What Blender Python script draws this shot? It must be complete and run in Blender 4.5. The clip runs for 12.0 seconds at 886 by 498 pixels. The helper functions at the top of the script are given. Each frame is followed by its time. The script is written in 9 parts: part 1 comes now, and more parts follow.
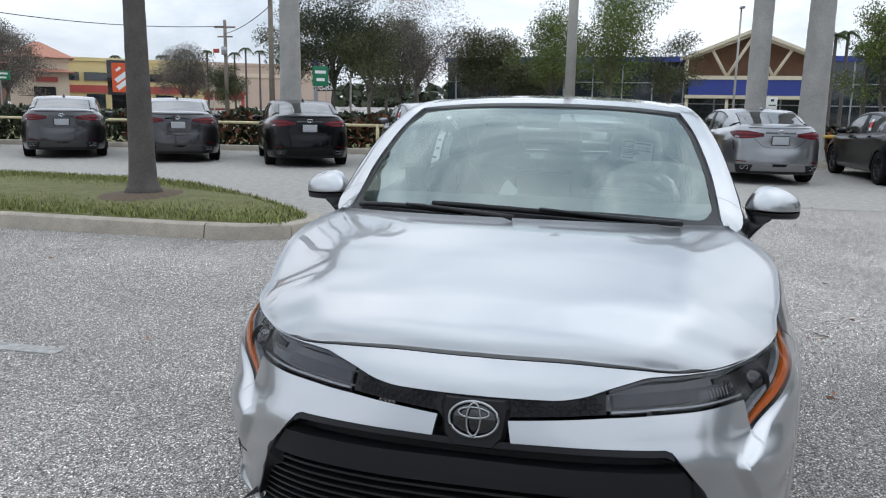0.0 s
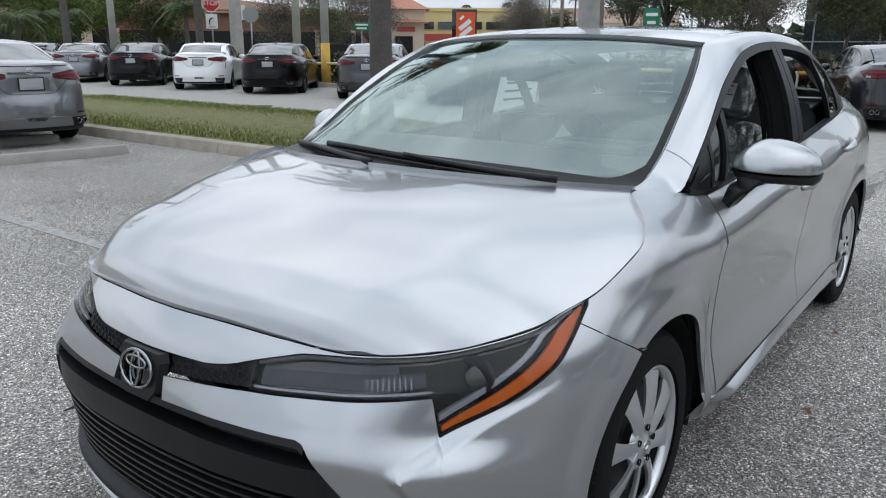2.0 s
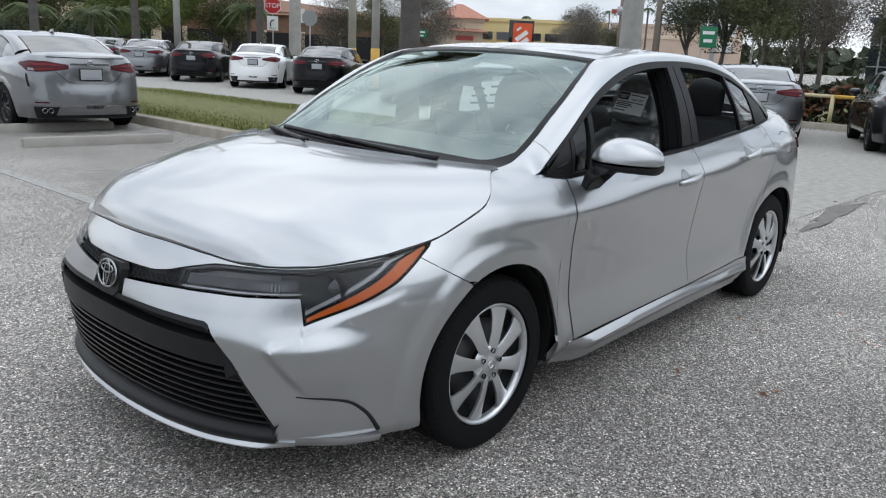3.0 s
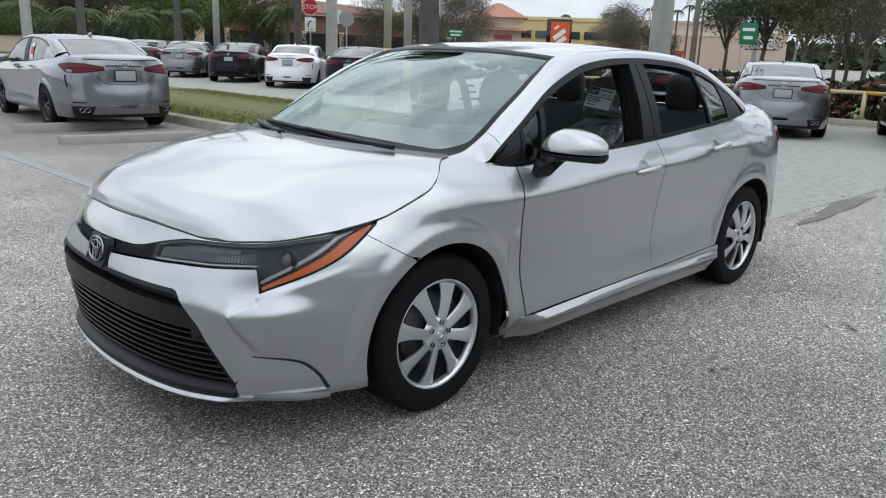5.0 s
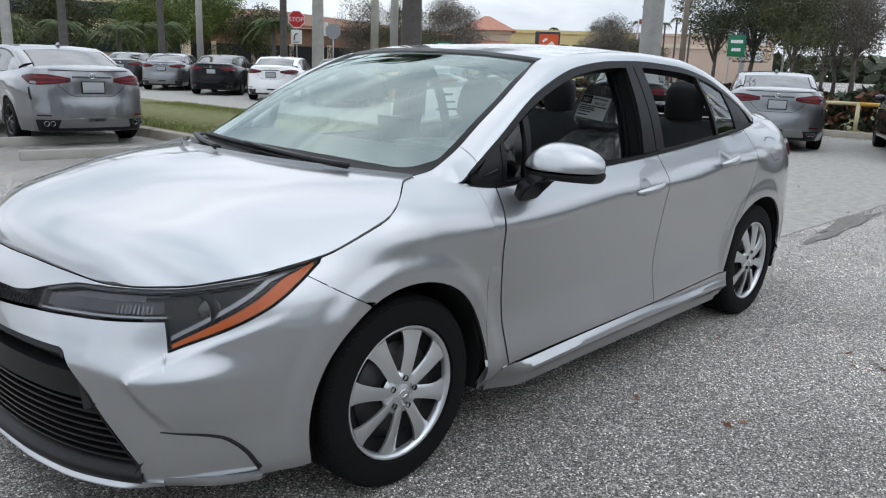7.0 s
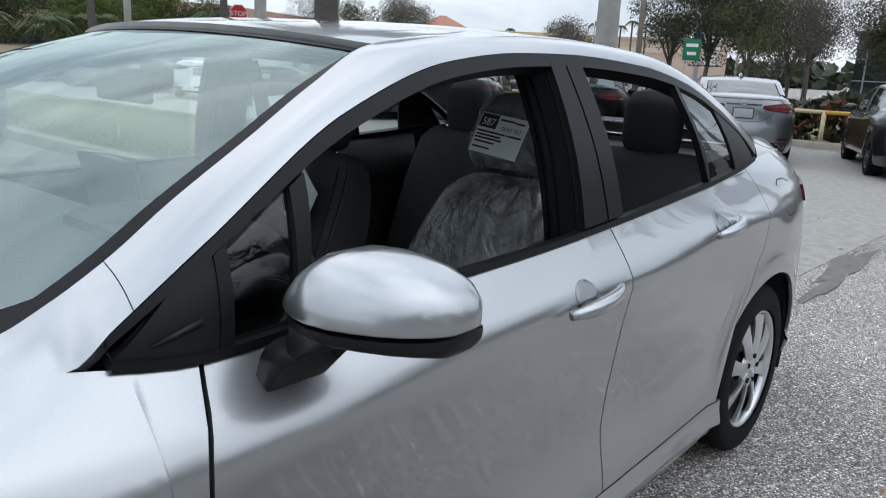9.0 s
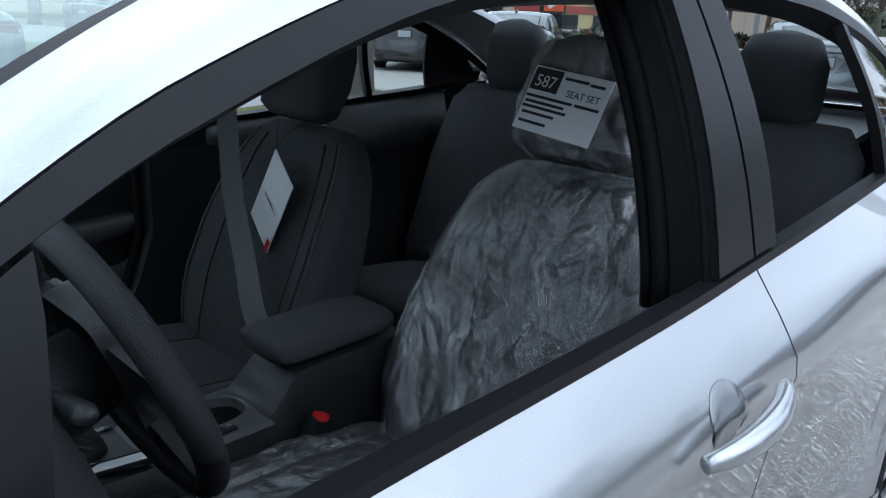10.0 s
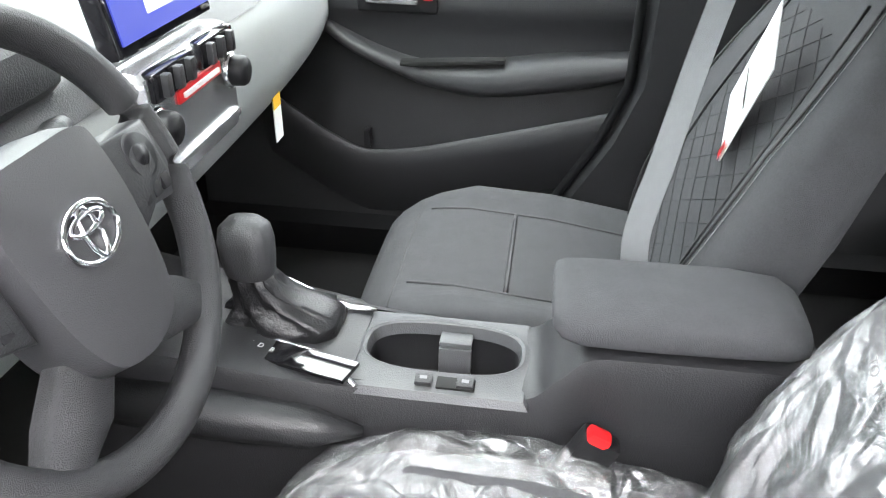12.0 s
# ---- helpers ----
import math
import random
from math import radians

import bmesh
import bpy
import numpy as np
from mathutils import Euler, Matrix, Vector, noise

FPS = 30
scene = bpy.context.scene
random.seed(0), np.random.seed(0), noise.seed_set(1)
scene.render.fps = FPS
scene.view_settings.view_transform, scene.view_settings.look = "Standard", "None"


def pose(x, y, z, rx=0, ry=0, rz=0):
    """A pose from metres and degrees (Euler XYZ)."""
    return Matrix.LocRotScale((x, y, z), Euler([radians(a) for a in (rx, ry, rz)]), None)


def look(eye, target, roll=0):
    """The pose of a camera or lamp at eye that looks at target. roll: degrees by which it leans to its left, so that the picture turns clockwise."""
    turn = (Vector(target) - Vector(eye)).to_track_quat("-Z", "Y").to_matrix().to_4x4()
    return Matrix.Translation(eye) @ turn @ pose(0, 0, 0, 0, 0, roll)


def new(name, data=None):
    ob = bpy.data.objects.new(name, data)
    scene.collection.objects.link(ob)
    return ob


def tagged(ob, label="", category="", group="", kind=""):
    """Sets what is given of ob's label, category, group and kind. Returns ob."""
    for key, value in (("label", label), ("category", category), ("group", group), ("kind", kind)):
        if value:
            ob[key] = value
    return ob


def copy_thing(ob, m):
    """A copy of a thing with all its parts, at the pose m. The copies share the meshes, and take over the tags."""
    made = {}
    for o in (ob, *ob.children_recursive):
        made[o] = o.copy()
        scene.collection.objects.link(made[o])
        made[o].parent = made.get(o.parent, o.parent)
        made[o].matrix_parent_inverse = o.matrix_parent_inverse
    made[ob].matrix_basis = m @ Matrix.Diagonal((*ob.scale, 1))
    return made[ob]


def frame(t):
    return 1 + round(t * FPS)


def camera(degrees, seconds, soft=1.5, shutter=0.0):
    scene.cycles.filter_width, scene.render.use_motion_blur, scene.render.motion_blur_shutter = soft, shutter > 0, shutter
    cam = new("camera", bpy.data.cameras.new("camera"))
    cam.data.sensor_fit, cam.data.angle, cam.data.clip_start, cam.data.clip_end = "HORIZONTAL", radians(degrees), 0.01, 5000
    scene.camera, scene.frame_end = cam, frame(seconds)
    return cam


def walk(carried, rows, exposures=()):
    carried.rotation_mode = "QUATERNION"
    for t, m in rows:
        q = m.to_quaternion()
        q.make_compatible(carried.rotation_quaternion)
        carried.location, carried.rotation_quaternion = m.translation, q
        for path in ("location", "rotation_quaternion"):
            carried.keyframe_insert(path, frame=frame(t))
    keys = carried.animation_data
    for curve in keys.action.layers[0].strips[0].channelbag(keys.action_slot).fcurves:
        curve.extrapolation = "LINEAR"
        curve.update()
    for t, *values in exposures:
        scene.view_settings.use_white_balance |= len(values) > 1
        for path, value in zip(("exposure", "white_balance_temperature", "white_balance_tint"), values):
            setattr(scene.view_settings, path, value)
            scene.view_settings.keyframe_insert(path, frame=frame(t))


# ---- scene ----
cam = camera(60.1, 12.0, soft=1.15)
PATH = [
    (0, (2.679, 0.292, 1.386), (0.756, -0.117, 1.017), 1.1),
    (0.5, (2.234, 0.512, 1.388), (0.374, -0.142, 1.056), 2.0),
    (1, (1.893, 0.822, 1.335), (0.179, -0.149, 0.995), 1.0),
    (1.5, (1.816, 1.171, 1.344), (0.201, 0.084, 0.888), -1.1),
    (2, (1.816, 1.556, 1.353), (0.274, 0.389, 0.842), 0.3),
    (2.5, (1.861, 2.001, 1.341), (0.381, 0.746, 0.858), 1.9),
    (3, (2.017, 2.375, 1.365), (0.554, 1.104, 0.872), 2.6),
    (3.5, (2.153, 2.621, 1.383), (0.7, 1.346, 0.873), 3.1),
    (3.7, (2.055, 2.833, 1.379), (0.68, 1.465, 0.89), 1.4),
    (5.5, (1.986, 2.8, 1.372), (0.59, 1.458, 0.87), 2.3),
    (6, (1.941, 2.831, 1.363), (0.561, 1.474, 0.861), 2.1),
    (6.5, (1.832, 2.74, 1.359), (0.443, 1.392, 0.858), 2.3),
    (7, (1.566, 2.497, 1.332), (0.151, 1.163, 0.866), 2.0),
    (7.5, (1.194, 2.304, 1.315), (-0.264, 1.007, 0.873), 2.4),
    (7.7, (1.014, 2.233, 1.332), (-0.46, 0.952, 0.9), 2.7),
    (9.3, (-0.122, 1.558, 1.336), (-1.611, 0.309, 0.861), 3.1),
    (9.5, (-0.247, 1.47, 1.335), (-1.714, 0.206, 0.834), 2.8),
    (10, (-0.552, 1.203, 1.299), (-1.938, -0.115, 0.714), 2.4),
    (10.5, (-0.808, 1.004, 1.270), (-2.045, -0.396, 0.555), 2.4),
    (11, (-1.076, 0.815, 1.207), (-1.953, -0.685, 0.217), 1.8),
    (11.5, (-1.152, 0.765, 1.183), (-1.542, -0.871, 0.101), 1.3),
    (12, (-1.220, 0.861, 1.229), (-0.987, -0.840, 0.203), 1.0),
]
walk(cam, [(t, look(eye, target, roll)) for t, eye, target, roll in PATH], [(0, 0.06, 6000, 8), (1.0, -0.15, 6000, 8), (2.0, -0.05, 6030, 8), (3.0, 0.06, 6130, 8), (6.5, 0.06, 6130, 8), (7.5, 0.04, 5990, 8), (9.3, 0.02, 5980, 8), (10.0, 0.52, 5450, 7), (10.5, 2.2, 5150, 3), (11.0, 3.2, 6400, 3), (11.5, 3.82, 6550, 9), (12, 4.15, 6650, 12)])

# ---- light ----
world = bpy.data.worlds.new("sky")
scene.world = world
world.use_nodes = True
wn, wl = world.node_tree.nodes, world.node_tree.links
wn.clear()
w_out, w_bg = wn.new("ShaderNodeOutputWorld"), wn.new("ShaderNodeBackground")
w_sky = wn.new("ShaderNodeTexSky")
w_sky.sky_type, w_sky.sun_disc = "NISHITA", False
w_sky.sun_elevation, w_sky.sun_rotation = radians(52), radians(200)
w_sky.dust_density, w_sky.air_density = 3.0, 1.0
w_geo, w_map, w_noise, w_ramp = (wn.new("ShaderNodeTexCoord"), wn.new("ShaderNodeMapping"), wn.new("ShaderNodeTexNoise"), wn.new("ShaderNodeValToRGB"))
w_map.inputs["Scale"].default_value = (1.0, 1.0, 2.6)
w_noise.inputs["Scale"].default_value, w_noise.inputs["Detail"].default_value, w_noise.inputs["Roughness"].default_value = 2.6, 9.0, 0.56
w_noise.inputs["Distortion"].default_value = 0.35
w_ramp.color_ramp.elements[0].position, w_ramp.color_ramp.elements[0].color = 0.36, (5.6, 6.1, 6.7, 1)
w_ramp.color_ramp.elements[1].position, w_ramp.color_ramp.elements[1].color = 0.62, (10.8, 10.8, 11.0, 1)
w_mix = wn.new("ShaderNodeMixRGB")
w_mix.inputs["Fac"].default_value = 0.9
wl.new(w_geo.outputs["Generated"], w_map.inputs["Vector"])
wl.new(w_map.outputs["Vector"], w_noise.inputs["Vector"])
wl.new(w_noise.outputs["Fac"], w_ramp.inputs["Fac"])
wl.new(w_sky.outputs["Color"], w_mix.inputs["Color1"])
wl.new(w_ramp.outputs["Color"], w_mix.inputs["Color2"])
# an overcast sky grows brighter towards the zenith
w_sep, w_gain, w_scl = wn.new("ShaderNodeSeparateXYZ"), wn.new("ShaderNodeMapRange"), wn.new("ShaderNodeVectorMath")
w_gain.inputs["From Min"].default_value, w_gain.inputs["From Max"].default_value = 0.0, 1.0
w_gain.inputs["To Min"].default_value, w_gain.inputs["To Max"].default_value = 0.80, 1.50
w_scl.operation = "SCALE"
wl.new(w_geo.outputs["Generated"], w_sep.inputs["Vector"])
wl.new(w_sep.outputs["Z"], w_gain.inputs["Value"])
wl.new(w_mix.outputs["Color"], w_scl.inputs[0])
wl.new(w_gain.outputs["Result"], w_scl.inputs["Scale"])
wl.new(w_scl.outputs["Vector"], w_bg.inputs["Color"])
w_bg.inputs["Strength"].default_value = 0.126
wl.new(w_bg.outputs["Background"], w_out.inputs["Surface"])

sun_data = bpy.data.lights.new("sun", "SUN")
sun_data.energy, sun_data.angle, sun_data.color = 0.30, radians(60), (1.0, 0.97, 0.92)
sun = new("sun", sun_data)
sun.matrix_world = look((-6.3, 17.3, 23.6), (0, 0, 0))

# ---- materials ----
def nodes_of(name):
    m = bpy.data.materials.new(name)
    m.use_nodes = True
    return m, m.node_tree.nodes, m.node_tree.links, m.node_tree.nodes["Principled BSDF"]


def plain(name, color, rough=0.5, metal=0.0, coat=0.0, var=0.08, scale=6.0, bump=0.0, bump_scale=200.0, spec=0.5, alpha=1.0, random_tint=0.0):
    """A surface with variation at two scales and a fine relief."""
    m, n, l, b = nodes_of(name)
    b.inputs["Roughness"].default_value, b.inputs["Metallic"].default_value = rough, metal
    b.inputs["Coat Weight"].default_value, b.inputs["Coat Roughness"].default_value = coat, 0.03
    b.inputs["Specular IOR Level"].default_value = spec
    tc = n.new("ShaderNodeTexCoord")
    big, small = n.new("ShaderNodeTexNoise"), n.new("ShaderNodeTexNoise")
    big.inputs["Scale"].default_value, big.inputs["Detail"].default_value = scale, 5
    small.inputs["Scale"].default_value, small.inputs["Detail"].default_value = scale * 12, 4
    l.new(tc.outputs["Object"], big.inputs["Vector"])
    l.new(tc.outputs["Object"], small.inputs["Vector"])
    add = n.new("ShaderNodeMath")
    add.operation = "ADD"
    l.new(big.outputs["Fac"], add.inputs[0])
    l.new(small.outputs["Fac"], add.inputs[1])
    ramp = n.new("ShaderNodeMapRange")
    ramp.inputs["From Min"].default_value, ramp.inputs["From Max"].default_value = 0.6, 1.4
    ramp.inputs["To Min"].default_value, ramp.inputs["To Max"].default_value = 1 - var, 1 + var
    l.new(add.outputs[0], ramp.inputs["Value"])
    fac = ramp.outputs["Result"]
    if random_tint:
        info, mr, mul = n.new("ShaderNodeObjectInfo"), n.new("ShaderNodeMapRange"), n.new("ShaderNodeMath")
        mr.inputs["To Min"].default_value, mr.inputs["To Max"].default_value = 1 - random_tint, 1 + random_tint
        l.new(info.outputs["Random"], mr.inputs["Value"])
        mul.operation = "MULTIPLY"
        l.new(mr.outputs["Result"], mul.inputs[0])
        l.new(fac, mul.inputs[1])
        fac = mul.outputs[0]
    mix = n.new("ShaderNodeVectorMath")
    mix.operation = "SCALE"
    mix.inputs[0].default_value = color
    l.new(fac, mix.inputs["Scale"])
    l.new(mix.outputs["Vector"], b.inputs["Base Color"])
    if bump:
        bn, bm_ = n.new("ShaderNodeTexNoise"), n.new("ShaderNodeBump")
        bn.inputs["Scale"].default_value, bn.inputs["Detail"].default_value = bump_scale, 3
        bm_.inputs["Strength"].default_value, bm_.inputs["Distance"].default_value = bump, 0.004
        l.new(tc.outputs["Object"], bn.inputs["Vector"])
        l.new(bn.outputs["Fac"], bm_.inputs["Height"])
        l.new(bm_.outputs["Normal"], b.inputs["Normal"])
    return m


def paint(name, color, metal=0.90, rough=0.30, coat=1.0, coat_ior=1.7):
    """Metallic car paint under clear coat with fine flakes."""
    m, n, l, b = nodes_of(name)
    tc, fl, mr, mix = n.new("ShaderNodeTexCoord"), n.new("ShaderNodeTexNoise"), n.new("ShaderNodeMapRange"), n.new("ShaderNodeVectorMath")
    fl.inputs["Scale"].default_value, fl.inputs["Detail"].default_value = 900, 2
    mr.inputs["From Min"].default_value, mr.inputs["From Max"].default_value = 0.3, 0.7
    mr.inputs["To Min"].default_value, mr.inputs["To Max"].default_value = 0.93, 1.07
    mix.operation = "SCALE"
    mix.inputs[0].default_value = color
    l.new(tc.outputs["Object"], fl.inputs["Vector"])
    l.new(fl.outputs["Fac"], mr.inputs["Value"])
    l.new(mr.outputs["Result"], mix.inputs["Scale"])
    l.new(mix.outputs["Vector"], b.inputs["Base Color"])
    b.inputs["Metallic"].default_value, b.inputs["Roughness"].default_value = metal, rough
    b.inputs["Coat Weight"].default_value, b.inputs["Coat Roughness"].default_value = coat, 0.015
    b.inputs["Coat IOR"].default_value = coat_ior
    return m


def glass(name, tint=(0.75, 0.8, 0.78), rough=0.0, ior=1.6, sheen=(1, 1, 1)):
    """A clear pane: most light passes straight on, gloss grows at grazing angles."""
    m, n, l, b = nodes_of(name)
    n.remove(b)
    tr, gl, mx, fr = n.new("ShaderNodeBsdfTransparent"), n.new("ShaderNodeBsdfGlossy"), n.new("ShaderNodeMixShader"), n.new("ShaderNodeLayerWeight")
    # the same gloss from both sides: a fixed share head-on, all of it at grazing angles
    po, mr = n.new("ShaderNodeMath"), n.new("ShaderNodeMapRange")
    fr.inputs["Blend"].default_value = 0.5
    po.operation, po.inputs[1].default_value = "POWER", 5.0
    mr.inputs["To Min"].default_value, mr.inputs["To Max"].default_value = ((ior - 1) / (ior + 1)) ** 2, 1.0
    l.new(fr.outputs["Facing"], po.inputs[0])
    l.new(po.outputs["Value"], mr.inputs["Value"])
    tr.inputs["Color"].default_value = (*tint, 1)
    gl.inputs["Roughness"].default_value = 0.01 + rough
    gl.inputs["Color"].default_value = (*sheen, 1)
    l.new(mr.outputs["Result"], mx.inputs["Fac"])
    l.new(tr.outputs["BSDF"], mx.inputs[1])
    l.new(gl.outputs["BSDF"], mx.inputs[2])
    l.new(mx.outputs["Shader"], n["Material Output"].inputs["Surface"])
    return m


SILVER = paint("silver_paint", (0.425, 0.434, 0.445))
GREY = paint("grey_paint", (0.055, 0.053, 0.055), coat_ior=1.45)
DARKGREY = paint("dark_grey_paint", (0.030, 0.030, 0.033), coat_ior=1.45)
BLACKP = paint("black_paint", (0.005, 0.005, 0.006), 0.9, coat=0.5, coat_ior=1.4)
WHITEP = paint("white_paint", (0.8, 0.8, 0.8), 0.0)
PLASTIC = plain("black_plastic", (0.009, 0.009, 0.010), 0.45, bump=0.12, bump_scale=600, spec=0.28)
TRIM = plain("satin_black_trim", (0.008, 0.008, 0.009), 0.42, bump=0.05, spec=0.24)
GLOSSB = plain("gloss_black", (0.006, 0.006, 0.007), 0.08, coat=0.6)
# near-black for joints and linings, also put in as shade inside hollows
SHADOW = plain("shade_black", (0.004, 0.004, 0.004), 0.8)
RUBBER = plain("tyre_rubber", (0.006, 0.006, 0.0065), 0.75, bump=0.15, bump_scale=150, spec=0.15)
CHROME = plain("chrome", (0.75, 0.76, 0.78), 0.08, 1.0, var=0.02)
WHEELSILVER = plain("wheel_silver", (0.6, 0.61, 0.62), 0.3, 0.8, coat=0.5, var=0.03)
GLASS = glass("side_glass", (0.80, 0.86, 0.84), ior=2.1)
SCREENGLASS = glass("windscreen_glass", (0.78, 0.86, 0.82), ior=2.6, sheen=(0.80, 0.93, 0.90))
PRIVACY = glass("tinted_glass", (0.42, 0.46, 0.45), ior=1.6)
LENS = glass("lamp_lens", (0.95, 0.95, 0.96), ior=1.35)
AMBER = plain("amber_reflector", (0.42, 0.085, 0.004), 0.35, bump=0.2, bump_scale=300, spec=0.3)
REDLENS = plain("red_lamp_lens", (0.065, 0.004, 0.007), 0.2, coat=0.1, spec=0.25)
# body silver darkened to stand for the shade in the handle cups
CUPSHADE = paint("shaded_cup_paint", (0.19, 0.195, 0.20))
LAMPGREY = plain("lamp_reflector", (0.03, 0.03, 0.033), 0.25, 0.4)
LAMPCLEAR = plain("clear_light_guide", (0.24, 0.245, 0.255), 0.25, 0.3)

# ---- geometry helpers ----
def spline(xs, ys):
    """A smooth curve through given stations (cubic Hermite, limited slopes)."""
    xs, ys = np.asarray(xs, float), np.asarray(ys, float)
    if xs[0] > xs[-1]:
        xs, ys = xs[::-1], ys[::-1]
    h, d = np.diff(xs), np.diff(ys) / np.diff(xs)
    m = np.zeros(len(xs))
    w1, w2 = 2 * h[1:] + h[:-1], h[1:] + 2 * h[:-1]
    same = d[:-1] * d[1:] > 0
    m[1:-1] = np.where(same, (w1 + w2) / (w1 / np.where(same, d[:-1], 1) + w2 / np.where(same, d[1:], 1)), 0)
    m[0], m[-1] = d[0], d[-1]

    def f(q):
        q = np.asarray(q, float)
        i = np.clip(np.searchsorted(xs, q, side="right") - 1, 0, len(h) - 1)
        t = np.clip((q - xs[i]) / h[i], 0, 1)
        t2, t3 = t * t, t * t * t
        return (2 * t3 - 3 * t2 + 1) * ys[i] + (t3 - 2 * t2 + t) * h[i] * m[i] + (3 * t2 - 2 * t3) * ys[i + 1] + (t3 - t2) * h[i] * m[i + 1]
    return f


def smooth01(t):
    t = np.clip(t, 0, 1)
    return t * t * (3 - 2 * t)


def solid(name, verts, faces, mat, parent=None, label="", smooth=True, angle=None):
    """Links a mesh as one object under a thing or part."""
    me = bpy.data.meshes.new(name)
    me.from_pydata([tuple(map(float, v)) for v in verts], [], [tuple(map(int, f)) for f in faces])
    me.materials.append(mat)
    if smooth:
        me.polygons.foreach_set("use_smooth", [True] * len(me.polygons))
        if angle:
            me.set_sharp_from_angle(angle=radians(angle))
    me.update()
    ob = new(name, me)
    if parent is not None:
        ob.parent = parent
    if label:
        ob["label"] = label
    return ob


def part(name, bm, mat, parent=None, label="", smooth=True, angle=35, m=None):
    me = bpy.data.meshes.new(name)
    if m is not None:
        bm.transform(m)
    bm.to_mesh(me)
    bm.free()
    me.materials.append(mat)
    if smooth:
        me.polygons.foreach_set("use_smooth", [True] * len(me.polygons))
        me.set_sharp_from_angle(angle=radians(angle))
    ob = new(name, me)
    if parent is not None:
        ob.parent = parent
    if label:
        ob["label"] = label
    return ob


def grid(P, rim=0.0, flip=False, closed_u=False):
    """Vertices and quads of a grid of points (nu, nv, 3); rim turns its edges inwards."""
    nu, nv = P.shape[:2]
    V = P.reshape(-1, 3)
    idx = np.arange(nu * nv).reshape(nu, nv)
    F = []
    for i in range(nu if closed_u else nu - 1):
        a, b = idx[i], idx[(i + 1) % nu]
        for j in range(nv - 1):
            F.append((a[j], b[j], b[j + 1], a[j + 1]))
    if rim:
        du, dv = np.gradient(P, axis=0), np.gradient(P, axis=1)
        N = np.cross(du, dv)
        N /= np.maximum(np.linalg.norm(N, axis=2, keepdims=True), 1e-9)
        loop = [(i, 0) for i in range(nu)] + [(nu - 1, j) for j in range(1, nv)] + [(i, nv - 1) for i in range(nu - 2, -1, -1)] + [(0, j) for j in range(nv - 2, 0, -1)]
        base, k = len(V), len(loop)
        sign = -1 if flip else 1
        V = np.vstack([V, [P[a] - sign * N[a] * rim for a in loop]])
        for q in range(k):
            F.append((idx[loop[q]], base + q, base + (q + 1) % k, idx[loop[(q + 1) % k]]))
    if flip:
        F = [f[::-1] for f in F]
    return V, F


def sheet(name, P, mat, parent, label="", rim=0.0, flip=False, mirror=False, closed_u=False, angle=None):
    V, F = grid(P, rim, flip, closed_u)
    if mirror:
        V = V * np.array([1, -1, 1])
        F = [f[::-1] for f in F]
    return solid(name, V, F, mat, parent, label, angle=angle or (40 if rim else None))


def tube(points, radius, n=8, close=False, flat=1.0):
    """Vertices and quads of a bar that follows a line of points."""
    pts = np.asarray(points, float)
    k = len(pts)
    rads = np.broadcast_to(np.asarray(radius, float), (k,))
    T = np.gradient(pts, axis=0)
    if close:
        T = np.roll(pts, -1, 0) - np.roll(pts, 1, 0)
    T /= np.maximum(np.linalg.norm(T, axis=1, keepdims=True), 1e-9)
    V = []
    up = np.array([0, 0, 1.0]) if abs(T[0][2]) < 0.9 else np.array([1.0, 0, 0])
    for i in range(k):
        a = np.cross(T[i], up)
        a /= max(np.linalg.norm(a), 1e-9)
        b = np.cross(a, T[i])
        if abs(T[i][2]) < 0.9:
            up = np.array([0, 0, 1.0])
        else:
            up = b
        for q in range(n):
            w = 2 * math.pi * q / n
            V.append(pts[i] + rads[i] * (math.cos(w) * a + flat * math.sin(w) * b))
    F = []
    for i in range(k if close else k - 1):
        for q in range(n):
            A, B = i * n, ((i + 1) % k) * n
            F.append((A + q, A + (q + 1) % n, B + (q + 1) % n, B + q))
    if not close:
        F.append(tuple(range(n))[::-1])
        F.append(tuple(range((k - 1) * n, k * n)))
    return np.array(V), F


def lathe(profile, n=48, axis="y"):
    """Turns (radius, offset) pairs round an axis through the origin."""
    V, F = [], []
    k = len(profile)
    for q in range(n):
        w = 2 * math.pi * q / n
        for r, o in profile:
            c, s = r * math.cos(w), r * math.sin(w)
            V.append((c, o, s) if axis == "y" else (c, s, o) if axis == "z" else (o, c, s))
    for q in range(n):
        A, B = q * k, ((q + 1) % n) * k
        for j in range(k - 1):
            F.append((A + j, B + j, B + j + 1, A + j + 1))
    return np.array(V), F


def box_bm(sx, sy, sz, at=(0, 0, 0), bevel=0.0, segments=2, rot=None):
    bm = bmesh.new()
    bmesh.ops.create_cube(bm, size=1.0)
    bmesh.ops.scale(bm, vec=(sx, sy, sz), verts=bm.verts)
    if bevel:
        bmesh.ops.bevel(bm, geom=bm.edges[:] , offset=bevel, segments=segments, affect="EDGES", profile=0.6)
    m = Matrix.Translation(at)
    if rot is not None:
        m = m @ rot
    bm.transform(m)
    return bm


def thing(name, label, category, group="", at=None, kind=""):
    ob = new(name)
    if at is not None:
        ob.matrix_world = at
    return tagged(ob, label, category, group, kind)


def ribbon(name, P, width, mat, parent, N, mirror=False, lift=0.0012):
    """A narrow strip along a line of points, lying on a surface with normals N."""
    P, N = np.asarray(P), np.asarray(N)
    T = np.gradient(P, axis=0)
    S = np.cross(T, N)
    S /= np.maximum(np.linalg.norm(S, axis=1, keepdims=True), 1e-9)
    G = np.stack([P - S * width / 2 + N * lift, P + S * width / 2 + N * lift], 1)
    return sheet(name, G, mat, parent, mirror=mirror)


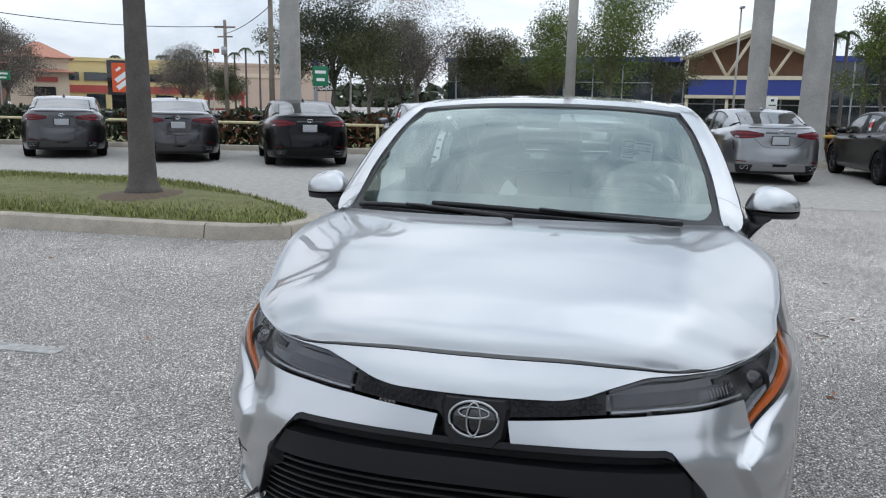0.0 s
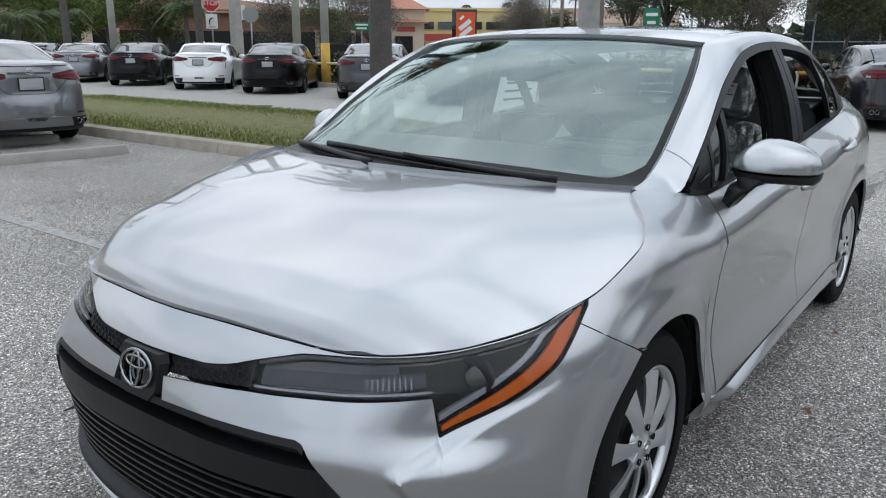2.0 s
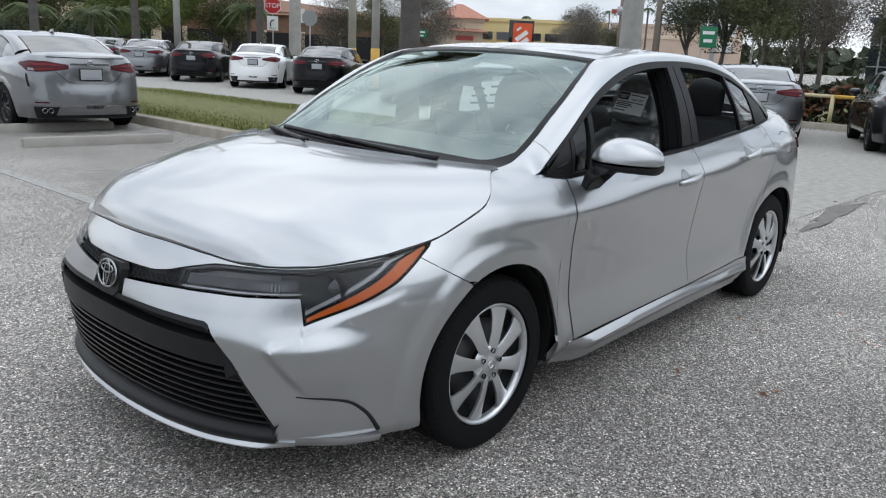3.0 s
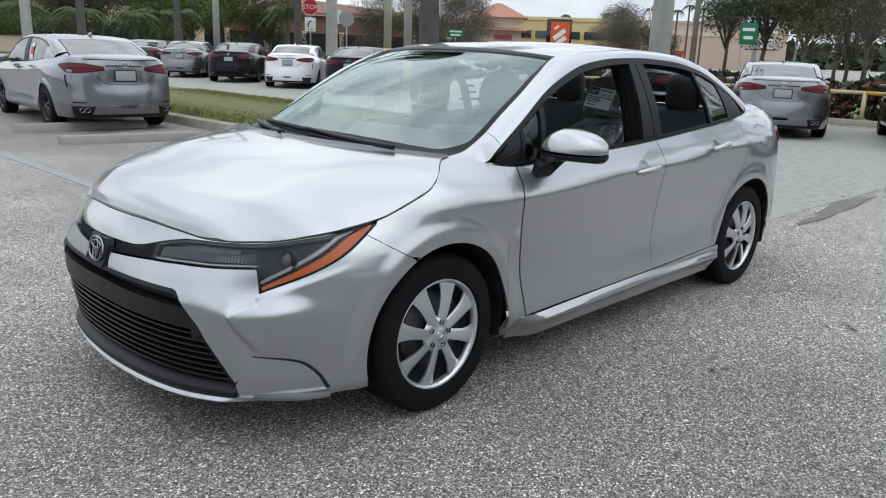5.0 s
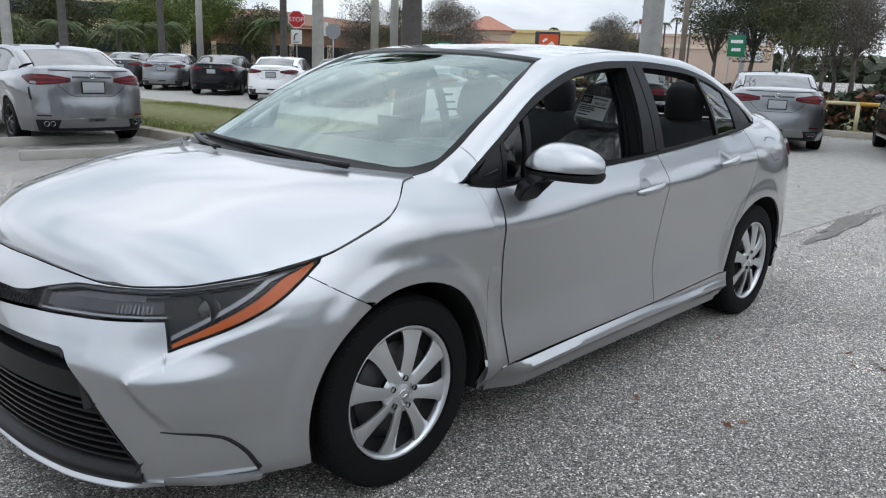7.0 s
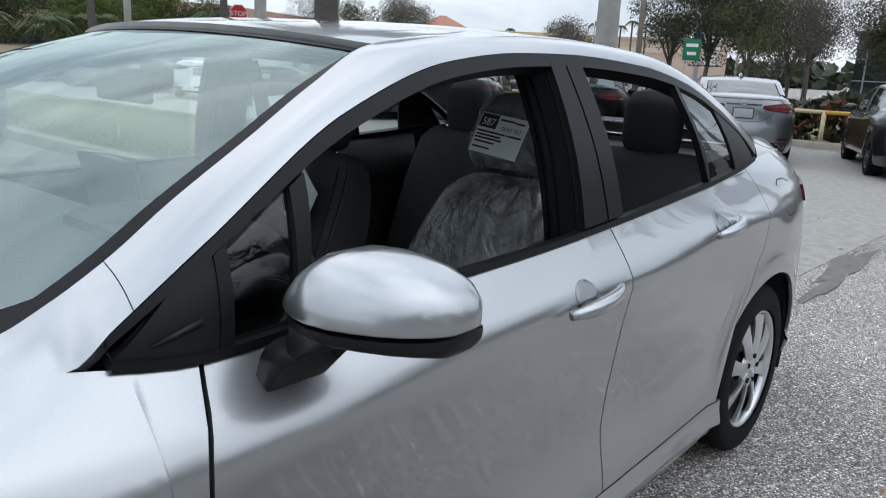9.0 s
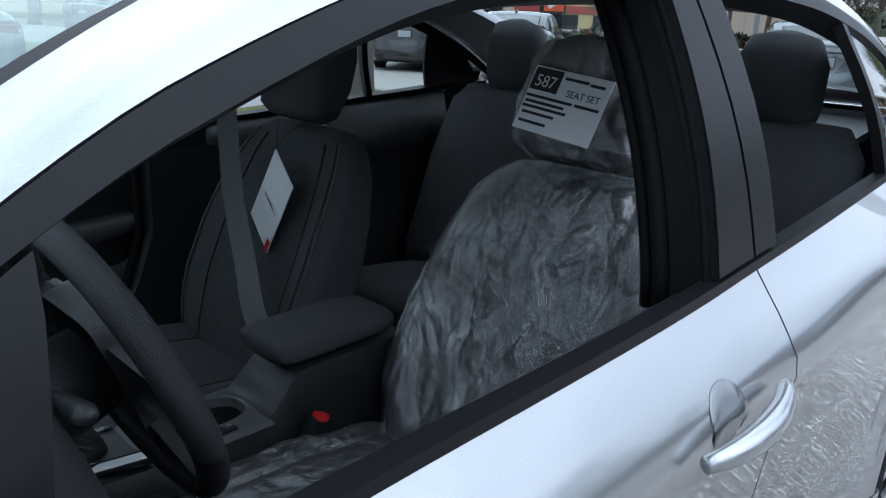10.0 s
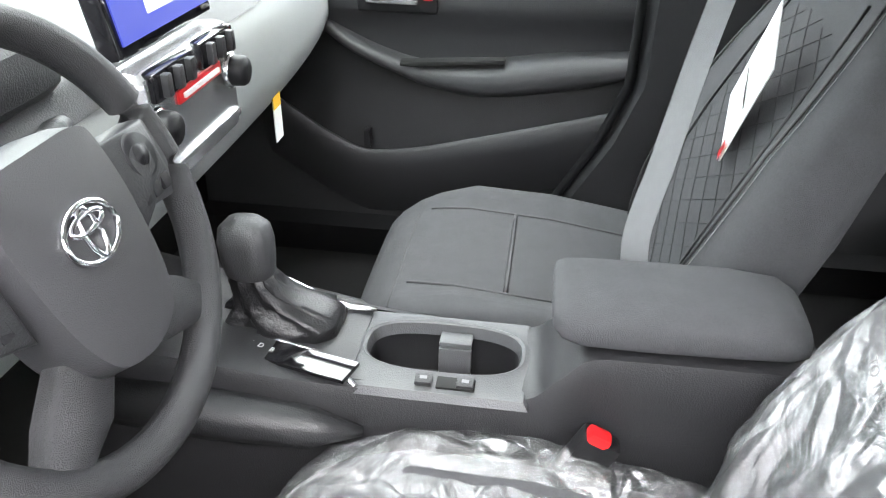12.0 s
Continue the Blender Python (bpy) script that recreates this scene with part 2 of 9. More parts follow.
# ---- car bodies ----
class Body:
    """The skin of a sedan: a plan outline, a profile at several stations, and the lines of the cabin."""

    def __init__(self, plan, profiles):
        self.k = np.arange(len(plan))
        p = np.array(plan)
        # mirrored ends keep the nose and the tail round
        ks = np.r_[-1, self.k, len(plan)]
        self.px = spline(ks, np.r_[p[1, 0], p[:, 0], p[-2, 0]])
        self.py = spline(ks, np.r_[-p[1, 1], p[:, 1], -p[-2, 1]])
        self.keys = np.array([q[0] for q in profiles], float)
        self.prof = [spline(*zip(*q[1])) for q in profiles]
        ss = np.linspace(0, len(plan) - 1, 2000)
        self._ss, self._xx, self._yy = ss, self.px(ss), self.py(ss)

    def sx(self, x):
        return np.interp(-np.asarray(x, float), -self._xx, self._ss)

    def sy(self, y):
        n = int(np.argmax(self._yy > 0.86 * self._yy.max()))
        return np.interp(np.asarray(y, float), self._yy[:n], self._ss[:n])

    def inset(self, s, z):
        s, z = np.broadcast_arrays(np.asarray(s, float), np.asarray(z, float))
        i = np.clip(np.searchsorted(self.keys, s, side="right") - 1, 0, len(self.keys) - 2)
        t = smooth01((s - self.keys[i]) / (self.keys[i + 1] - self.keys[i]))
        all_ = np.stack([f(z) for f in self.prof])
        a = np.take_along_axis(all_, i[None], 0)[0]
        b = np.take_along_axis(all_, i[None] + 1, 0)[0]
        return a * (1 - t) + b * t + self.dent(s, z)

    def dent(self, s, z):
        return 0.0 * s

    def F(self, s, z, off=0.0):
        s, z = np.broadcast_arrays(np.asarray(s, float), np.asarray(z, float))
        e = 0.02
        tx, ty = self.px(s + e) - self.px(s - e), self.py(s + e) - self.py(s - e)
        L = np.maximum(np.hypot(tx, ty), 1e-9)
        nx, ny = ty / L, -tx / L
        d = self.inset(s, z) - off
        return np.stack([self.px(s) - nx * d, self.py(s) - ny * d, z + 0 * s], -1)

    def N(self, s, z):
        e = 0.004
        a = self.F(s + e, z) - self.F(s - e, z)
        b = self.F(s, z + e) - self.F(s, z - e)
        n = np.cross(a, b)
        return n / np.maximum(np.linalg.norm(n, axis=-1, keepdims=True), 1e-9)

    def patch(self, s0, s1, zlo, zhi, nu=30, nv=14, us=None, off=0.0, rounds=24, lines=None):
        """Points of a panel between four border lines: s0(z), s1(z), zlo(s), zhi(s)."""
        fn = lambda g: g if callable(g) else (lambda q, g=g: g + 0 * q)
        s0, s1, zlo, zhi = map(fn, (s0, s1, zlo, zhi))
        u = (np.linspace(0, 1, nu) if us is None else us)[:, None]
        v = np.linspace(0, 1, nv)[None]
        z = 0.5 + 0 * u * v
        lines = lines or (lambda u, z: s0(z) + u * (s1(z) - s0(z)))
        s = lines(u, z)
        for _ in range(rounds):
            z = zlo(s) + v * (zhi(s) - zlo(s))
            s = 0.6 * s + 0.4 * lines(u, z)
        z = zlo(s) + v * (zhi(s) - zlo(s))
        return self.F(s, z, off(s, z) if callable(off) else off)

# ---- the silver sedan, body ----
PLAN = [(0.955, 0), (0.945, 0.20), (0.912, 0.40), (0.862, 0.54), (0.775, 0.67), (0.63, 0.785), (0.42, 0.865), (0.20, 0.90), (-0.10, 0.905), (-0.50, 0.897), (-1.50, 0.888), (-2.30, 0.888), (-2.70, 0.897),
        (-3.00, 0.88), (-3.30, 0.815), (-3.50, 0.71), (-3.63, 0.50), (-3.68, 0.25), (-3.69, 0)]
PROFILES = [
    (0, [(0.15, 0.10), (0.22, 0.035), (0.30, 0.015), (0.45, 0), (0.57, 0.012), (0.63, 0.03), (0.70, 0.055), (0.765, 0.105), (1.1, 0.4)]),
    (3, [(0.15, 0.10), (0.22, 0.04), (0.30, 0.02), (0.45, 0), (0.53, 0), (0.60, 0.03), (0.66, 0.065), (0.735, 0.115), (1.1, 0.42)]),
    (4.5, [(0.15, 0.09), (0.22, 0.03), (0.30, 0.015), (0.40, 0.008), (0.51, 0), (0.58, 0.045), (0.66, 0.07), (0.745, 0.115), (1.1, 0.42)]),
    (6, [(0.15, 0.06), (0.25, 0.005), (0.40, 0), (0.60, 0), (0.68, 0.02), (0.74, 0.055), (0.79, 0.10), (1.1, 0.45)]),
    (8, [(0.15, 0.09), (0.25, 0.05), (0.50, 0.015), (0.65, 0), (0.80, 0.006), (0.87, 0.034), (0.92, 0.088), (0.970, 0.185), (1.1, 0.45)]),
    (9, [(0.15, 0.10), (0.20, 0.075), (0.29, 0.0), (0.48, 0.024), (0.66, 0.012), (0.795, -0.010), (0.806, -0.0125), (0.818, -0.007), (0.86, 0.018), (0.935, 0.085), (1.1, 0.17)]),
    (10, [(0.15, 0.10), (0.22, 0.07), (0.30, -0.002), (0.48, 0.026), (0.66, 0.014), (0.838, -0.008), (0.850, -0.011), (0.862, -0.006), (0.90, 0.018), (0.98, 0.080), (1.1, 0.16)]),
    (11, [(0.15, 0.10), (0.22, 0.07), (0.30, 0.0), (0.50, 0.020), (0.70, 0.008), (0.888, -0.006), (0.900, -0.009), (0.912, -0.004), (0.95, 0.026), (1.02, 0.09), (1.2, 0.2)]),
    (12.5, [(0.15, 0.06), (0.30, 0.02), (0.60, 0), (0.80, 0.004), (0.93, 0.03), (1.00, 0.075), (1.08, 0.175), (1.2, 0.34)]),
    (15, [(0.2, 0.06), (0.40, 0), (0.60, 0.01), (0.80, 0.02), (0.95, 0.05), (1.06, 0.13), (1.2, 0.3)]),
    (18, [(0.2, 0.08), (0.40, 0), (0.60, 0.02), (0.75, 0.06), (0.90, 0.06), (1.04, 0.09), (1.2, 0.3)]),
]


class Sedan(Body):
    def dent(self, s, z):
        x = self.px(s)
        # the ledge that stands out below each headlamp
        left = 3.72 + np.clip((0.514 - z) / 0.134, -0.2, 1.2) * 0.62
        a = smooth01((s - left) / 0.26) * smooth01((6.2 - s) / 1.9)
        top = 0.514 + 0.070 * np.clip(s - 3.72, 0, 3)
        low = 0.36
        hollow = -0.021 * a * smooth01((top + 0.006 - z) / 0.019) * smooth01((z - low + 0.03) / 0.12)
        # the lips round the wheel openings stand out a little
        lip = 0.0
        for cx in (0.0, -2.70):
            r = np.hypot(x - cx, z - 0.312)
            lip = lip - 0.010 * smooth01((0.47 - r) / 0.06) * (z > 0.2)
        return hollow + lip


body = Sedan(PLAN, PROFILES)
sX, sY = body.sx, body.sy
S_IN, S_NOTCH, S_LOW, S_TIP = float(sY(0.335)), 4.42, 4.47, 6.62
S_GU, S_GL = float(sY(0.49)), 3.98
S_KINK = float(sY(0.58))
HOOD_X = -0.165
ztop = spline([0, 1, 2, S_KINK, 4.5, 5.5, S_TIP, sX(0.08), sX(HOOD_X), sX(-0.25), sX(-0.34), sX(-0.50), sX(-1.0), sX(-1.6), sX(-2.2), sX(-2.8), sX(-3.1), sX(-3.45), 18],
              [0.764, 0.761, 0.748, 0.733, 0.735, 0.757, 0.793, 0.868, 0.973, 0.962, 0.949, 0.931, 0.952, 0.978, 1.02, 1.068, 1.078, 1.065, 1.045])
z_lamp_top = spline([0, 1.0, 1.35, S_IN, 2.0, 2.4, S_KINK, 4.5, 5.5, S_TIP], [0.682, 0.681, 0.689, 0.705, 0.719, 0.728, 0.729, 0.731, 0.753, 0.791])
z_lamp_bot = lambda s: np.interp(s, [0, 0.36, 0.44, 1.0, S_IN, 2.4, S_NOTCH], [0.600, 0.603, 0.634, 0.641, 0.649, 0.653, 0.656])
z_lamp_out = spline([S_LOW, 5.2, 6.0, S_TIP], [0.578, 0.628, 0.71, 0.789])
z_gril_top = lambda s: np.interp(s, [0, 1.0, S_GU - 0.12, S_GU, S_GU + 0.10, 3.2, S_GL], [0.581, 0.581, 0.577, 0.570, 0.551, 0.47, 0.262])
z_gril_bot = spline([0, 1.5, 3.0, S_GL], [0.245, 0.247, 0.255, 0.264])
z_lip = spline([0, 2, 4, 6], [0.175, 0.178, 0.19, 0.205])
R_ARCH = 0.375


def arch_z(s, cx=0.0, low=0.2):
    x = body.px(s) - cx
    return np.where(np.abs(x) < R_ARCH, 0.312 + np.sqrt(np.maximum(R_ARCH ** 2 - x * x, 0)), low)


def arch_s(z):
    """Front border of the front wheel opening, then the slanted joint up to the lamp."""
    xa = np.sqrt(np.maximum(R_ARCH ** 2 - (z - 0.312) ** 2, 0))
    xs = np.where(z < 0.648, xa, 0.166 + (z - 0.648) * 1.75)
    return sX(xs)


def joint_s(z):
    return sX(np.where(z < 0.66, 0.166, 0.166 + (z - 0.648) * 1.75) - 0.006)


def door_front(z):
    return sX(np.interp(z, [0.2, 0.28, 0.33, 0.81, 0.935], [-0.52, -0.50, -0.488, -0.425, -0.475]))


def door_mid(z):
    return sX(np.interp(z, [0.2, 0.3, 0.6, 0.98], [-1.56, -1.56, -1.575, -1.605]))


def door_rear(z):
    return sX(np.interp(z, [0.24, 0.34, 0.50, 0.66, 0.80, 1.04], [-2.27, -2.30, -2.385, -2.47, -2.56, -2.60]))


sedan = thing("silver_sedan", "silver four-door sedan with open driver's window standing on grey asphalt", "car")
GAP = 0.010  # in stations: a few millimetres of open joint


def both(name, P, mat, rim=0.012, label=""):
    sheet(name, P, mat, sedan, label, rim=rim)
    sheet(name, P, mat, sedan, label, rim=rim, mirror=True)


def ring_front(name, s1, zlo, zhi, mat, off=0.0, nu=40, nv=10, rim=0.012, label=""):
    """A panel that crosses the car's middle line."""
    P = body.patch(0, s1, zlo, zhi, nu, nv, off=off)
    Q = P[::-1] * np.array([1, -1, 1])
    return sheet(name, np.concatenate([Q[:-1], P]), mat, sedan, label, rim=rim)


ring_front("bumper_top", S_TIP - 0.03, lambda s: z_lamp_top(s) + 0.001, lambda s: ztop(s) - 0.0010, SILVER, nu=60)
ring_front("upper_grille", S_IN, z_lamp_bot, z_lamp_top, PLASTIC, off=-0.014, rim=0.0, label="black honeycomb grille strip")
# honeycomb cells of the upper grille
for row in range(4):
    for col in range(10):
        s0 = 0.55 + col * 0.118 + (row % 2) * 0.06
        z0 = float(z_lamp_bot(s0)) + 0.009 + row * 0.0125
        if s0 > S_IN - 0.06 or z0 > float(z_lamp_top(s0)) - 0.008:
            continue
        for side in (1, -1):
            ring = [(s0 + 0.046 * math.cos(a), z0 + 0.0066 * math.sin(a)) for a in np.linspace(0, 2 * math.pi, 7)[:-1]]
            P = np.array([body.F(a, b, -0.008) for a, b in ring]) * np.array([1, side, 1])
            V, Fc = tube(P, 0.0018, 4, close=True)
            solid("grille_cell", V, Fc, PLASTIC, sedan)
# the wing ends at the side of the lower grille
s_wing = S_GL
P1 = body.patch(lambda z: 0.50 - (z - 0.575) * 0.9, s_wing, z_gril_top, lambda s: z_lamp_bot(s) - 0.003, 80, 34)
both("bumper_wing", P1, SILVER)


def corner_top(s):
    return np.where(s < S_NOTCH, z_lamp_bot(s) - 0.003, np.where(s < S_LOW, 0.650 + (s - S_NOTCH) / (S_LOW - S_NOTCH) * (0.575 - 0.650), z_lamp_out(s) - 0.003))


us = np.unique(np.r_[np.linspace(0, 1, 60), np.linspace(0.0, 0.30, 40)])
P = body.patch(s_wing, arch_s, z_lip, corner_top, us=us, nv=80, rounds=30)
both("bumper_corner", P, SILVER)
GRILLEBAR = plain("satin_grille_bar", (0.010, 0.010, 0.011), 0.30, spec=0.4)
# lower grille: hollow backed by a shade-black sheet, with horizontal bars, then the chin
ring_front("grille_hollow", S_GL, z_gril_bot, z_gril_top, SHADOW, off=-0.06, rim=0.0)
grille_end = lambda z: np.interp(z, [0.262, 0.47, 0.551, 0.572], [S_GL, 3.2, S_GU + 0.10, S_GU]) - 0.06
ring_front("grille_frame_top", S_GU + 0.02, lambda s: z_gril_top(s) - 0.016, z_gril_top, PLASTIC, off=-0.002, nv=4, rim=0.06)
ring_front("grille_brow", grille_end, lambda s: 0.462 - 0.004 * s, lambda s: 0.531 - 0.004 * s, PLASTIC, off=-0.006, nv=6, rim=0.05)
for i in range(8):
    zc = 0.442 - i * 0.0225
    f = lambda s, zc=zc: zc - 0.004 * s + 0 * s
    ring_front("grille_bar", grille_end, lambda s: f(s) - 0.0035, lambda s: f(s) + 0.0035, GRILLEBAR, off=-0.016, nv=3, rim=0.035)
P = body.patch(lambda z: np.interp(z, [0.26, 0.47, 0.56], [3.93, 3.18, 2.70]), lambda z: np.interp(z, [0.26, 0.47, 0.56, 0.575], [4.0, 3.22, 2.78, 2.5]), z_gril_bot, lambda s: z_gril_top(s), 4, 20, off=0.002)
both("grille_side", P, PLASTIC, rim=0.05)
ring_front("chin", S_GL, lambda s: z_lip(s) + 0.016, lambda s: z_gril_bot(s) + 0.034, PLASTIC, off=lambda s, z: 0.012 - 0.075 * smooth01((z - 0.222) / 0.065), nv=14, rim=0.0, label="matt black chin of the bumper")
ring_front("chin_lip", S_GL + 0.35, z_lip, lambda s: z_lip(s) + 0.020, SILVER, off=lambda s, z: 0.008 + (1 - 0.9 * smooth01((s - 3.5) / 0.8)) * (0.026 - 0.026 * smooth01((z - z_lip(s)) / 0.020)), nv=6)
# the slot with the dark edge ahead of the front wheel
for side in (1, -1):
    line = [(4.35, 0.368), (4.8, 0.36), (5.15, 0.345), (5.42, 0.30), (5.60, 0.235)]
    ss, zz = spline(range(5), [a for a, b in line])(np.linspace(0, 4, 24)), spline(range(5), [b for a, b in line])(np.linspace(0, 4, 24))
    V, Fc = tube(body.F(ss, zz, 0.0) * np.array([1, side, 1]), np.linspace(0.002, 0.008, 24), 6)
    solid("bumper_slot", V, Fc, SHADOW, sedan)
    P = body.patch(4.3, 5.62, lambda s: z_lip(s) - 0.004, lambda s: z_lip(s) + 0.035 - 0.012 * (s - 4.3), 14, 4, off=lambda s, z: 0.022 * smooth01((s - 4.3) / 1.0) * smooth01((0.25 - z) / 0.04))
    sheet("bumper_flick", P, SILVER, sedan, rim=0.015, mirror=side < 0)

# headlamps: lens, dark housing, lit bar, projector, amber edge
for side in (1, -1):
    mir = side < 0
    A = body.patch(S_IN + 0.02, S_NOTCH, lambda s: z_lamp_bot(s) + 0.001, lambda s: z_lamp_top(s) - 0.002, 26, 8, off=-0.002)
    B = body.patch(S_NOTCH, S_TIP - 0.02, lambda s: np.where(s < S_LOW, np.interp(s, [S_NOTCH, S_LOW], [0.652, 0.578]), z_lamp_out(s)) + 0.001, lambda s: z_lamp_top(s) - 0.002, 40, 12, off=-0.002)
    lamp = sheet("headlamp", A, LENS, sedan, "clear headlamp lens over a dark housing", mirror=mir)
    sheet("outer_lens", B, LENS, lamp, mirror=mir)
    lamp.visible_shadow = False
    A2 = body.patch(S_IN, S_NOTCH, lambda s: z_lamp_bot(s), lambda s: z_lamp_top(s), 26, 8, off=-0.035)
    B2 = body.patch(S_NOTCH, S_TIP, lambda s: np.where(s < S_LOW, np.interp(s, [S_NOTCH, S_LOW], [0.652, 0.578]), z_lamp_out(s)), lambda s: z_lamp_top(s), 40, 12, off=-0.045)
    sheet("housing", A2, GLOSSB, lamp, mirror=mir)
    sheet("outer_housing", B2, GLOSSB, lamp, mirror=mir)
    C = body.patch(S_IN + 0.1, S_NOTCH - 0.05, lambda s: z_lamp_bot(s) + 0.012, lambda s: z_lamp_bot(s) + 0.040, 30, 4, off=-0.018)
    sheet("light_bar", C, LAMPGREY, lamp, mirror=mir, rim=0.012)
    for q in range(9):
        s0 = S_NOTCH - 0.95 + q * 0.085
        D = body.patch(s0, s0 + 0.02, lambda s: z_lamp_bot(s) + 0.012, lambda s: z_lamp_bot(s) + 0.032, 2, 3, off=-0.016)
        sheet("light_rib", D, LAMPCLEAR, lamp, mirror=mir)
    C = body.patch(S_IN + 0.06, S_NOTCH + 0.02, lambda s: z_lamp_bot(s) + 0.004, lambda s: z_lamp_bot(s) + 0.0085, 30, 3, off=-0.008)
    sheet("lower_strip", C, LAMPCLEAR, lamp, mirror=mir, rim=0.008)
    C = body.patch(S_IN + 0.05, S_TIP - 0.25, lambda s: z_lamp_top(s) - 0.010, lambda s: z_lamp_top(s) - 0.004, 40, 3, off=-0.008)
    sheet("brow_strip", C, LAMPGREY, lamp, mirror=mir, rim=0.01)
    c = body.F(5.0, 0.672, -0.035) * np.array([1, side, 1])
    V, Fc = lathe([(0.0, 0.018), (0.018, 0.014), (0.028, 0.004), (0.034, 0.0), (0.036, -0.03)], 24, axis="x")
    solid("projector", V + c, Fc, GLOSSB, lamp)
    V, Fc = lathe([(0.034, 0.0), (0.046, 0.004), (0.048, -0.02)], 24, axis="x")
    solid("projector_ring", V + c, Fc, PLASTIC, lamp)
    E = body.patch(S_LOW + 0.05, S_TIP - 0.12, lambda s: z_lamp_out(s) + 0.004, lambda s: z_lamp_out(s) + np.minimum(0.013 + 0.024 * np.clip((s - S_LOW) / 1.4, 0, 1), 0.66 * (z_lamp_top(s) - z_lamp_out(s))), 34, 5, off=-0.006)
    sheet("amber_edge", E, AMBER, lamp, "amber side reflector", mirror=mir, rim=0.012)
    E = body.patch(S_LOW + 0.03, S_TIP - 0.5, lambda s: z_lamp_out(s) + np.minimum(0.022 + 0.030 * np.clip((s - S_LOW) / 1.4, 0, 1), 0.74 * (z_lamp_top(s) - z_lamp_out(s))), lambda s: z_lamp_out(s) + np.minimum(0.034 + 0.030 * np.clip((s - S_LOW) / 1.4, 0, 1), 0.86 * (z_lamp_top(s) - z_lamp_out(s))), 34, 3, off=-0.010)
    sheet("inner_blade", E, LAMPCLEAR, lamp, mirror=mir, rim=0.02)

# fenders, doors, sills, quarter panels
# the fender's columns stand upright over the wheel and lean to the slanted joints at both ends
arch_x = -R_ARCH * np.cos(np.linspace(0, 1.95, 30)) - np.r_[0.0, np.full(29, -1e-5)]
cols_x = np.r_[np.linspace(0.40, arch_x[-1], 8)[:-1], arch_x[::-1][:-1], -R_ARCH + 2e-5, -R_ARCH - 6e-4, np.linspace(-R_ARCH - 0.01, -0.45, 8)]
cols_s = sX(cols_x)
us = np.linspace(0, 1, len(cols_x))


def fender_lines(u, z):
    base = cols_s[:, None] + 0 * z
    n_f, n_r = 7, len(cols_x) - 9
    i = np.arange(len(cols_x))[:, None]
    s0, s1 = joint_s(z), door_front(z) - GAP / 2
    lead = s0 + (cols_s[n_f + 10] - s0) * np.clip(i / (n_f + 10), 0, 1)
    tail = cols_s[n_r] + (s1 - cols_s[n_r]) * np.clip((i - n_r) / (len(cols_x) - 1 - n_r), 0, 1)
    return np.where(i < n_f + 10, lead, np.where(i > n_r, tail, base))


both("front_fender", body.patch(joint_s, door_front, lambda s: arch_z(s, 0, 0.19), lambda s: np.where(s < S_TIP, z_lamp_out(s) - 0.003, ztop(s) - 0.0008), us=us, nv=22, rounds=30, lines=fender_lines), SILVER)
SILL = spline([sX(-0.35), sX(-0.6), sX(-1.5), sX(-2.3)], [0.285, 0.292, 0.305, 0.33])
both("front_door_skin", body.patch(lambda z: door_front(z) + GAP, lambda z: door_mid(z) - GAP / 4, SILL, lambda s: ztop(s) - 0.004, 40, 26), SILVER)
both("rear_door_skin", body.patch(lambda z: door_mid(z) + GAP / 4, lambda z: door_rear(z) - GAP / 2, lambda s: np.maximum(SILL(s), arch_z(s, -2.70, 0.2)), lambda s: ztop(s) - 0.004, 40, 26), SILVER)
both("sill", body.patch(sX(-0.47), sX(-2.32), 0.165, lambda s: SILL(s) - 0.006, 50, 10, off=lambda s, z: 0.058 * smooth01((0.300 - z) / 0.055) * smooth01((s - sX(-0.48)) / 0.22) * smooth01((sX(-2.35) - s) / 0.1)), SILVER)
us = np.unique(np.r_[np.linspace(0, 1, 44), np.linspace(0.0, 0.2, 16), np.linspace(0.42, 0.52, 12)])
both("quarter_panel", body.patch(lambda z: door_rear(z) + GAP / 2, 15.3, lambda s: arch_z(s, -2.70, 0.22), lambda s: ztop(s) - 0.002, us=us, nv=24, rounds=20), SILVER)
P = body.patch(15.3, 18, 0.22, lambda s: ztop(s) - 0.002, 20, 16)
sheet("rear_end", np.concatenate([P, (P[::-1] * np.array([1, -1, 1]))[1:]]), SILVER, sedan, rim=0.01)
both("tail_lamp", body.patch(13.7, 16.6, lambda s: 0.865 + 0.03 * np.clip(14.4 - s, 0, 1), lambda s: 0.965 - 0.02 * np.clip(14.4 - s, 0, 1), 26, 6, off=0.008), REDLENS, label="red tail lamp lens")
# joints between bumper and fender
both("dark_inner_shell", body.patch(S_GL, 17.5, lambda s: np.maximum(np.maximum(0.2 + 0 * s, arch_z(s, 0, 0.2)), arch_z(s, -2.70, 0.2)), lambda s: ztop(s) - 0.03, 120, 12, off=-0.03), SHADOW, rim=0.0)

# hood
n_side, n_mid = 48, 61
side_s = np.linspace(S_KINK, sX(HOOD_X), n_side)
side_l = body.F(side_s, ztop(side_s) + 0.0005, -0.001)
front_s = np.linspace(-S_KINK, S_KINK, n_mid)
front = body.F(np.abs(front_s), ztop(np.abs(front_s)) + 0.0008, -0.0005) * np.stack([np.ones(n_mid), np.sign(front_s) + (front_s == 0), np.ones(n_mid)], 1)
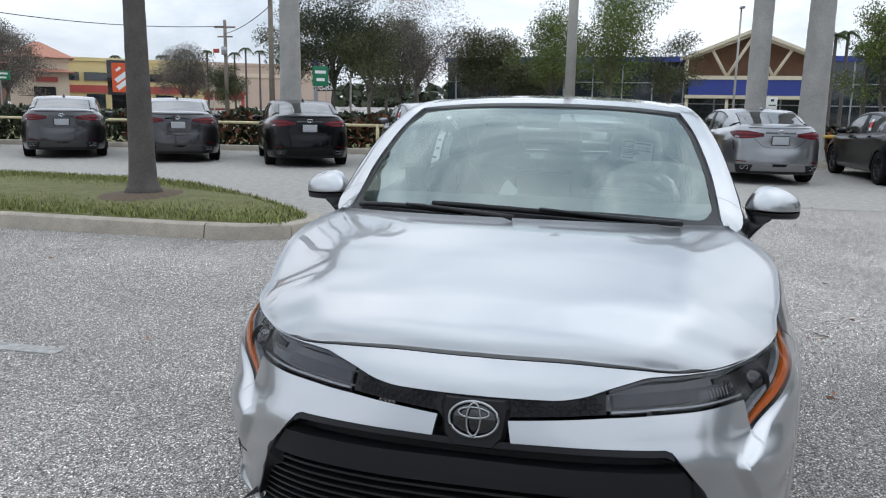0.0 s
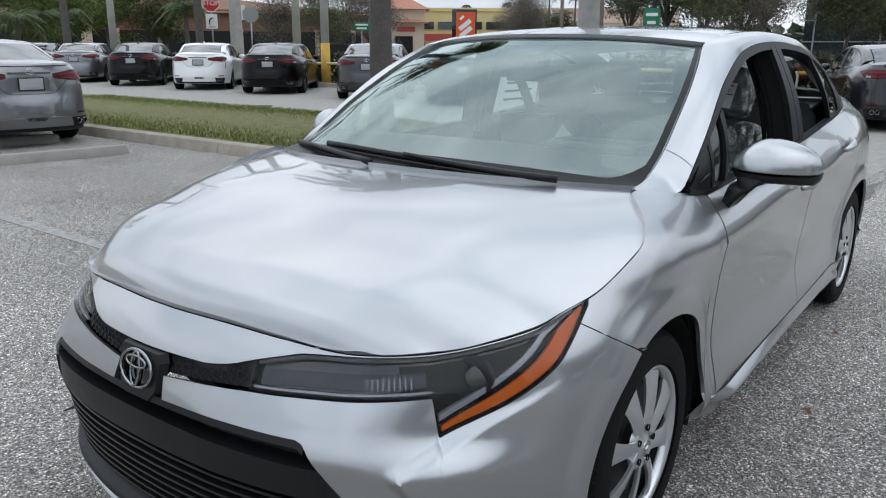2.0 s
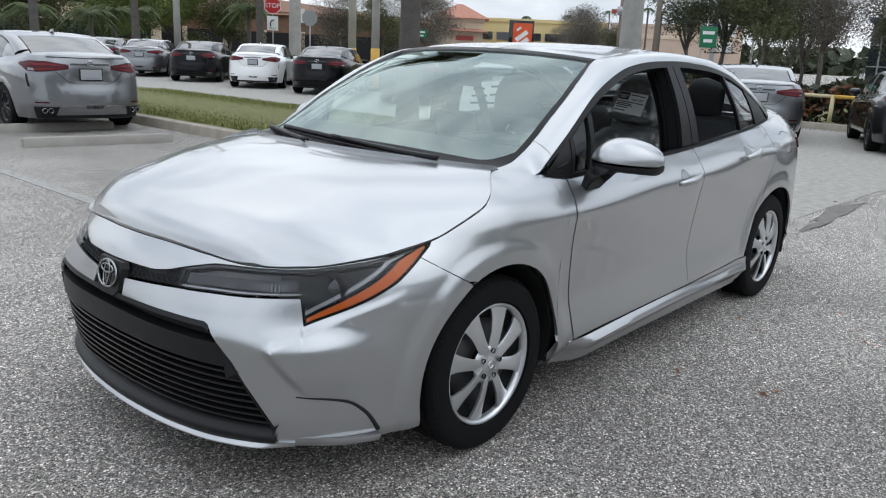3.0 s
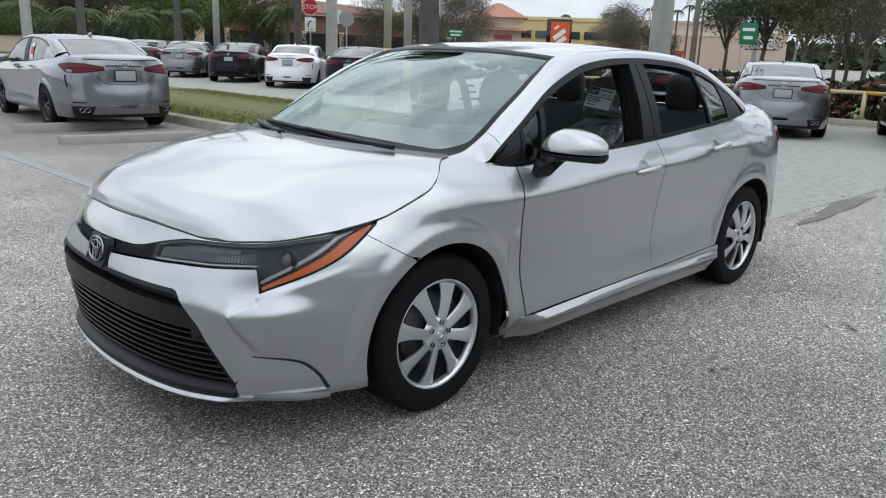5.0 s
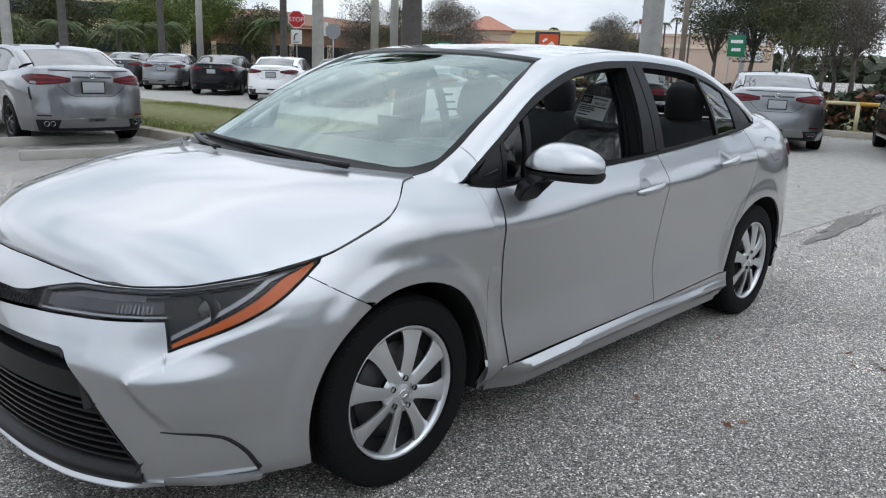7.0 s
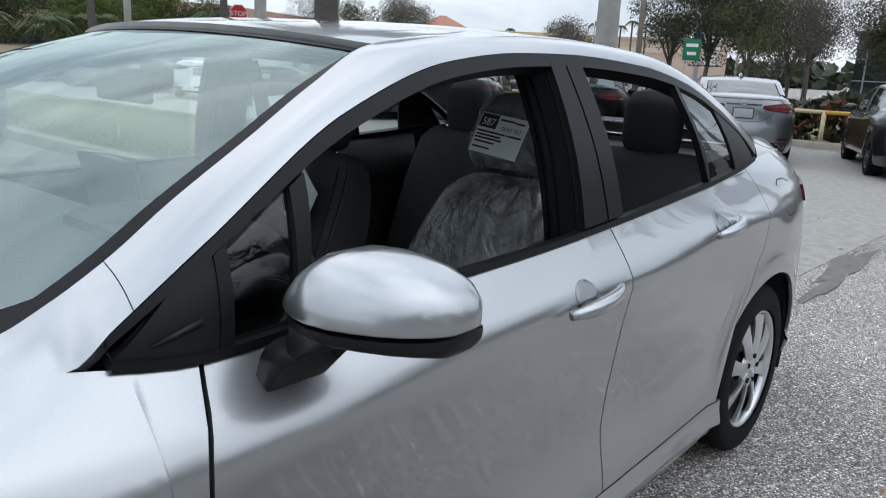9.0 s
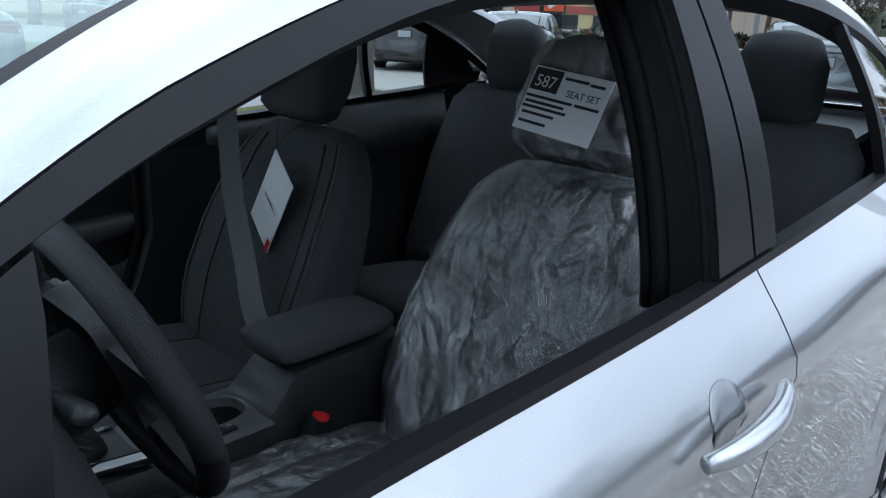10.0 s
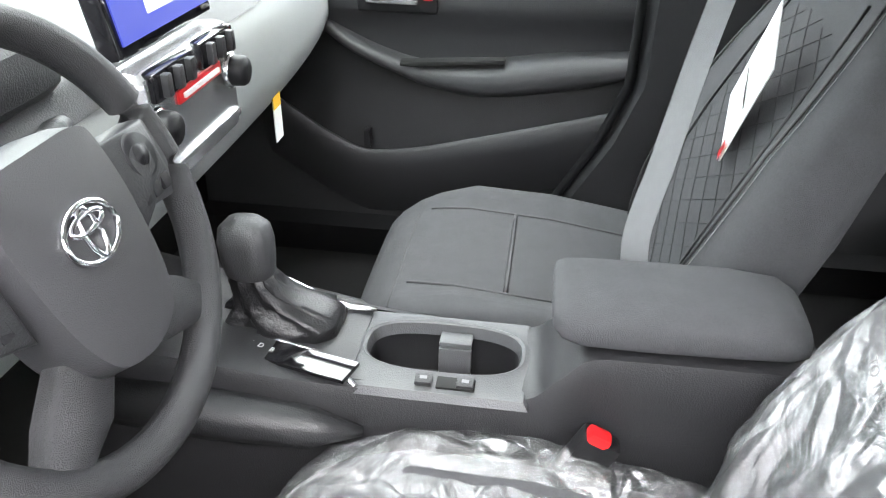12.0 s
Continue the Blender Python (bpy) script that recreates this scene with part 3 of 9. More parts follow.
# the rounded lamp corner keeps its own curve, the back edge follows the cowl
back_y = np.linspace(-1, 1, n_mid) * side_l[-1][1]
back = np.stack([side_l[-1][0] + 0.28 * (1 - np.abs(back_y / back_y[-1]) ** 2.2), back_y, side_l[-1][2] + 0.030 * (1 - (back_y / back_y[-1]) ** 2)], 1)
side_r = side_l * np.array([1, -1, 1])
u = np.linspace(0, 1, n_side)[:, None, None]
v = np.linspace(0, 1, n_mid)[None, :, None]
coons = (1 - u) * front[None] + u * back[None] + (1 - v) * side_r[:, None] + v * side_l[:, None] - ((1 - u) * (1 - v) * side_r[0] + (1 - u) * v * side_l[0] + u * (1 - v) * side_r[-1] + u * v * side_l[-1])
# the middle rises in one round sweep from the nose to the cowl; the sides keep the fender line
uu2, vv2 = u[..., 0], np.abs(2 * v[..., 0] - 1)
sweep = front[None, :, 2] + (back[None, :, 2] - front[None, :, 2]) * (0.6 * (1 - (1 - uu2) ** 1.7) + 0.4 * uu2)
share = (1 - vv2 ** 3.2) * smooth01(uu2 / 0.10)
coons[..., 2] = coons[..., 2] * (1 - share) + sweep * share
ridge = 0.007 * np.exp(-((vv2 - 0.66) / 0.1) ** 2) * smooth01(uu2 / 0.4) * smooth01((1.02 - uu2) / 0.3)
coons[..., 2] += ridge
HOOD = coons
sheet("hood", HOOD.transpose(1, 0, 2)[::-1], SILVER, sedan, "silver hood reflecting sky and palms", rim=0.012)

# ---- cabin lines (left side) ----
GX = [-0.17, -0.253, -0.318, -0.403, -0.50, -0.655, -0.80, -0.985]
GY, GZ = [0.703, 0.704, 0.703, 0.699, 0.689, 0.666, 0.636, 0.585], [0.966, 0.979, 1.007, 1.054, 1.118, 1.205, 1.284, 1.359]
glass_edge = lambda x: np.stack([x, spline(GX, GY)(x), spline(GX, GZ)(x)], -1)
DX = [-0.30, -0.50, -0.80, -1.10, -1.35, -1.60, -1.95, -2.25, -2.50, -2.70, -2.84]
frame_top = lambda x: np.stack([x, spline(DX, [0.805, 0.785, 0.738, 0.702, 0.688, 0.680, 0.676, 0.678, 0.69, 0.708, 0.724])(x), spline(DX, [0.957, 1.084, 1.257, 1.348, 1.374, 1.380, 1.366, 1.325, 1.250, 1.163, 1.080])(x)], -1)
RX = GX + [-1.20, -1.60, -2.10, -2.45, -2.75, -3.00, -3.14]
RY = [q + 0.007 for q in GY[:-1]] + [0.597, 0.584, 0.575, 0.568, 0.562, 0.572, 0.595, 0.62]
RZ = [q + 0.009 for q in GZ[:-1]] + [1.371, 1.402, 1.421, 1.403, 1.345, 1.253, 1.153, 1.092]
rail = lambda x: np.stack([x, spline(RX, RY)(x), spline(RX, RZ)(x)], -1)


def belt(x):
    s = sX(x)
    return body.F(s, ztop(s) - 0.002)


def side_pt(x, t, off=0.0):
    """Side of the cabin: t from 0 at the belt to 1 at the top of the door frame."""
    B, T = belt(x), frame_top(x)
    P = B + (T - B) * np.asarray(t)[..., None]
    P[..., 1] += 0.022 * np.sin(np.pi * np.clip(t, 0, 1)) * np.clip((T - B)[..., 2] / 0.3, 0, 1) + off
    return P


def side_z(x, z, off=0.0):
    B, T = belt(x), frame_top(x)
    return side_pt(x, np.clip((z - B[..., 2]) / np.maximum(T[..., 2] - B[..., 2], 1e-4), 0, 1.0), off)


# silver frame round the door openings: from the hood corner over the roof to the tail
k = 90
w = np.linspace(0, 1, k)
xo = np.interp(w, [0, 0.14, 1], [HOOD_X - 0.003, -0.34, -2.84])
rise = smooth01((-0.305 - xo) / 0.05)[:, None]
outer = belt(np.maximum(xo, -0.40)) * (1 - rise) + frame_top(np.minimum(xo, -0.345)) * rise
outer[:, 0] = xo
inner = rail(np.interp(w, [0, 0.14, 0.4, 0.6, 1], [-0.172, -0.355, -1.0, -1.70, -3.02]))
t = np.linspace(0, 1, 9)[None, :, None]
P = outer[:, None] * (1 - t) + inner[:, None] * t
# the foot of the pillar leaves the fender in the fender's own slope
fs = sX(np.maximum(xo, -0.40))
slope = body.F(fs, ztop(fs) - 0.002) - body.F(fs, ztop(fs) - 0.022)
slope /= np.linalg.norm(slope, axis=1, keepdims=True)
chord = inner - outer
tang = slope * np.linalg.norm(chord, axis=1, keepdims=True) - chord
P += 0.7 * (t * (1 - t) ** 2) * (tang * (1 - smooth01((w - 0.04) / 0.06))[:, None])[:, None]
bulge = np.sin(np.pi * t[..., 0]) * np.interp(w, [0, 0.12, 0.4, 1], [0.0, 0.004, 0.016, 0.02])[:, None]
P[..., 1] += bulge * 0.8
P[..., 2] += bulge * 0.8
seam = P[14][:, None] + (P[15] - P[14])[:, None] * np.array([0.0, 0.045])[None, :, None] + np.array([0, 0.0007, 0.0007])
both("pillar_seam", seam, SHADOW, rim=0.0)
PILLAR = P
both("pillar_and_roof_rail", P, SILVER, rim=0.02)
# C pillar down to the quarter panel
x0 = np.linspace(-2.84, -3.22, 18)
lowr = np.stack([body.F(sX(x), ztop(sX(x)) - 0.002) for x in x0])
xi = np.linspace(-3.02, -3.16, 18)
P = lowr[:, None] * (1 - t) + rail(np.maximum(xi, -3.14))[:, None] * t
P[..., 1] += 0.02 * np.sin(np.pi * t[..., 0])
CPILLAR = P
both("rear_pillar", P, SILVER, rim=0.0)
# roof
xr = np.linspace(-0.99, -2.46, 30)
L = rail(xr)
v = np.linspace(-1, 1, 25)
R = np.stack([np.stack([L[:, 0] + 0.12 * (1 - q * q) * np.interp(np.arange(30), [0, 29], [1, -0.6]), L[:, 1] * q, L[:, 2] + 0.042 * (1 - abs(q) ** 2.4) * np.interp(np.arange(30), [0, 6, 29], [0.75, 0.62, 0.7])], 1) for q in v], 1)
ROOF = R
sheet("roof", R, SILVER, sedan, "silver roof panel", rim=0.015, flip=True)
# windscreen
n_u, n_v = 26, 31
ue = np.linspace(0, 1, n_u)
edge_l = glass_edge(np.interp(ue, [0, 1], [GX[0], GX[-1]]))
mid_x = np.interp(ue, [0, 1], [0.095, -0.87])
mid_z = spline([0, 0.25, 0.5, 0.75, 1], [0.985, 1.113, 1.228, 1.322, 1.389])(ue)
vv = np.linspace(-1, 1, n_v)
W = np.zeros((n_u, n_v, 3))
for i in range(n_u):
    e, round_ = edge_l[i], 1 - np.abs(vv) ** 2.4
    W[i, :, 0] = e[0] + (mid_x[i] - e[0]) * round_
    W[i, :, 1] = e[1] * vv
    W[i, :, 2] = e[2] + (mid_z[i] - e[2]) * round_
WS = W
scr = sheet("windscreen", W, SCREENGLASS, sedan, "laminated windscreen reflecting clouds", flip=True)
scr.visible_shadow = False
# black band printed round the windscreen
def ws_at(a, b):
    """A point of the windscreen: a from base to top, b from -1 to 1 across."""
    ia, ib = a * (n_u - 1), (b + 1) / 2 * (n_v - 1)
    i, j = min(int(ia), n_u - 2), min(int(ib), n_v - 2)
    fa, fb = ia - i, ib - j
    return (W[i, j] * (1 - fa) * (1 - fb) + W[i + 1, j] * fa * (1 - fb) + W[i, j + 1] * (1 - fa) * fb + W[i + 1, j + 1] * fa * fb)


def ws_patch(a0, a1, b0, b1, na, nb, lift=0.003):
    G = np.array([[ws_at(a, b) for b in np.linspace(b0(a) if callable(b0) else b0, b1(a) if callable(b1) else b1, nb)] for a in np.linspace(a0, a1, na)])
    return G + np.array([0.5, 0, 0.8]) * lift


def band_low(b):
    """Upper border of the printed band at the windscreen's foot; it climbs in a round corner."""
    return 0.095 + 0.11 * np.clip((abs(b) - 0.86) / 0.115, 0, 1) ** 2.2


bb_ = np.r_[np.linspace(-0.998, -0.86, 12), np.linspace(-0.80, 0.80, 17), np.linspace(0.86, 0.998, 12)]
G = np.array([[ws_at(band_low(b) * a, b) for b in bb_] for a in np.linspace(0, 1, 6)]) + np.array([0.5, 0, 0.8]) * 0.002
sheet("lower_black_band", G, TRIM, scr, flip=True)
sheet("upper_black_band", ws_patch(0.983, 1, -1, 1, 3, 31, 0.002), TRIM, scr, flip=True)
for sg in (1, -1):
    sheet("side_black_band", ws_patch(0.19, 0.984, sg * 0.972, sg * 0.998, 24, 3, 0.002), TRIM, scr, flip=sg > 0)
sheet("sensor_housing", ws_patch(0.82, 0.955, -0.12, 0.12, 4, 7, -0.02), PLASTIC, scr, flip=True, rim=0.03)
# cowl and wipers
cow = np.stack([HOOD[-1] + np.array([-0.004, 0, -0.022]), np.stack([np.interp(np.linspace(-1, 1, n_mid), vv, W[1, :, q]) for q in range(3)], 1) + np.array([0, 0, -0.004])], 0)
sheet("cowl", cow.transpose(1, 0, 2), PLASTIC, sedan, "black plastic cowl under the windscreen")
for arm_b, blade_b in (((0.78, 0.10), (0.55, -0.46)), ((-0.02, -0.60), (-0.28, -0.93))):
    q = np.linspace(0, 1, 12)
    V, Fc = tube([ws_at(0.012 + 0.05 * i, arm_b[0] + (arm_b[1] - arm_b[0]) * i) + np.array([0.028 - 0.012 * i, 0, 0.024]) for i in q], np.linspace(0.014, 0.008, 12), 6, flat=0.8)
    arm = solid("wiper_arm", V, Fc, PLASTIC, sedan)
    V, Fc = tube([ws_at(0.045 + 0.045 * i, blade_b[0] + (blade_b[1] - blade_b[0]) * i) + np.array([0.010, 0, 0.012]) for i in q], 0.008, 6, flat=1.4)
    solid("wiper_blade", V, Fc, PLASTIC, arm)
# rear window and boot lid
xr = np.linspace(-2.46, -3.10, 14)
L = rail(xr)
R = np.stack([np.stack([L[:, 0] - 0.085 * (1 - q * q), L[:, 1] * q * 0.97, L[:, 2] + 0.03 * (1 - abs(q) ** 2.4)], 1) for q in v], 1)
REARWIN = R
rg = sheet("rear_window", R, GLASS, sedan)
rg.visible_shadow = False
a = R[-1]
sb = np.linspace(15.2, 18, 13)
bl = body.F(sb, ztop(sb))
bl = np.concatenate([(bl * np.array([1, -1, 1])), bl[::-1][1:]])
bl = np.stack([np.interp(np.linspace(-1, 1, 25), np.linspace(-1, 1, 25), bl[:, q]) for q in range(3)], 1)
t3 = np.linspace(0, 1, 10)[:, None, None]
D = a[None] * (1 - t3) + bl[None] * t3
D[..., 2] += 0.02 * np.sin(np.pi * t3[..., 0])
BOOT = D
sheet("boot_lid", D, SILVER, sedan, rim=0.01)
x0 = np.linspace(-3.10, -3.5, 10)
e0 = np.stack([body.F(sX(x), ztop(sX(x)) - 0.002) for x in x0])
e1 = np.stack([np.interp(np.linspace(0, 1, 10), np.linspace(0, 1, 10), D[:, -1, q]) for q in range(3)], 1)
t4 = np.linspace(0, 1, 4)[None, :, None]
BOOTSIDE = e0[:, None] * (1 - t4) + e1[:, None] * t4
both("boot_side", BOOTSIDE, SILVER, rim=0.0)

# ---- the silver sedan: door frames, panes, mirrors, handles, badge ----
def side_band(x, z0, z1, off=0.0, n=3):
    """Points on the cabin side between two heights (given as functions of x)."""
    x = np.asarray(x, float)
    return np.stack([side_z(x, z0(x) * (1 - q) + z1(x) * q, off) for q in np.linspace(0, 1, n)], 1)


top_z = lambda x: frame_top(x)[..., 2]
bot_z = lambda x: belt(x)[..., 2]
DIV_T, DIV_B = -2.15, -2.25


def slanted(xb, xt, zb, zt):
    return lambda z: np.interp(z, [zb, zt], [xb, xt])


def side_quad(xf, xr, zlo, zhi, off, nz=8, nx=5):
    """A patch of the cabin side with slanted front and rear edges."""
    r, q = np.linspace(0, 1, nx)[:, None] + np.zeros((1, nz)), np.linspace(0, 1, nz)[None] + np.zeros((nx, 1))
    z = 1.1 + 0 * r
    x = xf(z) * (1 - r) + xr(z) * r
    for _ in range(12):
        z = zlo(x) + (zhi(x) - zlo(x)) * q
        x = 0.5 * x + 0.5 * (xf(z) * (1 - r) + xr(z) * r)
    return side_z(x, z, off)


x_all = np.linspace(-0.352, -2.80, 70)
thick = spline([-2.80, -2.5, -1.6, -0.9, -0.32], [0.020, 0.028, 0.028, 0.030, 0.012])
for mir in (False, True):
    fr = sheet("door_frame_top", side_band(x_all, lambda x: np.maximum(top_z(x) - thick(x), bot_z(x)), lambda x: top_z(x) - 0.001, 0.003, 4), TRIM, sedan, "black window surround", rim=0.03, mirror=mir)
    xi = np.linspace(-0.45, -2.72, 60)
    sheet("inner_frame", side_band(xi, lambda x: np.maximum(top_z(x) - thick(x) - 0.008, bot_z(x)), lambda x: np.maximum(top_z(x) - thick(x), bot_z(x)), -0.018, 3), PLASTIC, fr, rim=0.03, mirror=mir)
    xb = np.linspace(-0.356, -2.78, 60)
    sheet("belt_moulding", side_band(xb, lambda x: bot_z(x) - 0.0, lambda x: np.minimum(bot_z(x) + 0.014, top_z(x)), 0.007, 4), TRIM, sedan, rim=0.03, mirror=mir)
    zb, zt = 0.98, 1.36
    sheet("door_pillar_front", side_quad(slanted(-1.478, -1.458, zb, zt), slanted(-1.592, -1.520, zb, zt), lambda x: bot_z(x) + 0.018, lambda x: top_z(x) - 0.02, 0.004), TRIM, sedan, rim=0.03, mirror=mir)
    sheet("door_pillar_rear", side_quad(slanted(-1.600, -1.528, zb, zt), slanted(-1.675, -1.60, zb, zt), lambda x: bot_z(x) + 0.018, lambda x: top_z(x) - 0.02, 0.004), TRIM, sedan, rim=0.03, mirror=mir)
    # reveal of the door frame: from the outer edge straight inwards, ending in a round seal
    zz_ = np.linspace(0.975, 1.345, 12)
    xo_ = np.interp(zz_, [0.95, 1.35], [-1.478, -1.458])
    O_ = side_z(xo_, zz_, 0.002)
    O_ = np.concatenate([O_[:1] + np.array([[-0.004, 0.004, -0.06]]), O_])
    R_ = np.stack([O_ + np.array(d_) for d_ in ((0, 0, 0), (-0.004, -0.012, 0), (-0.012, -0.016, 0), (-0.012, -0.075, 0), (-0.020, -0.080, 0), (-0.03, -0.10, 0))], 1)
    sheet("pillar_reveal", R_, PLASTIC, sedan, flip=not mir, mirror=mir, angle=30)
    for dx_, dy_, rr_ in ((-0.004, -0.018, 0.006), (-0.010, -0.088, 0.012), (-0.014, -0.112, 0.009)):
        V, Fc = tube((O_ + np.array((dx_, dy_, 0))) * np.array([1, -1 if mir else 1, 1]), rr_, 8)
        solid("door_seal", V, Fc, RUBBER, sedan)
    # sail panel, small front pane and its bar
    sl = sheet("sail_panel", side_quad(lambda z: np.interp(z, [0.93, 0.96, 1.085], [-0.34, -0.36, -0.50]), lambda z: -0.508 + 0 * z, lambda x: bot_z(x) + 0.004, lambda x: top_z(x) - 0.010, 0.001, 8, 8), PLASTIC, sedan, rim=0.02, mirror=mir)
    V, Fc = tube(side_z(np.array([-0.405, -0.44, -0.475]), np.array([0.968, 0.978, 0.988]), 0.004) * np.array([1, -1 if mir else 1, 1]), [0.002, 0.005, 0.006], 6)
    solid("sail_rib", V, Fc, PLASTIC, sl)
    sheet("front_bar", side_quad(slanted(-0.502, -0.510, 0.93, 1.09), slanted(-0.525, -0.530, 0.93, 1.09), lambda x: bot_z(x) + 0.005, lambda x: top_z(x) - 0.02, 0.004), TRIM, sedan, rim=0.02, mirror=mir)
    sheet("pane_bar", side_quad(slanted(-0.632, -0.652, 0.93, 1.15), slanted(-0.652, -0.684, 0.93, 1.15), lambda x: bot_z(x) + 0.005, lambda x: top_z(x) - 0.03, 0.003), TRIM, sedan, rim=0.02, mirror=mir)
    pane = sheet("front_quarter_pane", side_quad(slanted(-0.52, -0.53, 0.93, 1.09), slanted(-0.64, -0.66, 0.93, 1.15), lambda x: bot_z(x) + 0.012, lambda x: top_z(x) - 0.035, -0.008, 8, 6), PRIVACY, sedan, mirror=mir)
    pane.visible_shadow = False
    # rear quarter pane behind its bar
    sheet("quarter_bar", side_quad(slanted(DIV_B + 0.008, DIV_T + 0.008, 1.02, 1.29), slanted(DIV_B - 0.016, DIV_T - 0.016, 1.02, 1.29), lambda x: bot_z(x) + 0.01, lambda x: top_z(x) - 0.02, 0.002), TRIM, sedan, rim=0.02, mirror=mir)
    sheet("quarter_blank", side_quad(slanted(-2.50, -2.43, 1.05, 1.25), slanted(-2.76, -2.60, 1.07, 1.20), lambda x: bot_z(x) + 0.010, lambda x: top_z(x) - 0.012, 0.0, 8, 6), PLASTIC, sedan, rim=0.01, mirror=mir)
    pane = sheet("rear_quarter_pane", side_quad(slanted(DIV_B, DIV_T, 1.02, 1.29), slanted(-2.51, -2.43, 1.05, 1.25), lambda x: bot_z(x) + 0.012, lambda x: top_z(x) - 0.03, -0.006, 8, 6), GLASS, sedan, mirror=mir)
    pane.visible_shadow = False
    if mir:
        for nm, a, b in (("front_door_pane", (-0.66, -0.685), (-1.45, -1.41)), ("rear_door_pane", (-1.66, -1.58), (DIV_B, DIV_T))):
            pane = sheet(nm, side_quad(slanted(a[0], a[1], 0.95, 1.16), slanted(b[0], b[1], 1.0, 1.3), lambda x: bot_z(x) + 0.012, lambda x: top_z(x) - 0.05, -0.012, 8, 10), GLASS, sedan, "closed side window", mirror=True)
            pane.visible_shadow = False

# handles: a bar over a flush disc, its darker paint imitating a cup's shade
for x0, x1, z0, z1 in ((-1.285, -1.505, 0.842, 0.862), (-2.09, -2.29, 0.905, 0.93)):
    for side in (1, -1):
        q = np.linspace(0, 1, 17)
        xs, zs = x0 + (x1 - x0) * q, z0 + (z1 - z0) * q
        base = body.F(sX(xs), zs)
        base[:, 1] += 0.010 + 0.026 * np.sin(np.pi * np.clip(q, 0.02, 0.98)) ** 0.45
        rad = 0.0165 * (0.45 + 0.55 * np.sin(np.pi * np.clip(q, 0.03, 0.97)) ** 0.6)
        rad = rad * np.where(q > 0.86, 1.1, 1.0)
        V, Fc = tube(base * np.array([1, side, 1]), rad, 12, flat=1.1)
        h = solid("door_pull", V, Fc, SILVER, sedan, "silver door handle")
        c = body.F(sX(np.array([(x0 + x1) / 2 + 0.01])), np.array([(z0 + z1) / 2]))[0]
        aa = np.linspace(0, 2 * math.pi, 25)[:-1]
        rings = []
        for rr, dd in ((1.0, 0.0006), (0.97, 0.0016), (0.6, 0.0016), (0.05, 0.0016)):
            xs2, zs2 = c[0] + 0.002 + 0.046 * rr * np.cos(aa), c[2] + 0.004 + 0.040 * rr * np.sin(aa)
            rings.append(body.F(sX(xs2), zs2, dd))
        sheet("pull_cup", np.stack(rings, 1), CUPSHADE, h, mirror=side < 0, closed_u=True, flip=True)
# fuel flap outline and bumper/fender joint
fl = np.array([(-2.78, 0.985), (-2.80, 0.90), (-2.84, 0.875), (-2.93, 0.88), (-2.96, 0.93), (-2.95, 0.985), (-2.90, 1.0), (-2.82, 1.0), (-2.78, 0.985)])
ribbon("fuel_flap_joint", body.F(sX(fl[:, 0]), fl[:, 1]), 0.004, SHADOW, sedan, body.N(sX(fl[:, 0]), fl[:, 1]))

# mirrors
def ring_sec(c, a, b, wa, wb, p=2.6, n=28):
    w = np.linspace(0, 2 * math.pi, n + 1)[:-1]
    ca, sa = np.cos(w), np.sin(w)
    f = lambda q: np.sign(q) * np.abs(q) ** (2 / p)
    return np.asarray(c) + np.outer(f(ca) * wa, a) + np.outer(f(sa) * wb, b)


def loft(secs):
    """Vertices and faces of a closed skin over rings of points."""
    n = len(secs[0])
    V = np.vstack(secs)
    F = []
    for i in range(len(secs) - 1):
        for q in range(n):
            A, B = i * n, (i + 1) * n
            F.append((A + q, A + (q + 1) % n, B + (q + 1) % n, B + q))
    F.append(tuple(range(n))[::-1])
    F.append(tuple(range((len(secs) - 1) * n, len(secs) * n)))
    return V, F


def fix_normals(ob):
    bm = bmesh.new()
    bm.from_mesh(ob.data)
    bmesh.ops.recalc_face_normals(bm, faces=bm.faces)
    bm.to_mesh(ob.data)
    bm.free()
    return ob


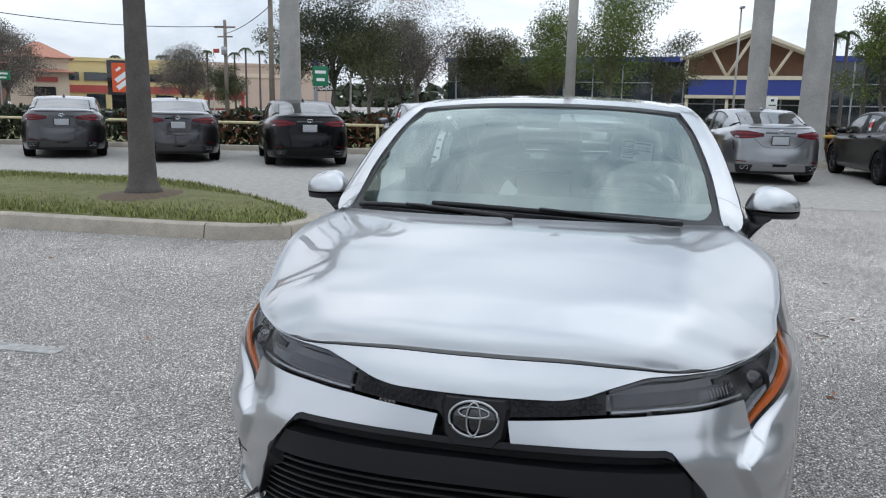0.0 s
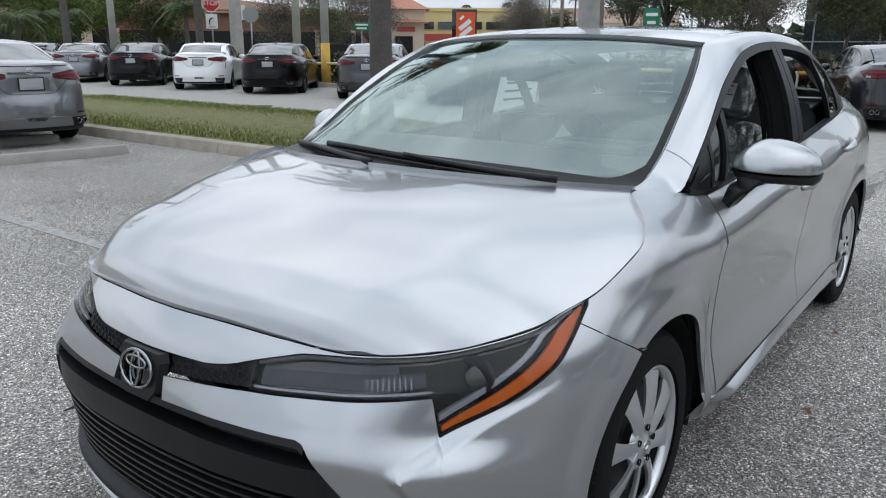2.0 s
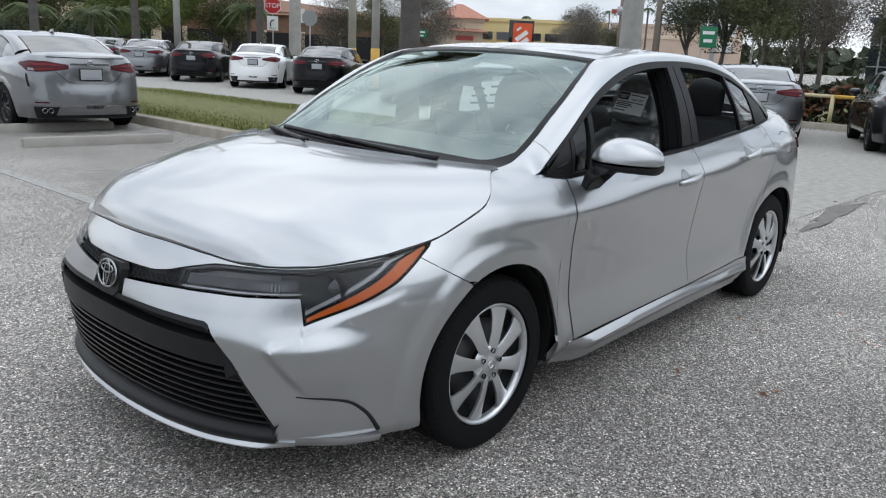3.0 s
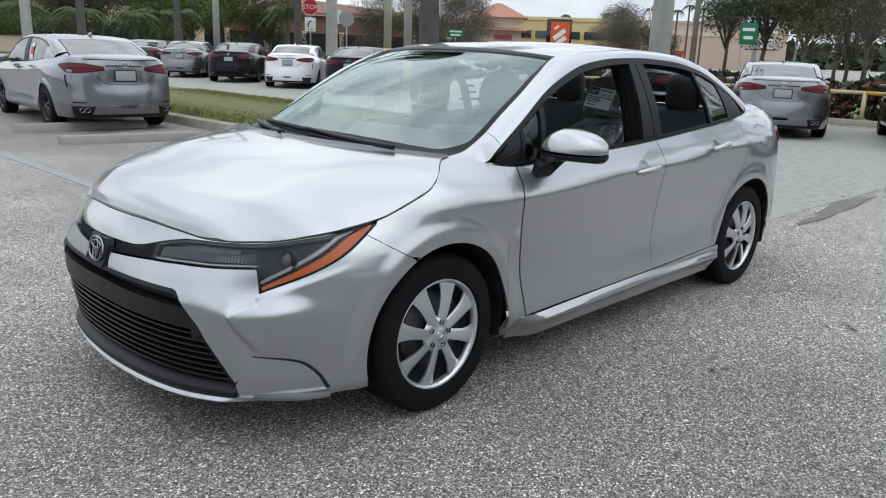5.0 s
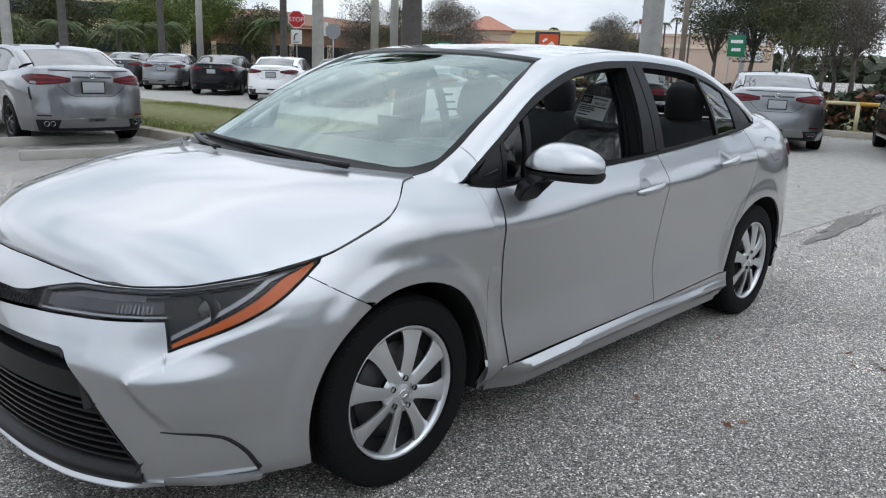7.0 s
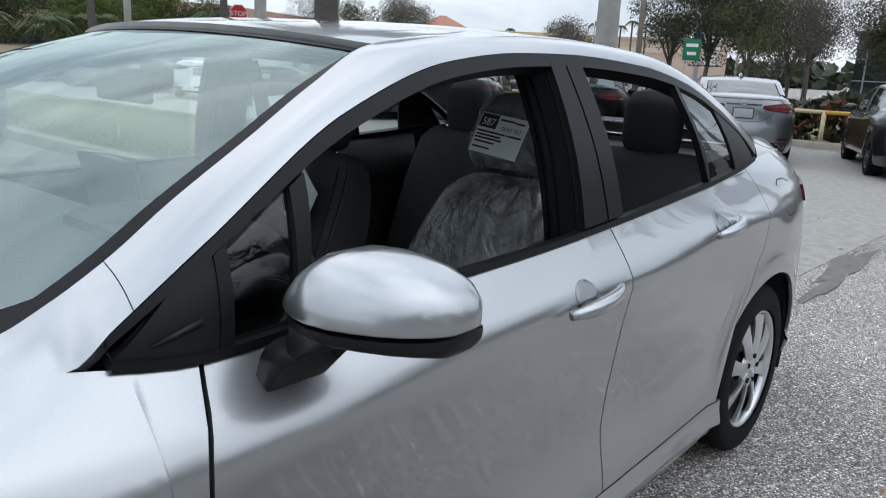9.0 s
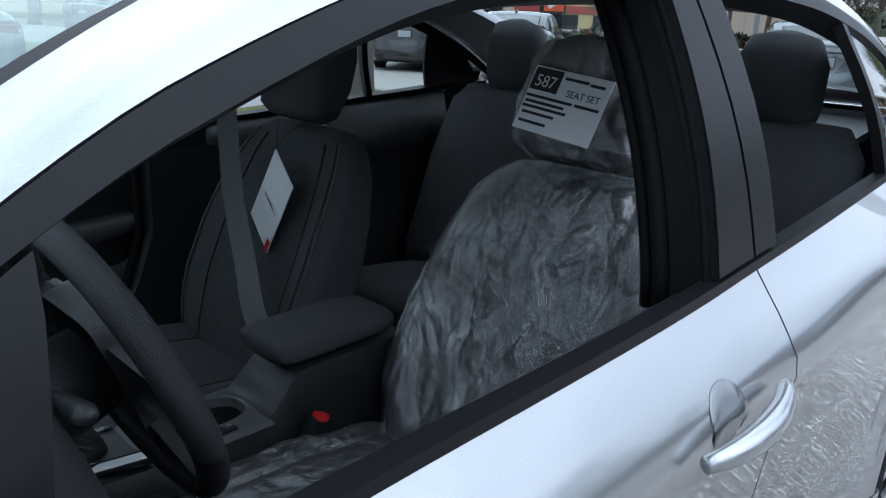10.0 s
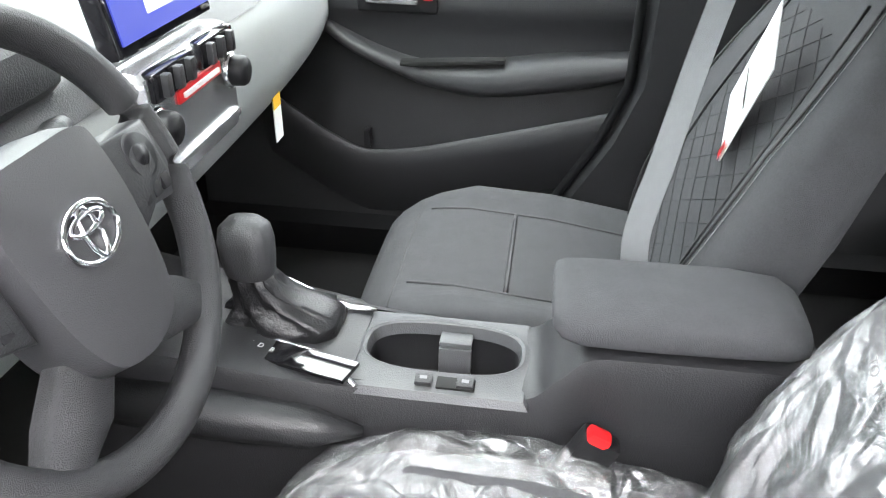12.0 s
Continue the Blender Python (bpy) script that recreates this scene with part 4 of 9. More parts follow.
for side in (1, -1):
    flipy = np.array([1, side, 1])
    ys = np.array([0.846, 0.850, 0.860, 0.878, 0.902, 0.93, 0.96, 0.99, 1.02, 1.045, 1.064, 1.076, 1.081])
    ax = np.array([0.008, 0.020, 0.036, 0.054, 0.072, 0.085, 0.091, 0.091, 0.086, 0.074, 0.056, 0.034, 0.012])
    ht = np.array([0.003, 0.013, 0.032, 0.058, 0.079, 0.089, 0.089, 0.083, 0.073, 0.060, 0.044, 0.026, 0.006])
    cxs = np.interp(ys, [0.846, 0.95, 1.081], [-0.605, -0.652, -0.722])
    zbs = np.interp(ys, [0.846, 0.95, 1.081], [1.003, 0.996, 0.990])
    upper, lower = [], []
    for y, a, h_, cx, zb in zip(ys, ax, ht, cxs, zbs):
        w = np.linspace(0, 2 * math.pi, 49)[:-1]
        c_, s_ = np.cos(w), np.sin(w)
        f = lambda q, p: np.sign(q) * np.abs(q) ** p
        # the cap leans back towards its glass and keeps a soft ridge along its brow
        up = np.where(s_ > 0, f(s_, 0.72) * h_, f(s_, 0.5) * min(0.007, h_ * 0.3))
        upper.append(np.stack([cx + f(c_, 0.78) * a - 0.22 * np.maximum(up, 0), 0 * w + y, zb + up], 1))
        lo_ = np.where(s_ > 0, 0.0, f(s_, 0.6) * min(0.030, h_ * 0.8)) - min(0.012, h_ * 0.35)
        lower.append(np.stack([cx + f(c_, 0.78) * a * 0.985 - 0.006, 0 * w + y, zb + lo_], 1))
    V, Fc = loft(upper)
    cap = fix_normals(solid("mirror_cap", V * flipy, Fc, SILVER, sedan, "silver door mirror cap", angle=50))
    V, Fc = loft(lower)
    fix_normals(solid("mirror_under", V * flipy, Fc, PLASTIC, cap, "black lower mirror shell", angle=50))
    secs = [ring_sec((-0.598, 0.845, 0.905), (1, 0, 0), (0, 0.25, 0.97), 0.055, 0.050, 3.5, 24), ring_sec((-0.600, 0.872, 0.905), (1, 0, 0), (0, 0.35, 0.94), 0.056, 0.045, 3.5, 24), ring_sec((-0.610, 0.900, 0.925), (1, 0, 0), (0, 0.7, 0.7), 0.060, 0.036, 3.5, 24), ring_sec((-0.628, 0.908, 0.955), (1, 0, 0), (0, 1, 0), 0.066, 0.042, 3.5, 24), ring_sec((-0.635, 0.91, 0.975), (1, 0, 0), (0, 1, 0), 0.068, 0.046, 3.5, 24)]
    V, Fc = loft(secs)
    fix_normals(solid("mirror_foot", V * flipy, Fc, PLASTIC, cap, "black mirror foot"))

# badge: shield, ring and three ovals as plain chrome shapes
tilt = Matrix.Translation((0.926, 0.006, 0.631)) @ Matrix.Rotation(radians(-12), 4, "Y")


def oval(name, ra, rb, wire, mat, parent, cy=0.0, cz=0.0, x=0.0, n=40, m=tilt):
    w = np.linspace(0, 2 * math.pi, n + 1)[:-1]
    P = [m @ Vector((x, cy + ra * math.cos(q), cz + rb * math.sin(q))) for q in w]
    V, Fc = tube(np.array([tuple(p) for p in P]), wire, 8, close=True)
    return solid(name, V, Fc, mat, parent)


V = [(-0.014, a, b) for a, b in ((-0.088, 0.030), (-0.080, 0.052), (0.080, 0.052), (0.088, 0.030), (0.078, -0.045), (0.052, -0.074), (-0.052, -0.074), (-0.078, -0.045))]
V2 = [(0.006, a * 0.88, b * 0.9) for _, a, b in V]
allv = [tuple(tilt @ Vector(q)) for q in V + V2]
Fc = [tuple(range(8, 16))] + [(i, (i + 1) % 8, 8 + (i + 1) % 8, 8 + i) for i in range(8)]
shield = fix_normals(solid("badge_shield", allv, Fc, PLASTIC, sedan, "black badge housing", smooth=False))
Vd, Fd = lathe([(0.0, 0.0), (0.9, 0.0), (1.0, -0.6)], 40, axis="x")
Vd = [tuple(tilt @ Vector((0.009 + o * 0.01, a * 0.062, b * 0.044))) for o, a, b in Vd]
solid("badge_plate", Vd, Fd, GLOSSB, shield)
BADGEC = plain("smoked_chrome", (0.32, 0.325, 0.33), 0.12, 1.0, var=0.02)
oval("badge_ring", 0.061, 0.043, 0.0040, BADGEC, shield, x=0.012)
oval("badge_oval", 0.017, 0.040, 0.0032, BADGEC, shield, x=0.014)
oval("badge_oval", 0.038, 0.013, 0.0032, BADGEC, shield, cz=0.016, x=0.014)

# ---- wheels ----
DARKMETAL = plain("dull_steel", (0.05, 0.05, 0.052), 0.5, 0.4)
def build_wheel(parent, at, face, cover=True, r=0.316, width=0.205, spokes=8, spoke_mat=None, dark=False):
    """A tyre with grooves, a rim and a spoked cover; face is +1 where the outside looks to +y."""
    rr = r * (0.70 if cover else 0.655)
    prof = [(rr - 0.004, -width * 0.45), (rr + 0.01, -width * 0.5), (r * 0.82, -width * 0.53), (r * 0.95, -width * 0.49), (r * 0.99, -width * 0.42)]
    for q in (-0.30, -0.10, 0.10, 0.30):
        prof += [(r, width * (q - 0.085)), (r, width * (q - 0.02)), (r - 0.008, width * (q - 0.015)), (r - 0.008, width * (q + 0.015)), (r, width * (q + 0.02)), (r, width * (q + 0.085))]
    prof += [(r * 0.99, width * 0.42), (r * 0.95, width * 0.49), (r * 0.90, width * 0.515), (r * 0.895, width * 0.512), (r * 0.82, width * 0.53), (r * 0.72, width * 0.515), (rr + 0.01, width * 0.49), (rr - 0.004, width * 0.44)]
    hub = Vector(at)
    place = lambda V: np.asarray(V) * np.array([1, face, 1]) + np.array(at) * 1.0
    out = width / 2
    V, Fc = lathe(prof, 72)
    wheel = fix_normals(solid("wheel", place(V), Fc, RUBBER, parent, "black tyre with silver wheel cover", angle=30))
    # tread cuts on the shoulder
    V, Fc = [], []
    for q in range(60):
        w = 2 * math.pi * q / 60
        for k in (-1, 1):
            b = len(V)
            for dw, dr, dy in ((-0.008, 0.0006, 0.30), (0.008, 0.0006, 0.30), (0.014, -0.012, 0.492), (-0.002, -0.012, 0.492)):
                V.append(((r + dr) * math.cos(w + dw), k * width * dy, (r + dr) * math.sin(w + dw)))
            Fc.append((b, b + 1, b + 2, b + 3))
    tagged(solid("tread_cut", place(V), Fc, SHADOW, wheel, smooth=False), kind="stuff")
    V, Fc = lathe([(0.0, out - 0.06), (rr * 0.5, out - 0.06), (rr * 0.93, out - 0.055), (rr * 0.97, out - 0.01), (rr, out - 0.008)], 48)
    fix_normals(solid("rim", place(V), Fc, SHADOW if not dark else PLASTIC, wheel))
    V, Fc = lathe([(0.055, out - 0.05), (rr * 0.72, out - 0.05), (rr * 0.72, out - 0.056)], 40)
    fix_normals(solid("brake_disc", place(V), Fc, DARKMETAL, wheel))
    m = spoke_mat or WHEELSILVER
    V, Fc = lathe([(rr * 0.92, out - 0.030), (rr * 0.93, out - 0.014), (rr * 0.955, out - 0.008), (rr * 0.985, out - 0.002), (rr * 1.0, out - 0.004), (rr * 0.99, out - 0.03)], 64)
    cov = fix_normals(solid("cover_ring", place(V), Fc, m, wheel))
    for q in range(spokes):
        w0 = 2 * math.pi * q / spokes + 0.2
        rad = np.linspace(rr * 0.20, rr * 0.93, 9)
        t_ = (rad - rad[0]) / (rad[-1] - rad[0])
        half = 0.0215 - 0.004 * t_ + 0.018 * t_ ** 2.2 + 0.006 * t_ ** 8
        lean = 0.05 * np.sin(t_ * 2.2)
        yy = out - 0.004 - 0.010 * t_ + 0.006 * np.sin(np.pi * t_)
        if not cover:
            half = 0.010 + 0.006 * t_
        G = []
        for e in (-1.0, -0.86, -0.55, 0.0, 0.40, 0.62, 1.0):
            ang = w0 + lean + e * half / rad
            G.append(np.stack([rad * np.cos(ang), yy - (0.0035 if cover else 0.006) * max(0, abs(e) - 0.55) ** 1.0 / 0.45 + 0.005 * e, rad * np.sin(ang)], 1))
        G = np.stack(G, 1)
        V, Fc = grid(G, rim=0.010 if cover else 0.024, flip=True)
        solid("spoke", place(V), Fc if face > 0 else [f[::-1] for f in Fc], m, cov, angle=22)
    V, Fc = lathe([(0.0, out + 0.001), (0.026, out + 0.0), (0.030, out - 0.004), (0.031, out - 0.004), (0.066, out - 0.006), (0.074, out - 0.02)], 36)
    fix_normals(solid("hub_cap", place(V), Fc, m, cov))
    w = np.linspace(0, 2 * math.pi, 21)[:-1]
    V, Fc = tube(place(np.stack([0.018 * np.cos(w), 0 * w + out + 0.001, 0.012 * np.sin(w)], 1)), 0.0016, 6, close=True)
    solid("hub_badge", V, Fc, CHROME, cov)
    for q in range(5):
        w = 2 * math.pi * q / 5 + 0.5
        V, Fc = lathe([(0.0, out - 0.012), (0.008, out - 0.012), (0.010, out - 0.004)], 10)
        solid("lug_recess", place(V + np.array([0.050 * math.cos(w), 0.006, 0.050 * math.sin(w)])), Fc, SHADOW, cov)
    return wheel


for cx in (0.0, -2.70):
    for side in (1, -1):
        build_wheel(sedan, (cx, side * 0.768, 0.316), side)
        # liner of the wheel opening
        q = np.linspace(-0.25, math.pi + 0.25, 30)
        G = np.stack([np.stack([cx + (R_ARCH + 0.004) * np.cos(q), 0 * q + side * y, 0.312 + (R_ARCH + 0.004) * np.sin(q)], 1) for y in (0.50, 0.86)], 1)
        sheet("wheel_liner", G, SHADOW, sedan)
        sheet("liner_wall", np.stack([np.stack([cx + 0 * q, 0 * q + side * 0.50, 0.312 + 0 * q], 1), G[:, 0]], 1), SHADOW, sedan)
# underside
sheet("underbody", np.array([[(0.80, -0.6, 0.19), (0.80, 0.6, 0.19)], [(0.4, -0.5, 0.19), (0.4, 0.5, 0.19)], [(-0.4, -0.5, 0.19), (-0.4, 0.5, 0.19)], [(-0.42, -0.78, 0.19), (-0.42, 0.78, 0.19)], [(-2.28, -0.78, 0.19), (-2.28, 0.78, 0.19)], [(-2.3, -0.5, 0.2), (-2.3, 0.5, 0.2)], [(-3.6, -0.5, 0.25), (-3.6, 0.5, 0.25)]]), SHADOW, sedan)

# ---- the silver sedan: inside ----
FABRIC = plain("dark_seat_fabric", (0.060, 0.061, 0.064), 0.85, var=0.14, scale=30, bump=0.5, bump_scale=900, spec=0.25)
MESHFAB = plain("dark_woven_insert", (0.055, 0.056, 0.059), 0.8, var=0.12, scale=40, bump=0.6, bump_scale=700, spec=0.25)
INNER = plain("soft_dark_plastic", (0.018, 0.0184, 0.0197), 0.42, var=0.08, scale=12, bump=0.25, bump_scale=500)
INNERG = plain("grey_dash_plastic", (0.2, 0.21, 0.207), 0.5, var=0.05, bump=0.2, bump_scale=500)
CARPET = plain("black_carpet", (0.006, 0.006, 0.0065), 0.95, var=0.3, scale=60, bump=0.8, bump_scale=800)
LINER = plain("grey_headliner", (0.42, 0.42, 0.41), 0.9, var=0.05)
BELT = plain("grey_belt_webbing", (0.12, 0.12, 0.124), 0.7, bump=0.5, bump_scale=900)
REDP = plain("red_button", (0.55, 0.012, 0.015), 0.35)
PAPER = plain("white_paper", (0.75, 0.76, 0.76), 0.6, var=0.03)
INK = plain("black_ink", (0.02, 0.02, 0.02), 0.6)
PIPING = plain("dark_piping", (0.020, 0.020, 0.022), 0.6)
QUILT = plain("dark_quilting_thread", (0.026, 0.026, 0.028), 0.8)
CONSOLED = plain("black_console_side", (0.017, 0.017, 0.0185), 0.45, bump=0.25, bump_scale=500)
CONSOLEG = plain("grey_console_top", (0.070, 0.072, 0.075), 0.45, bump=0.25, bump_scale=500)
PILLARG = plain("grey_pillar_cloth", (0.27, 0.27, 0.266), 0.85, var=0.06)
DOORPAD = plain("padded_door_vinyl", (0.032, 0.0325, 0.034), 0.5, bump=0.25, bump_scale=500)
THREAD = plain("grey_thread", (0.16, 0.16, 0.165), 0.7)
GAITER = plain("black_leatherette", (0.012, 0.012, 0.013), 0.35, bump=0.3, bump_scale=300)
SATIN = plain("satin_silver", (0.62, 0.63, 0.64), 0.25, 0.9)


def film_material():
    """Thin clear film: sharp streaky creases that glint, over what it covers."""
    m, n, l, b = nodes_of("clear_plastic_film")
    n.remove(b)
    tc = n.new("ShaderNodeTexCoord")
    warp_n, mixv = n.new("ShaderNodeTexNoise"), n.new("ShaderNodeVectorMath")
    warp_n.inputs["Scale"].default_value, warp_n.inputs["Detail"].default_value = 7.0, 3
    mixv.operation, mixv.inputs[1].default_value = "MULTIPLY_ADD", (0.05, 0.05, 0.05)
    l.new(tc.outputs["Object"], warp_n.inputs["Vector"])
    l.new(warp_n.outputs["Color"], mixv.inputs[0])
    l.new(tc.outputs["Object"], mixv.inputs[2])
    last = None
    fine, fb = n.new("ShaderNodeTexNoise"), n.new("ShaderNodeBump")
    fine.inputs["Scale"].default_value, fine.inputs["Detail"].default_value, fine.inputs["Roughness"].default_value, fine.inputs["Distortion"].default_value = 7.0, 8, 0.62, 1.6
    fb.inputs["Strength"].default_value, fb.inputs["Distance"].default_value = 1.0, 0.035
    l.new(tc.outputs["Object"], fine.inputs["Vector"])
    l.new(fine.outputs["Fac"], fb.inputs["Height"])
    last = fb.outputs["Normal"]
    for sc, rot, st, dist in ((12.0, (-0.7, 0.0, 0.4), (1.0, 1.0, 0.22), 0.045), (26.0, (0.25, 0.5, -0.6), (1.0, 0.9, 0.16), 0.022)):
        mp, vo, bp = n.new("ShaderNodeMapping"), n.new("ShaderNodeTexVoronoi"), n.new("ShaderNodeBump")
        mp.inputs["Rotation"].default_value, mp.inputs["Scale"].default_value = rot, st
        vo.feature = "DISTANCE_TO_EDGE"
        vo.inputs["Scale"].default_value = sc
        bp.inputs["Strength"].default_value, bp.inputs["Distance"].default_value = 1.0, dist
        l.new(mixv.outputs["Vector"], mp.inputs["Vector"])
        l.new(mp.outputs["Vector"], vo.inputs["Vector"])
        l.new(vo.outputs["Distance"], bp.inputs["Height"])
        l.new(last, bp.inputs["Normal"])
        last = bp.outputs["Normal"]
    tr, gl, veil, df = n.new("ShaderNodeBsdfTransparent"), n.new("ShaderNodeBsdfGlossy"), n.new("ShaderNodeBsdfGlossy"), n.new("ShaderNodeBsdfDiffuse")
    m0, m1, m2 = n.new("ShaderNodeMixShader"), n.new("ShaderNodeMixShader"), n.new("ShaderNodeMixShader")
    tr.inputs["Color"].default_value = (0.93, 0.95, 0.95, 1)
    gl.inputs["Roughness"].default_value, veil.inputs["Roughness"].default_value = 0.13, 0.38
    df.inputs["Color"].default_value = (0.55, 0.58, 0.57, 1)
    m0.inputs["Fac"].default_value, m1.inputs["Fac"].default_value, m2.inputs["Fac"].default_value = 0.72, 0.45, 0.36
    for sh in (gl, veil, df):
        l.new(last, sh.inputs["Normal"])
    l.new(df.outputs["BSDF"], m0.inputs[1])
    l.new(veil.outputs["BSDF"], m0.inputs[2])
    l.new(m0.outputs["Shader"], m1.inputs[1])
    l.new(gl.outputs["BSDF"], m1.inputs[2])
    l.new(tr.outputs["BSDF"], m2.inputs[1])
    l.new(m1.outputs["Shader"], m2.inputs[2])
    l.new(m2.outputs["Shader"], n["Material Output"].inputs["Surface"])
    return m


FILM = film_material()

# shell of the cabin
sheet("cabin_floor", np.array([[(-0.2, -0.74, 0.26), (-0.2, 0.74, 0.26)], [(-2.6, -0.74, 0.26), (-2.6, 0.74, 0.26)]]), CARPET, sedan)
sheet("bulkhead", np.array([[(-0.16, -0.72, 0.26), (-0.16, 0.72, 0.26)], [(-0.16, -0.72, 0.95), (-0.16, 0.72, 0.95)]]), CARPET, sedan)
head = ROOF.copy()
head[..., 2] -= 0.028
head[..., 1] *= 0.985
sheet("headliner", head, LINER, sedan, "light grey headliner")
for mir in (False, True):
    w_ = np.linspace(0, 1, 60)
    xo_ = np.interp(w_, [0, 1], [-0.36, -2.80])
    a_, b_ = frame_top(xo_) + np.array([0, -0.05, -0.012]), rail(np.interp(w_, [0, 0.1, 0.4, 0.6, 1], [-0.25, -0.36, -1.0, -1.70, -3.0])) + np.array([0, -0.015, -0.03])
    t_ = np.linspace(0, 1, 4)[None, :, None]
    sheet("pillar_trim", a_[:, None] * (1 - t_) + b_[:, None] * t_, PILLARG, sedan, flip=True, mirror=mir)
    # door cards: an upper roll, a hollow, the pocket
    for nm, xa, xb in (("front_door_card", -0.42, -1.56), ("rear_door_card", -1.60, -2.58)):
        xs = np.linspace(xa, xb, 30)
        zz = np.array([0.26, 0.30, 0.40, 0.50, 0.58, 0.64, 0.70, 0.78, 0.82, 0.835, 0.86, 0.89, 0.930, 0.952])
        yy = np.array([0.70, 0.712, 0.718, 0.724, 0.730, 0.736, 0.738, 0.736, 0.732, 0.722, 0.722, 0.726, 0.752, 0.795])
        G = np.stack([np.stack([xs, np.full(30, y), np.full(30, z) + 0.02 * (xs < -1.6) * (z < 0.9) + np.where(z > 0.9, bot_z(xs) - 0.955, 0)], 1) for y, z in zip(yy, zz)], 1)
        card = sheet(nm, G, INNER, sedan, "dark moulded door panel", flip=True, mirror=mir)
        if nm == "front_door_card":
            sg = -1 if mir else 1
            # arm rest: a thin grab bar that drops from the front and swells into the padded rest
            ax_ = np.array([-0.735, -0.75, -0.80, -0.88, -0.97, -1.07, -1.20, -1.33, -1.385, -1.39])
            az_ = np.array([0.802, 0.797, 0.768, 0.735, 0.710, 0.706, 0.722, 0.742, 0.752, 0.752])
            ah_ = np.array([0.004, 0.013, 0.018, 0.019, 0.026, 0.037, 0.040, 0.032, 0.024, 0.006])
            ay_ = np.array([0.006, 0.020, 0.030, 0.036, 0.042, 0.052, 0.055, 0.055, 0.050, 0.02])
            q_ = np.linspace(0, 9, 37)
            fx_, fz_, fh_, fy_ = (spline(range(10), k_) for k_ in (ax_, az_, ah_, ay_))
            V, Fc = loft([ring_sec((fx_(t_), 0.728 * sg, fz_(t_)), (0, 1, 0), (0, 0, 1), float(fy_(t_)), float(fh_(t_)), 2.5, 24) for t_ in q_])
            fix_normals(solid("arm_rest", V, Fc, DOORPAD, card, "padded door arm rest"))
            # black slab in place of a hollow: the grip's shade as colour
            part("pull_recess", box_bm(0.22, 0.030, 0.010, (-1.02, 0.694 * sg, 0.747), 0.004, 2, rot=Matrix.Rotation(radians(4), 4, "Y")), SHADOW, card)
            part("lever_bezel", box_bm(0.17, 0.012, 0.055, (-0.90, 0.722 * sg, 0.862), 0.008, 3), PLASTIC, card)
            part("lever", box_bm(0.11, 0.018, 0.016, (-0.89, 0.712 * sg, 0.862), 0.006, 3), SATIN, card)
            part("lock_tab", box_bm(0.02, 0.016, 0.012, (-0.965, 0.714 * sg, 0.870), 0.003), REDP, card)
            part("pocket_divider", box_bm(0.014, 0.03, 0.040, (-0.835, 0.69 * sg, 0.566), 0.004), PLASTIC, card)
            # map pocket: its upper lip swings down and up again, the panel below stands proud
            px_ = np.linspace(-0.60, -1.40, 40)
            lip_ = spline([-1.40, -1.35, -1.20, -1.057, -0.93, -0.84, -0.75, -0.673, -0.60], [0.678, 0.662, 0.620, 0.582, 0.552, 0.542, 0.578, 0.628, 0.675])(px_)
            rows2 = []
            for d_, dz_ in ((0.728, -0.05), (0.698, -0.020), (0.690, -0.004), (0.678, 0.0), (0.672, -0.008), (0.674, -0.05), (0.688, -0.12), (0.712, -0.17)):
                rows2.append(np.stack([px_, np.full(40, d_ * sg), np.maximum(lip_ + dz_, 0.33)], 1))
            sheet("map_pocket", np.stack(rows2, 1), INNER, card, flip=not mir, angle=50)
    if mir:
        # rear border of the door opening: a round seal, and the trim of the pillar behind it
        ez_ = np.linspace(0.36, 0.94, 20)
        ex_ = np.interp(ez_, [0.36, 0.467, 0.60, 0.73, 0.94], [-1.20, -1.258, -1.335, -1.383, -1.385])
        V, Fc = tube(np.stack([ex_, np.full(20, -0.668), ez_], 1), 0.010, 10)
        solid("opening_seal", V, Fc, RUBBER, sedan)
        G = np.stack([np.stack([ex_ - 0.012, np.full(20, -0.676), ez_], 1), np.stack([ex_ - 0.03, np.full(20, -0.655), ez_], 1), np.stack([np.full(20, -1.60), np.full(20, -0.66), ez_], 1), np.stack([np.full(20, -1.68), np.full(20, -0.72), ez_], 1)], 1)
        sheet("pillar_foot", G, INNER, sedan, angle=30)
    xs = np.linspace(-0.42, -2.30, 20)
    sheet("door_sill_trim", np.stack([np.stack([xs, np.full(20, 0.69), np.full(20, 0.26)], 1), np.stack([xs, np.full(20, 0.66), np.full(20, 0.35)], 1), np.stack([xs, np.full(20, 0.72), np.full(20, 0.36)], 1)], 1), PLASTIC, sedan, flip=True, mirror=mir, angle=30)
    # inner B pillar
    G = np.stack([np.stack([np.interp([0.26, 0.6, 0.95, 1.34], [0.26, 0.95, 1.34], [xb, xt, xt + 0.03]), [0.70, 0.71, 0.735, 0.62], [0.26, 0.6, 0.95, 1.34]], 1) for xb, xt in ((-1.45, -1.50), (-1.66, -1.62))], 0)
    sheet("pillar_cover", G, INNER, sedan, flip=False, mirror=mir)

